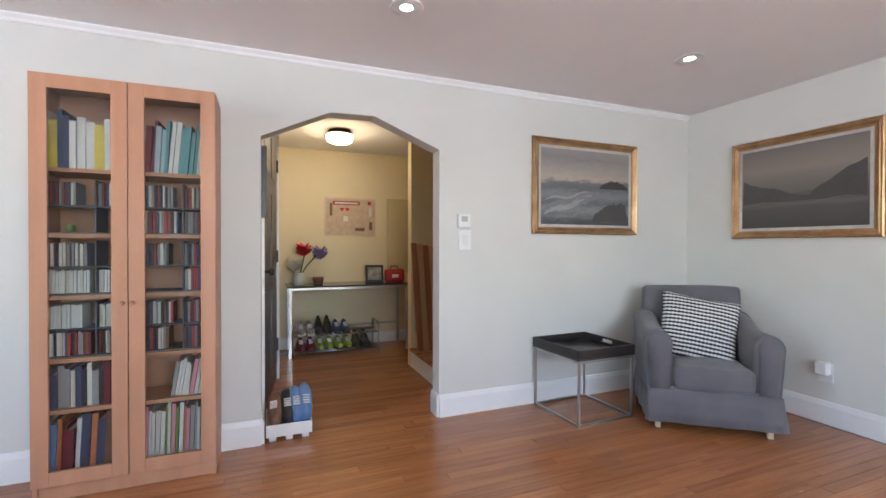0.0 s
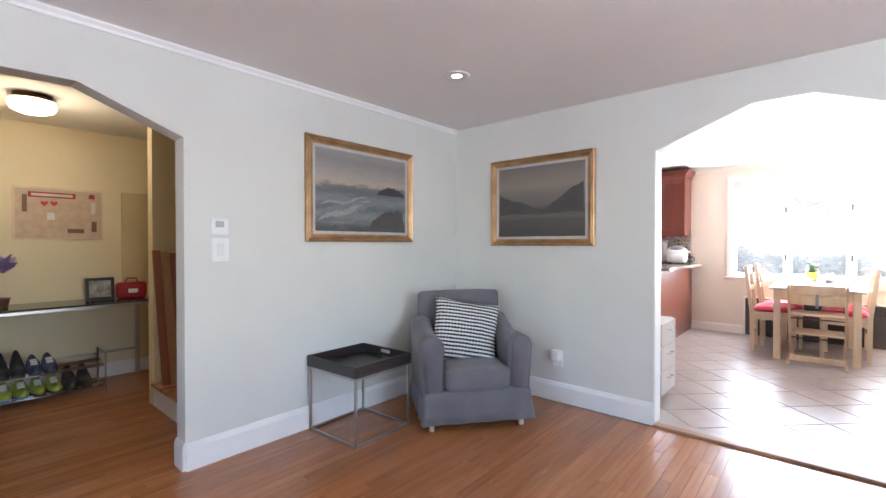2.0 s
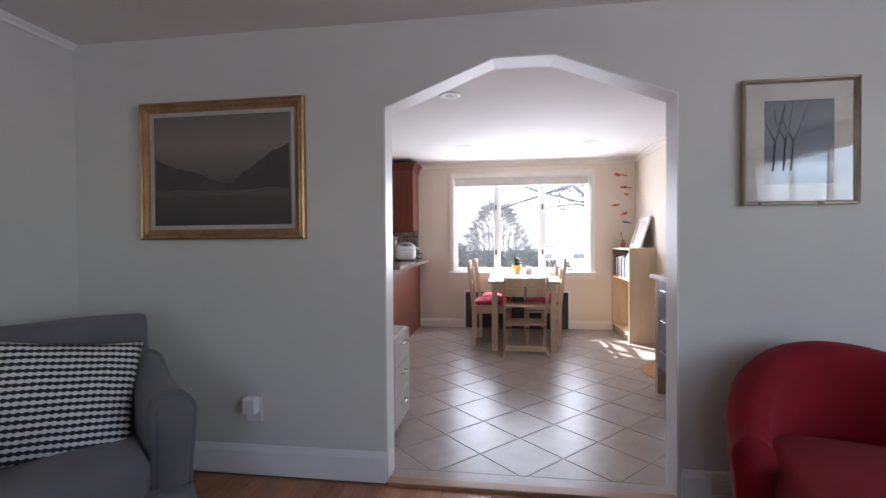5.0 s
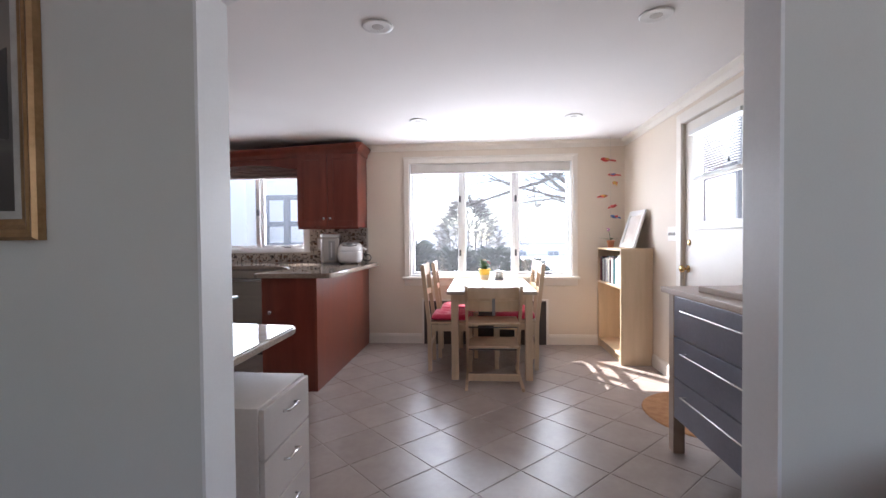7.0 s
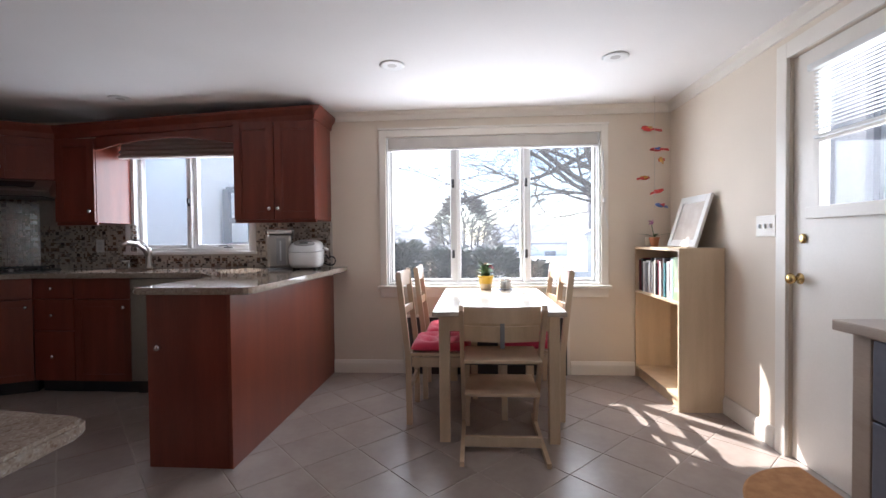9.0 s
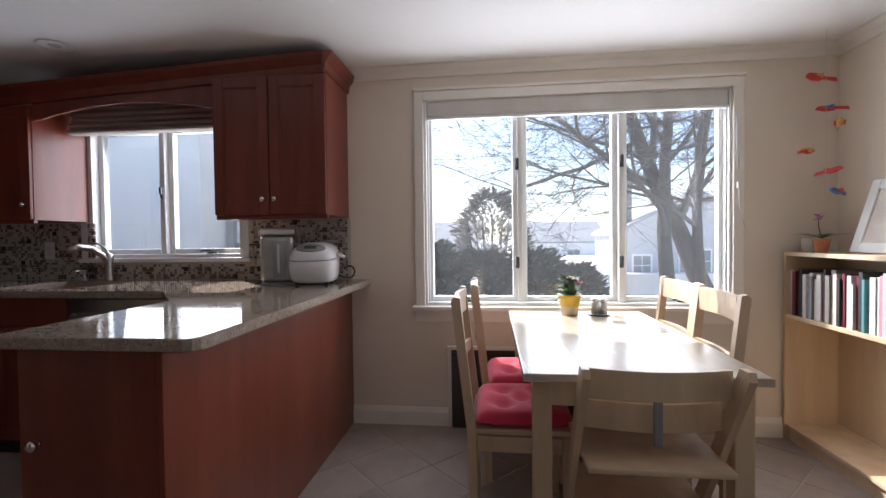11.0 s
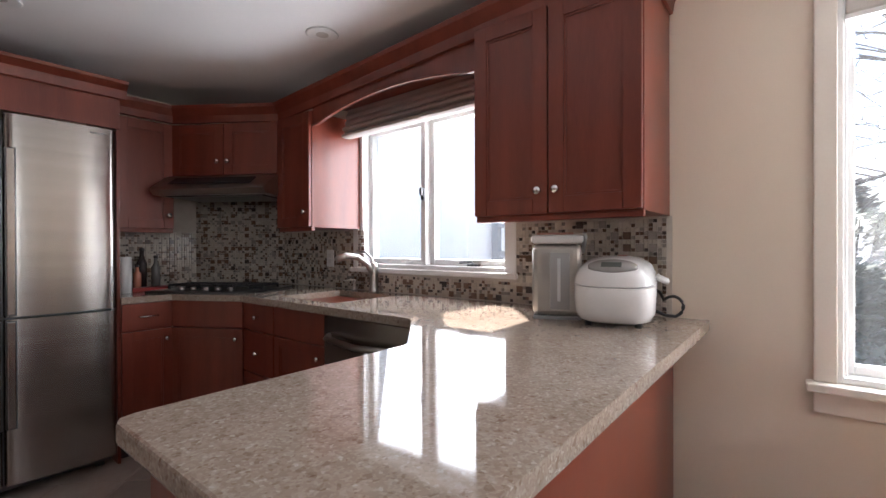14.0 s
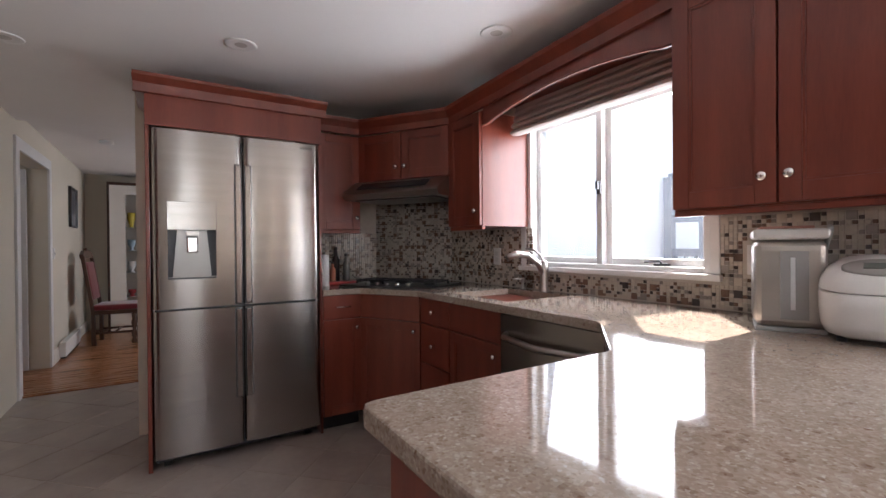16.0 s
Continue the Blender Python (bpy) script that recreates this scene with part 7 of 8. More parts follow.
pbox("glass_top", cs, plain("smoked_glass", (0.05, 0.055, 0.055), 0.08), -0.64, 0.64, -0.15, 0.30, 0.697, 0.712, bevel=0.003)
sk2 = thing("shoe_rack", pose(1.385, 4.97, 0), "low grey wire shoe rack with two tiers", "shoe rack")
for x in (-0.42, 0.42):
    ptube("end_frame", sk2, STEEL, [(x, -0.12, 0.0), (x, -0.12, 0.32), (x, 0.14, 0.32), (x, 0.14, 0.0)], 0.008, 8)
for z in (0.075, 0.235):
    for y in (-0.10, -0.04, 0.02, 0.08):
        ptube("bar", sk2, STEEL, [(-0.42, y, z - 0.02 * (y < 0)), (0.42, y, z - 0.02 * (y < 0))], 0.006, 6)


def shoe(m, upper_c, sole_c, high=0.0):
    s = thing("shoe", m, "worn " + upper_c + " shoe on the hall shoe rack" if not high else "dark ankle boot on the hall shoe rack", "shoe", "shoes on the shoe rack")
    bm = bmesh.new()
    rows = []
    for i in range(13):
        t = i / 12
        w = 0.036 * (0.75 + 0.5 * math.sin(math.pi * min(1, t * 0.95 + 0.05)) ** 0.7) * (1 - 0.55 * max(0, t - 0.8) / 0.2) * (0.85 + 0.15 * min(1, t * 5))
        top = 0.055 + 0.045 * max(0, 1 - t / 0.5) + high * max(0, 1 - t / 0.4)
        if t > 0.85:
            top *= 1 - 0.45 * (t - 0.85) / 0.15
        y = 0.26 * t
        rows.append([bm.verts.new((w * math.cos(a) * (1 if a < 2.9 else 1), y, 0.018 + (top - 0.018) * max(0, math.sin(a)) ** 0.7)) for a in [math.pi * k / 8 for k in range(9)]])
    for a, b in zip(rows, rows[1:]):
        for k in range(8):
            bm.faces.new((a[k], b[k], b[k + 1], a[k + 1]))
    bm.faces.new(rows[0])
    bm.faces.new(rows[-1][::-1])
    bmesh.ops.recalc_face_normals(bm, faces=bm.faces)
    part("upper", bm, tint("shoe_" + upper_c, {**COLS, "lime": (0.35, 0.45, 0.06)}[upper_c]), s, "", True)
    bm = bmesh.new()
    prism(bm, [(-0.034, 0.0), (0.034, 0.0), (0.044, 0.15), (0.03, 0.25), (-0.03, 0.25), (-0.044, 0.15)], "z", 0, 0.02)
    part("sole", bm, tint("shoe_" + sole_c, COLS[sole_c]), s)
    if not high:
        bm = bmesh.new()
        for k in range(4):
            box(bm, -0.02, 0.02, 0.09 + 0.02 * k, 0.096 + 0.02 * k, 0.075 - 0.006 * k, 0.083 - 0.006 * k)
        part("laces", bm, tint("shoe_white", COLS["white"]), s)
    return s


for i, (u, so, hi) in enumerate((("grey", "white", 0), ("grey", "white", 0), ("black", "black", 0.05), ("black", "black", 0.05), ("navy", "black", 0), ("navy", "black", 0))):
    shoe(pose(1.04 + 0.088 * i, 5.10, 0.24, -4, 0, 180), u, so, hi)
for i, (u, so, hi) in enumerate((("maroon", "black", 0), ("maroon", "black", 0), ("lime", "blue", 0), ("lime", "blue", 0), ("lime", "black", 0), ("lime", "black", 0), ("black", "black", 0.05), ("black", "black", 0.05))):
    shoe(pose(1.04 + 0.093 * i, 5.10, 0.082, -4, 0, 180), u, so, hi)
vs = thing("flower_vase", pose(1.03, 5.10, 0.713) @ Matrix.Scale(1.15, 4), "glass vase of red and violet paper flowers", "vase")
plathe("vase", vs, plain("vase_glass", (0.50, 0.50, 0.46), 0.1), [(0.05, 0), (0.055, 0.05), (0.04, 0.09), (0.045, 0.11), (0.04, 0.11)])
ptube("stem", vs, LEAF, [(0, 0, 0.05), (0.03, 0, 0.18), (0.05, -0.02, 0.30)], 0.006)
ptube("stem", vs, LEAF, [(0, 0, 0.05), (0.06, 0, 0.16), (0.16, -0.02, 0.28)], 0.006)
for x, z, nm, c in ((0.04, 0.33, "paper_red", (0.60, 0.03, 0.04)), (0.18, 0.30, "paper_violet", (0.36, 0.26, 0.55)), (-0.04, 0.19, "paper_white", (0.6, 0.58, 0.5))):
    bm = bmesh.new()
    for k in range(16):
        leaf(bm, pose(x, -0.02, z - 0.05 - 0.012 * (k % 3), 35 + 15 * (k % 4), 0, k * 137.5), 0.115, 0.10)
    part("flower", bm, tint(nm, c), vs)
pt = bmesh.new()
lathe(pt, [(0.045, 0), (0.06, 0.07), (0.062, 0.075), (0.05, 0.07)], sides=20)
single("small_bowl", pt, pose(1.22, 5.08, 0.713), tint("cover_brown", COLS["brown"]), "small brown clay bowl on the console", "bowl", smooth=True)
hf = thing("photo_frame", pose(1.83, 5.12, 0.714), "dark-framed photo standing on the console", "picture frame")
bm = boxes((-0.10, -0.075, 0, 0.015, 0, 0.19), (0.075, 0.10, 0, 0.015, 0, 0.19), (-0.075, 0.075, 0, 0.015, 0, 0.025), (-0.075, 0.075, 0, 0.015, 0.165, 0.19), bevel=0.002)
part("frame", bm, BLKW, hf)
pbox("photo", hf, surface("photo_print", (0.10, 0.11, 0.09), (0.50, 0.47, 0.42), 18, 0.4), -0.075, 0.075, 0.004, 0.008, 0.025, 0.165, bevel=0)
hf.matrix_world = pose(1.83, 5.12, 0.714) @ pose(0, 0, 0, -8)
rb2 = thing("red_bag", pose(2.05, 5.12, 0.713), "small red case with a round-topped handle", "case")
bm = bmesh.new()
soft(bm, -0.11, 0.11, -0.05, 0.05, 0, 0.14, 0.035, 4)
part("body", bm, tint("red_vinyl", (0.42, 0.02, 0.03)), rb2, "", True)
ptube("handle", rb2, tint("red_vinyl", (0.42, 0.02, 0.03)), [(-0.05, 0, 0.135), (-0.035, 0, 0.175), (0.035, 0, 0.175), (0.05, 0, 0.135)], 0.007)
pbox("label", rb2, WHITE, -0.035, 0.035, -0.053, -0.050, 0.05, 0.085, bevel=0.0005)
bb = thing("notice_board", pose(1.605, HB - 0.002, 1.44), "beige pin board with cards and red hearts", "notice board")
pbox("panel", bb, surface("pin_cloth", (0.46, 0.34, 0.24), (0.58, 0.45, 0.33), 20, 0.9, 0.05, 0.2, 300), -0.275, 0.275, -0.012, 0, -0.20, 0.20)
bm = boxes((-0.29, -0.275, -0.018, 0, -0.215, 0.215), (0.275, 0.29, -0.018, 0, -0.215, 0.215), (-0.275, 0.275, -0.018, 0, 0.20, 0.215), (-0.275, 0.275, -0.018, 0, -0.215, -0.20))
part("frame", bm, BIRCH, bb)
for x, z, w, h, c in ((-0.05, 0.155, 0.30, 0.045, "red"), (-0.05, 0.155, 0.26, 0.02, "cream"), (-0.06, -0.02, 0.05, 0.06, "white"), (0.10, -0.14, 0.11, 0.035, "brown"), (0.22, 0.06, 0.03, 0.10, "cream"), (0.225, -0.10, 0.035, 0.09, "brown"), (-0.22, 0.08, 0.03, 0.14, "brown"), (0.21, 0.16, 0.04, 0.04, "red")):
    pbox("card", bb, tint("cover_" + c, COLS[c]), x - w / 2, x + w / 2, -0.0145 - (0.001 if c == "cream" else 0), -0.0122, z - h / 2, z + h / 2, bevel=0)
for x in (-0.10, -0.04):
    bm = bmesh.new()
    prism(bm, [(x + 0.024 * math.sin(t) ** 3, 0.085 + 0.0016 * (13 * math.cos(t) - 5 * math.cos(2 * t) - 2 * math.cos(3 * t) - math.cos(4 * t))) for t in [math.tau * k / 20 for k in range(20)]], "y", -0.0145, -0.0122)
    part("heart", bm, tint("felt_red", (0.55, 0.04, 0.03)), bb)
ep = bmesh.new()
box(ep, 2.03, 2.35, HB - 0.03, HB - 0.001, 0.80, 1.66, 0.004)
single("panel_door", ep, pose(0, 0, 0), surface("ochre_panel_paint", (0.50, 0.40, 0.22), (0.56, 0.46, 0.27), 2, 0.6), "ochre painted service panel on the hall wall", "panel")
for k, (x, c) in enumerate(((2.00, 0), (2.055, 1), (2.11, 0), (2.165, 1))):
    pbm = bmesh.new()
    box(pbm, -0.026, 0.026, 0, 0.02, 0, 0.98 - 0.01 * k, 0.003)
    single("floor_board", pbm, pose(x, 4.05 - 0.005 * k, 0.1725, -7.5, -1.5, 0), surface("reddish_board", (0.24, 0.09, 0.045), (0.36, 0.15, 0.08), 2, 0.45, stretch=(6, 6, 0.6)) if c == 0 else surface("pale_board", (0.42, 0.25, 0.15), (0.54, 0.34, 0.21), 2, 0.45, stretch=(6, 6, 0.6)), "spare strip floor board leaning against the stair wall", "board", "leaning floor boards")
sh = thing("shoe_tray", pose(0.83, 3.16, 0), "white plastic shoe tray holding rolled shoes by the door", "tray")
bm = boxes((-0.11, 0.13, -0.16, 0.12, 0.045, 0.055), (-0.11, 0.13, -0.166, -0.16, 0.03, 0.10), (-0.11, 0.13, 0.12, 0.126, 0.03, 0.10), (-0.116, -0.11, -0.166, 0.126, 0.03, 0.10), (0.13, 0.136, -0.166, 0.126, 0.03, 0.10), bevel=0.002)
part("tray", bm, WHITE, sh)
for x in (-0.08, 0.01, 0.10):
    for y in (-0.13, 0.09):
        pbox("foot", sh, WHITE, x - 0.02, x + 0.02, y - 0.02, y + 0.02, 0, 0.0445, bevel=0.006)
for k, (x, c) in enumerate(((-0.06, "brown"), (0.01, "black"), (0.05, "blue"), (0.095, "blue"))):
    o = shoe(pose(0.83 + x, 3.035 + 0.008 * k, 0.060, 30 + 4 * k, 6 * (k - 1.5), 3 * k - 4), c, "grey" if c == "blue" else "black")
    o["group"], o["label"] = "shoes in the shoe tray", f"{c} shoe stood on end in the shoe tray"
hp = painting("hall_picture", pose(0.692, 3.19, 1.50, 0, 0, 90), 0.10, 0.42, tint("cover_cream", COLS["cream"]), "narrow dark-framed picture beside the front door", BLKW, 0.012)

# ---- dining room ----
WALN = surface("dark_walnut", (0.05, 0.02, 0.012), (0.10, 0.045, 0.025), 2, 0.35, 0.06, 0.04, 60, stretch=(5, 5, 0.7))
VELV = surface("dark_red_velvet", (0.12, 0.004, 0.010), (0.20, 0.010, 0.02), 6, 0.85, 0.05, 0.2, 200, sheen=0.5)
oc = thing("carved_chair", pose(5.42, 8.72, 0, 0, 0, 85), "carved dark wooden chair with dark red upholstery", "chair")
bm = bmesh.new()
soft(bm, -0.23, 0.23, -0.24, 0.22, 0.43, 0.50, 0.025, 4, 0.01)
part("seat", bm, VELV, oc, "dark red velvet seat", True)
pbox("seat_rail", oc, WALN, -0.235, 0.235, -0.24, 0.22, 0.38, 0.43, bevel=0.01)
for sx in (-1, 1):
    bm = bmesh.new()
    prism(bm, [(0.19, 0), (0.235, 0), (0.235, 0.42), (0.33, 1.10), (0.295, 1.11), (0.20, 0.44)], "x", sx * 0.21 - 0.02, sx * 0.21 + 0.02)
    part("back_post", bm, WALN, oc)
    plathe("front_leg", oc, WALN, [(0.03, 0), (0.035, 0.03), (0.02, 0.06), (0.03, 0.12), (0.018, 0.18), (0.034, 0.26), (0.022, 0.30), (0.03, 0.379)], sx * 0.20, -0.20, 0, 14)
    ptube("stretcher", oc, WALN, [(sx * 0.20, -0.19, 0.15), (sx * 0.20, 0.20, 0.15)], 0.014)
ptube("stretcher", oc, WALN, [(-0.20, 0.0, 0.15), (0.20, 0.0, 0.15)], 0.014)
bm = bmesh.new()
soft(bm, -0.18, 0.18, -0.02, 0.02, 0.0, 0.48, 0.02, 3)
b = part("back_pad", bm, VELV, oc, "dark red velvet back pad", True)
b.matrix_local = pose(0, 0.235, 0.56, -8)
bm = bmesh.new()
prism(bm, [(-0.23, 0.0), (0.23, 0.0), (0.23, 0.05), (0.12, 0.10), (0.06, 0.085), (0.0, 0.13), (-0.06, 0.085), (-0.12, 0.10), (-0.23, 0.05)], "y", -0.02, 0.02)
b = part("crest_rail", bm, WALN, oc)
b.matrix_local = pose(0, 0.315, 1.08, -8)
dc = thing("display_cabinet", pose(5.24, 9.54, 0), "white display cabinet with glass door and lit glassware", "cabinet")
for nm, r, mt in (("side", (0, 0.03, 0, 0.34, 0, 2.16), WALN), ("side", (0.87, 0.90, 0, 0.34, 0, 2.16), WALN), ("top", (0.0305, 0.8695, 0, 0.34, 2.12, 2.16), WALN), ("back_panel", (0.0305, 0.8695, 0.32, 0.34, 0, 2.119), TRIM_K), ("base", (0.0305, 0.8695, 0.002, 0.319, 0, 0.10), TRIM_K)):
    pbox(nm, dc, mt, *r, bevel=0.002)
bm = boxes((0.032, 0.22, -0.02, -0.001, 0.10, 2.115), (0.70, 0.868, -0.02, -0.001, 0.10, 2.115), (0.22, 0.70, -0.02, -0.001, 0.10, 0.22), (0.22, 0.70, -0.02, -0.001, 1.98, 2.115))
part("door_frame", bm, TRIM_K, dc)
for z in (0.48, 0.84, 1.16, 1.50):
    pbox("shelf", dc, plain("shelf_glass", (0.55, 0.58, 0.55), 0.1), 0.0305, 0.8695, 0.02, 0.319, z, z + 0.01, bevel=0)
for z, items in ((0.49, (("red", 0.10), ("grey", 0.12), ("white", 0.08))), (0.85, (("white", 0.16), ("sky", 0.18), ("white", 0.13))), (1.17, (("sky", 0.16), ("white", 0.18), ("sky", 0.15))), (1.51, (("yellow", 0.22), ("brown", 0.26)))):
    for k, (c, h) in enumerate(items):
        bm = bmesh.new()
        lathe(bm, [(0.045, 0), (0.02, 0.02), (0.05, h * 0.6), (0.05, h), (0.04, h)], sides=16)
        single("glass_vessel", bm, pose(5.24 + 0.28 + 0.14 * k, 9.68, z + 0.0005), tint("cover_" + c, COLS[c]), f"{c} vessel on a display cabinet shelf", "vessel", "vessels in the display cabinet", True)
painting("dining_picture", pose(4.952, 8.85, 1.72, 0, 0, 90), 0.46, 0.50, WINTER, "dark-framed picture on the dining room wall", BLKW, 0.03)
hb = thing("baseboard_heater", pose(4.968, 7.85, 0.0), "white baseboard heater along the dining room wall", "heater")
pbox("cover", hb, TRIM, 0, 0.06, 0, 0.95, 0.03, 0.19, bevel=0.01)
pbox("vent_gap", hb, BLACK, 0.01, 0.055, 0.02, 0.93, 0.012, 0.029, bevel=0)
for y in (0.08, 0.85):
    pbox("foot", hb, TRIM, 0.005, 0.05, y, y + 0.03, 0, 0.0115, bevel=0)
cc = bmesh.new()
box(cc, 3.7, 4.3, 6.9, 7.4, 0, 0.5, 0.05)
single("dark_chest", cc, pose(0, 0, 0), BLKW, "dark low chest in the side room", "chest")
ds2 = thing("light_switch", pose(4.951, 7.75, 1.15, 0, 0, 90), "white light switch in the dining room", "switch")
pbox("plate", ds2, WHITE, -0.037, 0.037, -0.008, 0, -0.058, 0.058, bevel=0.003)
pbox("toggle", ds2, WHITE, -0.006, 0.006, -0.018, -0.008, -0.012, 0.012, bevel=0.002)

# ---- outdoors ----
GZ = -1.0
SNOW = surface("pale_winter_ground", (0.52, 0.51, 0.49), (0.78, 0.78, 0.77), 0.4, 0.95, 0.03, 0.4, 6)
gm = bmesh.new()
bmesh.ops.create_grid(gm, x_segments=2, y_segments=2, size=400)
g = structure("ground", gm, SNOW, "pale winter lawn reaching to the horizon", "ground")
g.location.z = GZ
SIDING = surface("white_clapboard", (0.86, 0.84, 0.80), (0.91, 0.89, 0.85), 1.5, 0.6, 0.06, 0.06, 60)
ROOF = surface("grey_shingle", (0.34, 0.34, 0.34), (0.44, 0.435, 0.435), 3, 0.9, 0.05, 0.4, 14, stretch=(1, 1, 4))
# siding lightened: the haze of distance is put into its grey
GREYS = surface("hazed_house_siding", (0.48, 0.48, 0.48), (0.58, 0.58, 0.58), 2, 0.8, 0.05, 0.1, 20, stretch=(1, 1, 6))
PANE_D = plain("dark_pane", (0.26, 0.27, 0.28), 0.08)


def house(m, w, d, eave, ridge_h, wall_mat, label, windows=(), chimney=None, boards=0, gable=False):
    """A house with its front at y = 0, width along x; gable: the front wall is the gable end."""
    h = thing("house", m, label, "house")
    bm = bmesh.new()
    if gable:
        prism(bm, [(0, 0), (w, 0), (w, eave), (w / 2, ridge_h), (0, eave)], "y", 0, d)
    else:
        prism(bm, [(0, 0), (d, 0), (d, eave), (d / 2, ridge_h), (0, eave)], "x", 0, w)
    part("wall", bm, wall_mat, h)
    bm = bmesh.new()
    if gable:
        for s in (0, 1):
            a, b, c = (-0.25, eave - 0.15), (w / 2, ridge_h + 0.02), (w / 2, ridge_h + 0.20)
            pts = [a, b, c, (-0.25, eave + 0.05)]
            prism(bm, pts if not s else [(w - x, z) for x, z in pts], "y", -0.3, d + 0.3)
    else:
        for s in (0, 1):
            pts = [(-0.35, eave - 0.15), (d / 2, ridge_h + 0.02), (d / 2, ridge_h + 0.20), (-0.35, eave + 0.05)]
            prism(bm, pts if not s else [(d - y, z) for y, z in pts], "x", -0.3, w + 0.3)
    rf = part("roof", bm, ROOF, h)
    for x, z, ww, hh in windows:
        wd = pbox("window", h, TRIM, x - ww / 2 - 0.09, x + ww / 2 + 0.09, -0.05, 0.0, z - 0.09, z + hh + 0.09, bevel=0)
        for k in range(2):
            for j in range(2):
                pbox("pane", wd, PANE_D, x - ww / 2 + k * ww / 2 + 0.02, x - ww / 2 + (k + 1) * ww / 2 - 0.02, -0.06, -0.0505, z + j * hh / 2 + 0.02, z + (j + 1) * hh / 2 - 0.02, bevel=0)
    if chimney:
        pbox("chimney", rf, surface("chimney_brick", (0.26, 0.24, 0.235), (0.36, 0.34, 0.33), 8, 0.9), chimney[0], chimney[0] + 0.8, chimney[1], chimney[1] + 0.6, eave, ridge_h + 1.0, bevel=0.01)
    for i in range(boards):
        z = 0.3 + i * 0.16
        pbox("board", h, wall_mat, 0, w, -0.018, -0.001, z, z + 0.15, bevel=0.004)
    return h


# steep gable is unseen, shaped to keep sun off the sink's left pane
house(pose(10.6, 11.8, GZ, 0, 0, -90), 7.0, 9.0, 4.65, 9.55, SIDING, "white clapboard neighbouring house, close to the sink window", gable=True)
pg = thing("porch", pose(11.1, 4.15, GZ), "open grey timber porch of posts and rails behind the house", "porch")
TIMBER = surface("weathered_timber", (0.19, 0.195, 0.21), (0.27, 0.275, 0.29), 4, 0.85, 0.05, 0.2, 40, stretch=(6, 6, 0.6))
for y in (-0.30, 0.12, 0.54):
    pbox("post", pg, TIMBER, -0.05, 0.05, y - 0.05, y + 0.05, 0, 3.0, bevel=0.006)
for z in (2.05, 2.45, 2.95):
    pbox("rail", pg, TIMBER, -0.03, 0.03, -0.30, 0.54, z, z + 0.09, bevel=0.006)
for k in range(7):
    pbox("baluster", pg, TIMBER, -0.015, 0.015, -0.27 + 0.12 * k, -0.24 + 0.12 * k, 1.2, 2.049, bevel=0)
house(pose(33.0, -6.6, GZ - 1.2, 0, 0, -92), 9.0, 7.0, 3.6, 5.9, GREYS, "grey single-storey house with a chimney beyond the fence", [(1.4, 1.0, 1.0, 1.2), (4.4, 1.2, 1.7, 1.3), (6.6, 1.0, 1.2, 1.2)], (0.3, 1.0), gable=True)
house(pose(46.0, 10.5, GZ - 1.6, 0, 0, -95), 8.0, 8.0, 2.6, 5.2, SIDING, "pale house far beyond the hedge", [(2.0, 1.0, 1.0, 1.2), (5.5, 1.0, 1.4, 1.2)])
house(pose(60.0, -2.0, GZ - 1.6, 0, 0, -85), 11.0, 9.0, 3.2, 5.6, SIDING, "pale house in the distance", [(3.0, 1.0, 1.0, 1.2), (7.0, 1.0, 1.4, 1.2)])
fn = thing("fence", pose(17.5, 0, GZ), "white vinyl board fence across the yard", "fence")
for k in range(9):
    y = -13.0 + 1.9 * k
    pbox("post", fn, WHITE, -0.06, 0.06, y - 0.06, y + 0.06, 0, 1.25, bevel=0.01)
    if k < 8:
        pbox("panel", fn, WHITE, -0.02, 0.02, y + 0.065, y + 1.835, 0.08, 1.08, bevel=0.005)
        pbox("rail", fn, WHITE, -0.035, 0.035, y + 0.062, y + 1.838, 1.081, 1.16, bevel=0.005)
BARK = surface("grey_bark", (0.075, 0.067, 0.063), (0.14, 0.125, 0.115), 9, 0.95, 0.03, 0.9, 30, stretch=(4, 4, 0.6))


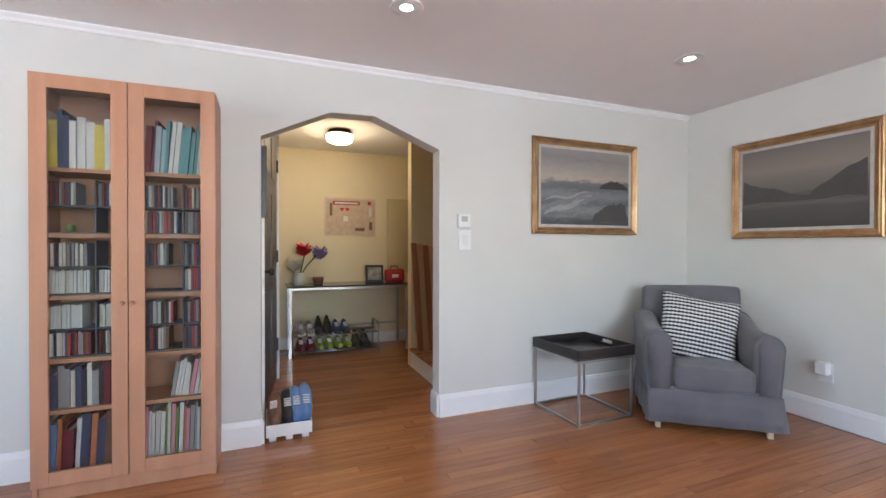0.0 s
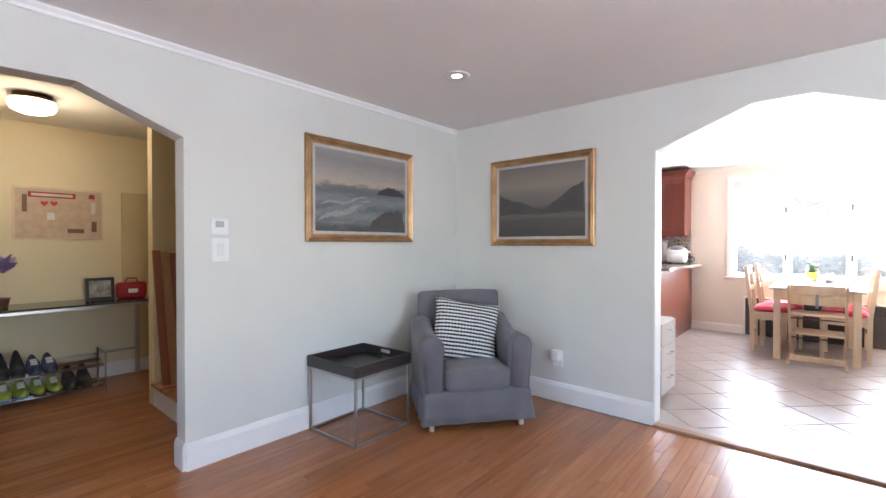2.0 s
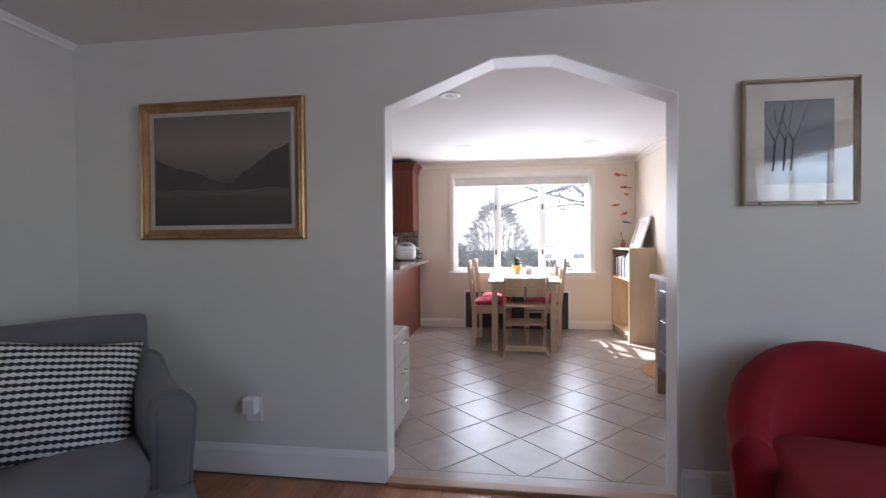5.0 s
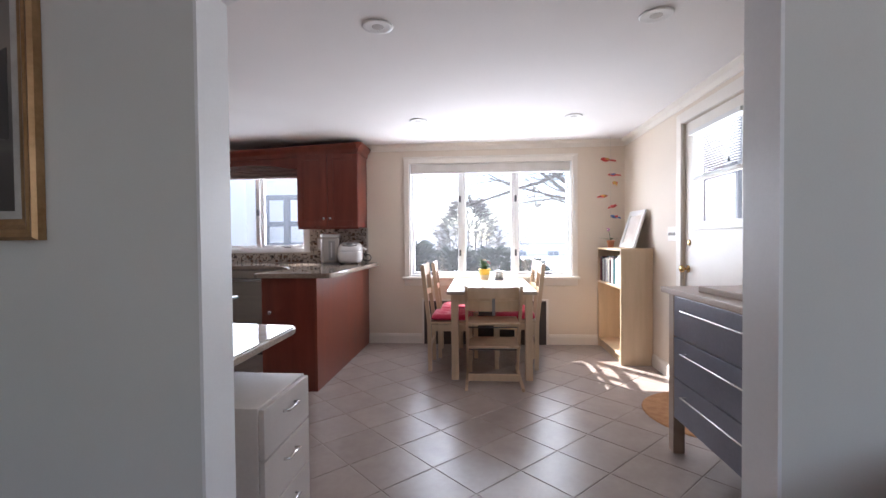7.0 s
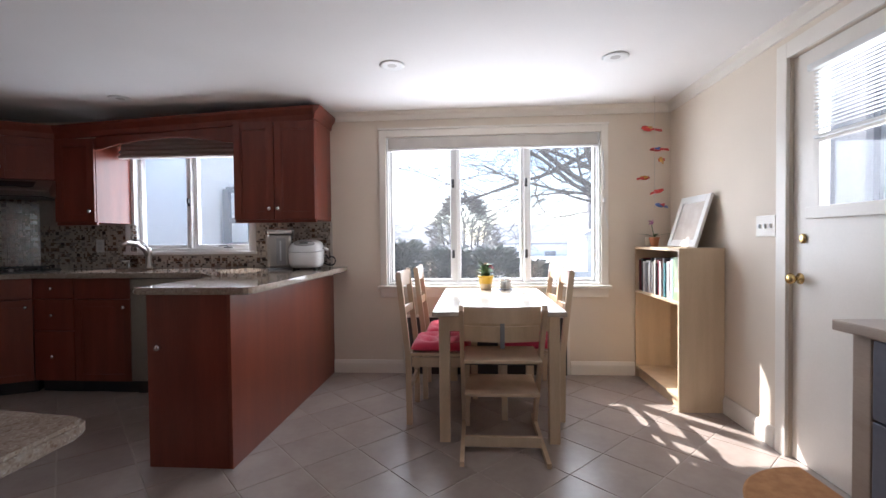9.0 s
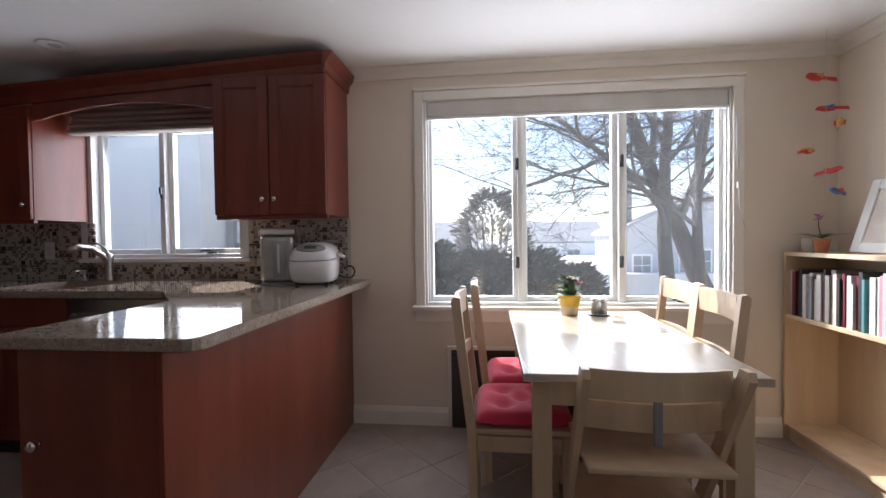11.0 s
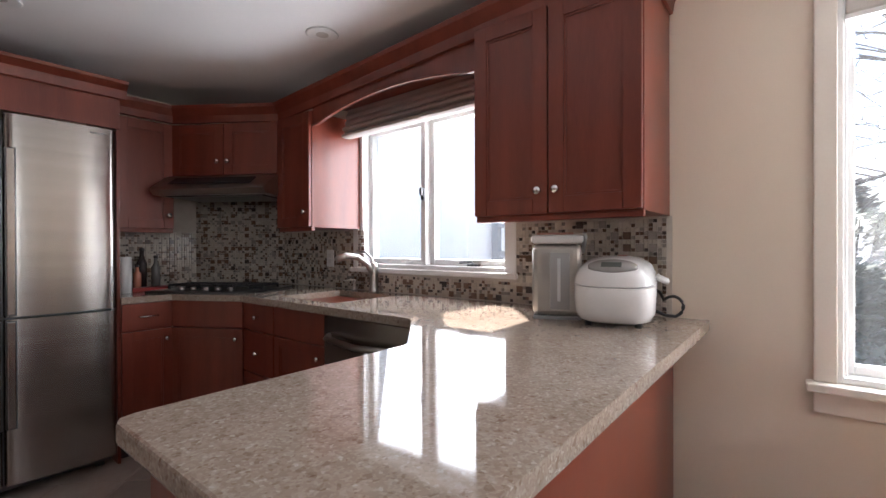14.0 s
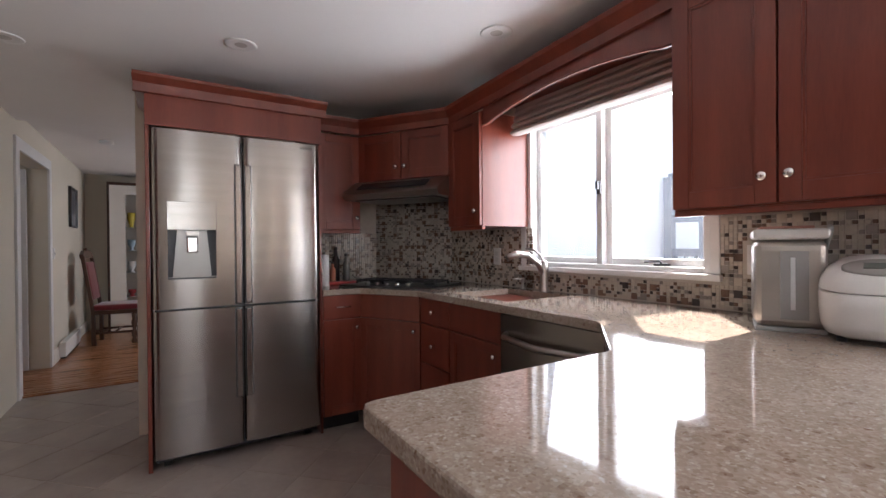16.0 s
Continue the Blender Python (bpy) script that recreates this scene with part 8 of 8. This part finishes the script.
def tree(m, seed, height, label, levels=5, r0=0.2, lean=(0, 0, 1)):
    rnd = random.Random(seed)
    t = thing("bare_tree", m, label, "tree", "bare trees in the yard")
    trunk, crown = ([], []), ([], [])

    def stick(store, pts, ra, rb, sides):
        vs, fs = store
        base = len(vs)
        for i, p in enumerate(pts):
            d = (pts[min(i + 1, len(pts) - 1)] - pts[max(i - 1, 0)]).normalized()
            u = d.cross(Vector((0, 0, 1)) if abs(d.z) < 0.95 else Vector((1, 0, 0))).normalized()
            v = d.cross(u)
            r = ra + (rb - ra) * i / (len(pts) - 1)
            vs.extend(tuple(p + r * (math.cos(k * math.tau / sides) * u + math.sin(k * math.tau / sides) * v)) for k in range(sides))
            if i:
                a, b = base + (i - 1) * sides, base + i * sides
                fs.extend((a + k, a + (k + 1) % sides, b + (k + 1) % sides, b + k) for k in range(sides))

    def limb(p, d, length, r, lev):
        bm = trunk if lev == 0 else crown
        pts, q, dd = [p], p.copy(), d.normalized()
        n = 8 if lev < 2 else 5
        for i in range(n):
            dd = (dd + Vector((rnd.uniform(-1, 1), rnd.uniform(-1, 1), rnd.uniform(-0.5, 0.7))) * (0.09 if lev == 0 else 0.26) + Vector((0, 0, -0.05 if lev > 1 else 0))).normalized()
            q = q + dd * length / n
            pts.append(q.copy())
        stick(bm, pts, r, r * 0.45, 8 if lev == 0 else (6 if lev == 1 else 4 if lev < 3 else 3))
        if lev >= levels:
            return
        kids = 9 if lev == 0 else 6 if lev < 3 else 5
        for k in range(kids):
            f = 0.35 + 0.65 * (k + rnd.random()) / kids
            i = min(int(f * n), n - 1)
            b = pts[i].lerp(pts[i + 1], f * n - i)
            side = Vector((rnd.uniform(-1, 1), rnd.uniform(-1, 1), rnd.uniform(-0.35, 0.6))).normalized()
            nd = (dd * 0.55 + side).normalized()
            limb(b, nd, length * rnd.uniform(0.48, 0.72), max(r * (1 - 0.55 * f) * (0.46 if lev == 0 else 0.52), 0.005), lev + 1)

    limb(Vector((0, 0, -0.1)), Vector(lean), height * 0.62, r0, 0)
    for nm, (vs, fs), lb in (("trunk", trunk, ""), ("crown", crown, "tangle of bare branches")):
        me = bpy.data.meshes.new(nm)
        me.from_pydata(vs, [], fs)
        me.materials.append(BARK)
        me.shade_smooth()
        o = new(nm, me)
        o.parent = t
        tagged(o, lb)
    return t


tree(pose(15.2, -3.95, GZ), 5, 11.0, "large bare tree with a leaning forked trunk before the fence", 4, 0.23, (0.0, 0.34, 1))
tree(pose(15.0, -3.55, GZ), 23, 9.5, "slimmer bare stem rising beside the large tree", 4, 0.14, (0.05, 0.02, 1))
tree(pose(14.6, -2.75, GZ), 9, 10.0, "bare tree with limbs reaching over the yard", 5, 0.18, (0.0, 0.20, 1))
tree(pose(30.0, 7.0, GZ), 14, 7.0, "small bare tree beyond the hedge", 4, 0.14)


def hedge(m, sx, sy, h, count, seed, label, foliage=None):
    """A clipped evergreen mass of small leaf sprays over a dark core of twigs."""
    rnd = random.Random(seed)
    s = thing("evergreen_shrub", m, label, "shrub", "evergreen shrubs by the fence")
    vs, fs = [], []
    for i in range(count):
        a, t = rnd.uniform(0, math.tau), rnd.random()
        z = h * t ** 0.8
        bulge = (1 - (t ** 2.2) * 0.75) * (0.82 + 0.25 * noise.noise(Vector((math.cos(a) * 1.7, math.sin(a) * 1.7, z * 1.1 + seed))))
        rr = rnd.uniform(0.62, 1.02) * bulge
        p = Vector((sx * rr * math.cos(a), sy * rr * math.sin(a), z + 0.1 * rnd.random()))
        d = Vector((math.cos(a), math.sin(a), rnd.uniform(-0.2, 0.9))).normalized()
        u = d.cross(Vector((rnd.uniform(-1, 1), rnd.uniform(-1, 1), 1))).normalized()
        l, w = rnd.uniform(0.12, 0.30), rnd.uniform(0.02, 0.06)
        k = len(vs)
        vs += [p - u * w, p + u * w, p + d * l + u * w * 0.4, p + d * l - u * w * 0.4]
        fs.append((k, k + 1, k + 2, k + 3))
    me = bpy.data.meshes.new("foliage")
    me.from_pydata([tuple(v) for v in vs], [], fs)
    me.materials.append(foliage or EVERG)
    o = new("foliage", me)
    o.parent = s
    bm = bmesh.new()
    for k in range(9):
        a = k * 0.7
        tube(bm, [(0.1 * math.cos(a), 0.1 * math.sin(a), 0), (sx * 0.4 * math.cos(a), sy * 0.4 * math.sin(a), h * 0.5), (sx * 0.5 * math.cos(a), sy * 0.5 * math.sin(a), h * 0.8)], 0.05, 6, 0.015)
    part("stems", bm, BARK, s)
    return s


# leaf green lightened towards grey, with the haze over the yard mixed in
EVERG = surface("hazed_evergreen_leaf", (0.060, 0.082, 0.066), (0.125, 0.15, 0.125), 4, 0.75, 0.1, 0.2, 60)
for i, (x, y, sx, sy, h) in enumerate(((13.6, 3.6, 0.9, 1.15, 1.85), (13.4, 2.2, 0.85, 1.0, 1.95), (13.5, 1.15, 0.8, 0.9, 1.8), (14.2, 4.9, 0.9, 1.2, 1.9), (13.5, 0.25, 0.75, 0.85, 1.8), (13.9, -0.55, 0.6, 0.7, 1.5))):
    hedge(pose(x, y, GZ), sx, sy, h, 7000, 30 + i, "dense dark evergreen shrub in the yard")
TWIG = surface("bare_twig", (0.17, 0.16, 0.145), (0.29, 0.275, 0.25), 4, 0.9, 0.1, 0.2, 60)
hedge(pose(18.6, 1.0, GZ), 1.7, 1.7, 3.5, 2600, 41, "tall grey bare-twigged bush behind the hedge", TWIG)
porch_wall = thing("screen_porch", pose(0, -3.4, GZ), "white porch partition with slim posts outside the back door", "porch")
PORCH = surface("porch_boards", (0.24, 0.24, 0.25), (0.31, 0.31, 0.32), 2, 0.7, 0.05, 0.1, 40, stretch=(8, 8, 0.6))
pbox("panel", porch_wall, PORCH, 7.6, 11.9, -0.04, 0.0, 0, 5.0)
for x in (8.9, 9.85, 10.02, 10.25):
    pbox("post", porch_wall, tint("grey_post", (0.13, 0.135, 0.15)), x, x + 0.09, 0.001, 0.07, 0, 5.0)
pbox("brick_pier", porch_wall, surface("porch_brick", (0.12, 0.085, 0.078), (0.19, 0.135, 0.12), 10, 0.9, 0.05, 0.3, 40), 10.65, 11.4, 0.001, 0.30, 0, 5.0, bevel=0.01)
rail = thing("deck_chair_back", pose(10.4, 1.0, GZ), "weathered wooden garden chair by the shrubs", "garden chair")
for k in range(4):
    pbox("slat", rail, PINE, 0.0, 0.03, -0.30 + 0.15 * k, -0.19 + 0.15 * k, 0.45, 1.02 + 0.04 * (k in (1, 2)), bevel=0.004)
pbox("seat", rail, PINE, -0.5, 0.0, -0.32, 0.38, 0.40, 0.43)
for x in (-0.48, -0.02):
    for y in (-0.30, 0.33):
        pbox("leg", rail, PINE, x - 0.02, x + 0.02, y - 0.02, y + 0.02, 0, 0.3995)

# ---- many small pieces ----
def clip(poly, x0, x1, y0, y1):
    """A polygon cut to a rectangle."""
    for axis, lim, sign in ((0, x0, 1), (0, x1, -1), (1, y0, 1), (1, y1, -1)):
        out = []
        for p, q in zip(poly, poly[1:] + poly[:1]):
            a, b = sign * (p[axis] - lim), sign * (q[axis] - lim)
            if a >= 0:
                out.append(p)
            if a * b < 0:
                t = a / (a - b)
                out.append((p[0] + (q[0] - p[0]) * t, p[1] + (q[1] - p[1]) * t))
        poly = out
        if len(poly) < 3:
            return []
    return poly


def slab(poly, top, thick, inset=0.002):
    """A thin plate with a chamfered top edge."""
    bm = bmesh.new()
    cx, cy = sum(p[0] for p in poly) / len(poly), sum(p[1] for p in poly) / len(poly)

    def pull(p, d):
        v = Vector((p[0] - cx, p[1] - cy))
        return (p[0] - v.x / v.length * d, p[1] - v.y / v.length * d) if v.length > 1e-6 else p
    a = [bm.verts.new((*p, top - thick)) for p in poly]
    b = [bm.verts.new((*p, top - inset)) for p in poly]
    c = [bm.verts.new((*pull(p, inset * 1.4), top)) for p in poly]
    k = len(poly)
    for r, s in ((a, b), (b, c)):
        for i in range(k):
            bm.faces.new((r[i], r[(i + 1) % k], s[(i + 1) % k], s[i]))
    bm.faces.new(c)
    bmesh.ops.recalc_face_normals(bm, faces=bm.faces)
    return bm


floor_k = bpy.data.objects["floor_kitchen"]
P, TS = 0.312, 0.307
half = TS / math.sqrt(2)
whole = finish(slab([(half, 0), (0, half), (-half, 0), (0, -half)], 0.003, 0.006), "tile", TILE)
U0, V0 = 4.313, 3.053
cnt = 0
for i in range(-20, 30):
    for j in range(-30, 20):
        u, v = U0 + P * (i + 0.5), V0 + P * (j + 0.5)
        x, y = (u + v) / math.sqrt(2), (u - v) / math.sqrt(2)
        lim = (XB + 0.15, XK, YD, 6.43) if y > 1.4 or y < -0.1 else (XB + 0.125, XK, YD, 6.43)
        if not (lim[0] - half < x < lim[1] + half and lim[2] - half < y < lim[3] + half):
            continue
        if (x > 7.40 and y > 2.5) or (6.4 < x and 2.0 < y < 2.3) or (y > 4.6 and x > 6.0 and y < 5.4) or (x < 5.0 and y > 2.3):
            continue
        sq = [(x + half, y), (x, y + half), (x - half, y), (x, y - half)]
        cut = clip(sq, *lim)
        if not cut:
            continue
        if len(cut) == 4 and all(abs(a[0] - b[0]) + abs(a[1] - b[1]) < 1e-6 for a, b in zip(cut, sq)):
            o = new("tile", whole)
        else:
            o = new("tile", finish(slab([(a - x, b - y) for a, b in cut], 0.003, 0.006), "tile", TILE))
        o.location = (x, y, 0)
        o.parent = floor_k
        cnt += 1
structure("floor_border", boxes((XB + 0.03, XB + 0.122, 0.0, 1.315, -0.003, 0.004), bevel=0.001), TILE, "stone border strip inside the arch", "floor")

# hardwood strips: near ones are pieces, the rest one mesh
floor_l = bpy.data.objects["floor_living"]
PW, rnd = 0.058, random.Random(8)
lengths = [0.55, 0.75, 0.95, 1.2, 1.5]
plank = {}
for L in lengths:
    plank[L] = finish(slab([(-L / 2 + 0.0006, -PW / 2 + 0.0006), (L / 2 - 0.0006, -PW / 2 + 0.0006), (L / 2 - 0.0006, PW / 2 - 0.0006), (-L / 2 + 0.0006, PW / 2 - 0.0006)], 0.0, 0.004, 0.0012), "plank", OAK)
rest, made = bmesh.new(), 0
y = Y0
row = 0
while y < HB:
    yc = y + PW / 2
    spans = [(X0, XB - 0.036)] if yc < YA - 0.001 else [(0.692, 1.763)] if yc < YA + 0.12 else [(0.60, 1.955)] if yc < 4.2 else [(HX, 3.5)]
    for xa, xb in spans:
        x = xa - rnd.uniform(0, 0.5)
        while x < xb:
            L = rnd.choice(lengths)
            x0, x1 = max(x, xa), min(x + L, xb)
            near = 0.4 < yc < 3.4 and x1 > 0.2 and x0 >= xa and made < 300 and x0 < 3.9
            if near and x1 - x0 > L - 1e-6:
                o = new("plank", plank[L])
                o.location = ((x0 + x1) / 2, yc, 0)
                o.parent = floor_l
                made += 1
            elif near and x1 - x0 > 0.05:
                l = x1 - x0
                o = new("plank", finish(slab([(-l / 2, -PW / 2 + 0.0006), (l / 2 - 0.0006, -PW / 2 + 0.0006), (l / 2 - 0.0006, PW / 2 - 0.0006), (-l / 2, PW / 2 - 0.0006)], 0.0, 0.004, 0.0012), "plank", OAK))
                o.location = ((x0 + x1) / 2, yc, 0)
                o.parent = floor_l
                made += 1
            elif x1 - x0 > 0.01:
                vs = [rest.verts.new((px, py, 0.0)) for px, py in ((x0 + 0.0008, yc - PW / 2 + 0.0008), (x1 - 0.0008, yc - PW / 2 + 0.0008), (x1 - 0.0008, yc + PW / 2 - 0.0008), (x0 + 0.0008, yc + PW / 2 - 0.0008))]
                rest.faces.new(vs)
            x += L
    y += PW
OAK_R = OAK.copy()
OAK_R.name = "oak_strip_joined"
nt = OAK_R.node_tree
geo = nt.nodes.new("ShaderNodeNewGeometry")
for l in list(nt.links):
    if l.from_node.bl_idname == "ShaderNodeObjectInfo":
        to = l.to_socket
        nt.links.remove(l)
        nt.links.new(geo.outputs["Random Per Island"], to)
for f in rest.faces:
    f.normal_update()
    if f.normal.z < 0:
        f.normal_flip()
o = new("plank_field", finish(rest, "plank_field", OAK_R))
o.parent = floor_l
tagged(o, "the rest of the hardwood strips", kind="stuff")

# mosaic backsplash: brown, beige and dark glass squares in two sizes
MOS = [surface("mosaic_beige", (0.46, 0.40, 0.335), (0.58, 0.525, 0.45), 20, 0.25, 0.1, 0.05, 60, each=0.15), surface("mosaic_brown", (0.12, 0.07, 0.05), (0.20, 0.13, 0.09), 20, 0.12, 0.05, 0.03, 60, each=0.25),
       surface("mosaic_dark", (0.045, 0.035, 0.032), (0.08, 0.065, 0.06), 20, 0.10, 0.05, 0.03, 60, each=0.25), surface("mosaic_grey", (0.25, 0.22, 0.20), (0.34, 0.31, 0.28), 20, 0.2, 0.08, 0.04, 60, each=0.15)]
GRT = surface("mosaic_grout", (0.48, 0.43, 0.375), (0.56, 0.515, 0.46), 30, 0.9, 0.03, 0.2, 200)


def mosaic(m, w, h, rnd, pieces, parent, depth=0.004, holes=()):
    """Tesserae over a w x h field in the xz plane facing -y."""
    c = 0.0165
    joined = {k: bmesh.new() for k in range(4)}
    nx, nz = int(w / c), int(h / c)
    used = set()
    for i in range(nx):
        for j in range(nz):
            if (i, j) in used:
                continue
            big = (i % 3 != 2) and (j % 3 != 2) and i % 3 == 0 and j % 3 == 0 and i + 1 < nx and j + 1 < nz and rnd.random() < 0.75
            s = 2 if big else 1
            if big:
                used |= {(i + 1, j), (i, j + 1), (i + 1, j + 1)}
            k = rnd.choices(range(4), (5, 3, 1, 3) if big else (7, 2, 1, 2))[0]
            x, z, e = i * c, j * c, s * c - 0.0022
            if any(a < x < b and q < z < r for a, b, q, r in holes):
                continue
            if pieces and len(pieces_made) < 300:
                key = (s, k)
                if key not in tess:
                    bm = bmesh.new()
                    box(bm, 0, e, -depth, 0, 0, e)
                    tess[key] = finish(bm, "tessera", MOS[k])
                o = new("tessera", tess[key])
                o.parent = parent
                o.matrix_world = m @ pose(x, 0, z)
                pieces_made.append(o)
            else:
                bm = joined[k]
                a = [bm.verts.new(m @ Vector(p)) for p in ((x, 0, z), (x + e, 0, z), (x + e, 0, z + e), (x, 0, z + e))]
                b = [bm.verts.new(m @ Vector((p[0], -depth, p[1]))) for p in ((x + 0.0006, z + 0.0006), (x + e - 0.0006, z + 0.0006), (x + e - 0.0006, z + e - 0.0006), (x + 0.0006, z + e - 0.0006))]
                bm.faces.new(b)
                for q in range(4):
                    bm.faces.new((a[q], a[(q + 1) % 4], b[(q + 1) % 4], b[q]))
    for k, bm in joined.items():
        if len(bm.verts):
            bmesh.ops.recalc_face_normals(bm, faces=bm.faces)
            o = new("tessera_field", finish(bm, "tessera_field", MOS[k]))
            o.parent = parent
            tagged(o, kind="stuff")
        else:
            bm.free()


pieces_made, tess = [], {}
rnd = random.Random(77)
bs = structure("backsplash", boxes((XK - 0.006, XK - 0.001, 1.90, SWN[0] - 0.04, 0.92, UB - 0.001), (XK - 0.006, XK - 0.001, SWN[1] + 0.05, 4.62, 0.92, UB + 0.35), (XK - 0.006, XK - 0.001, SWN[0] - 0.04, SWN[1] + 0.05, 0.92, SWN[2] - 0.029), (6.80, 7.46, YF - 0.006, YF - 0.001, 0.92, UB + 0.35)), GRT, "brown and beige glass mosaic backsplash", "backsplash")
diag = bmesh.new()
prism(diag, [(7.44, YF - 0.002), (XK - 0.002, 4.60), (XK - 0.002, 4.606), (7.446, YF - 0.002)], "z", 0.92, 1.655)
structure("backsplash_corner", diag, GRT, "mosaic panel across the corner behind the cooktop", "backsplash")
face_x = lambda y, z: pose(XK - 0.006, y, z, 0, 0, -90)
mosaic(face_x(SWN[0] - 0.042, 0.925), 0.66, UB - 0.928, rnd, True, bs, holes=((0.08, 0.155, 0.13, 0.27),))
mosaic(face_x(SWN[1] + 0.05, 0.925), SWN[1] - SWN[0] + 0.09, 0.10, rnd, False, bs)
mosaic(face_x(4.60, 0.925), 0.93, UB - 0.928, rnd, False, bs)
mosaic(pose(6.81, YF - 0.006, 0.925), 0.64, UB - 0.928, rnd, False, bs)
da = math.degrees(math.atan2(4.60 - YF, XK - 7.44))
mosaic(pose(7.44, YF - 0.004, 0.925, 0, 0, da), math.hypot(4.60 - YF, XK - 7.44), 0.70, rnd, False, bs)
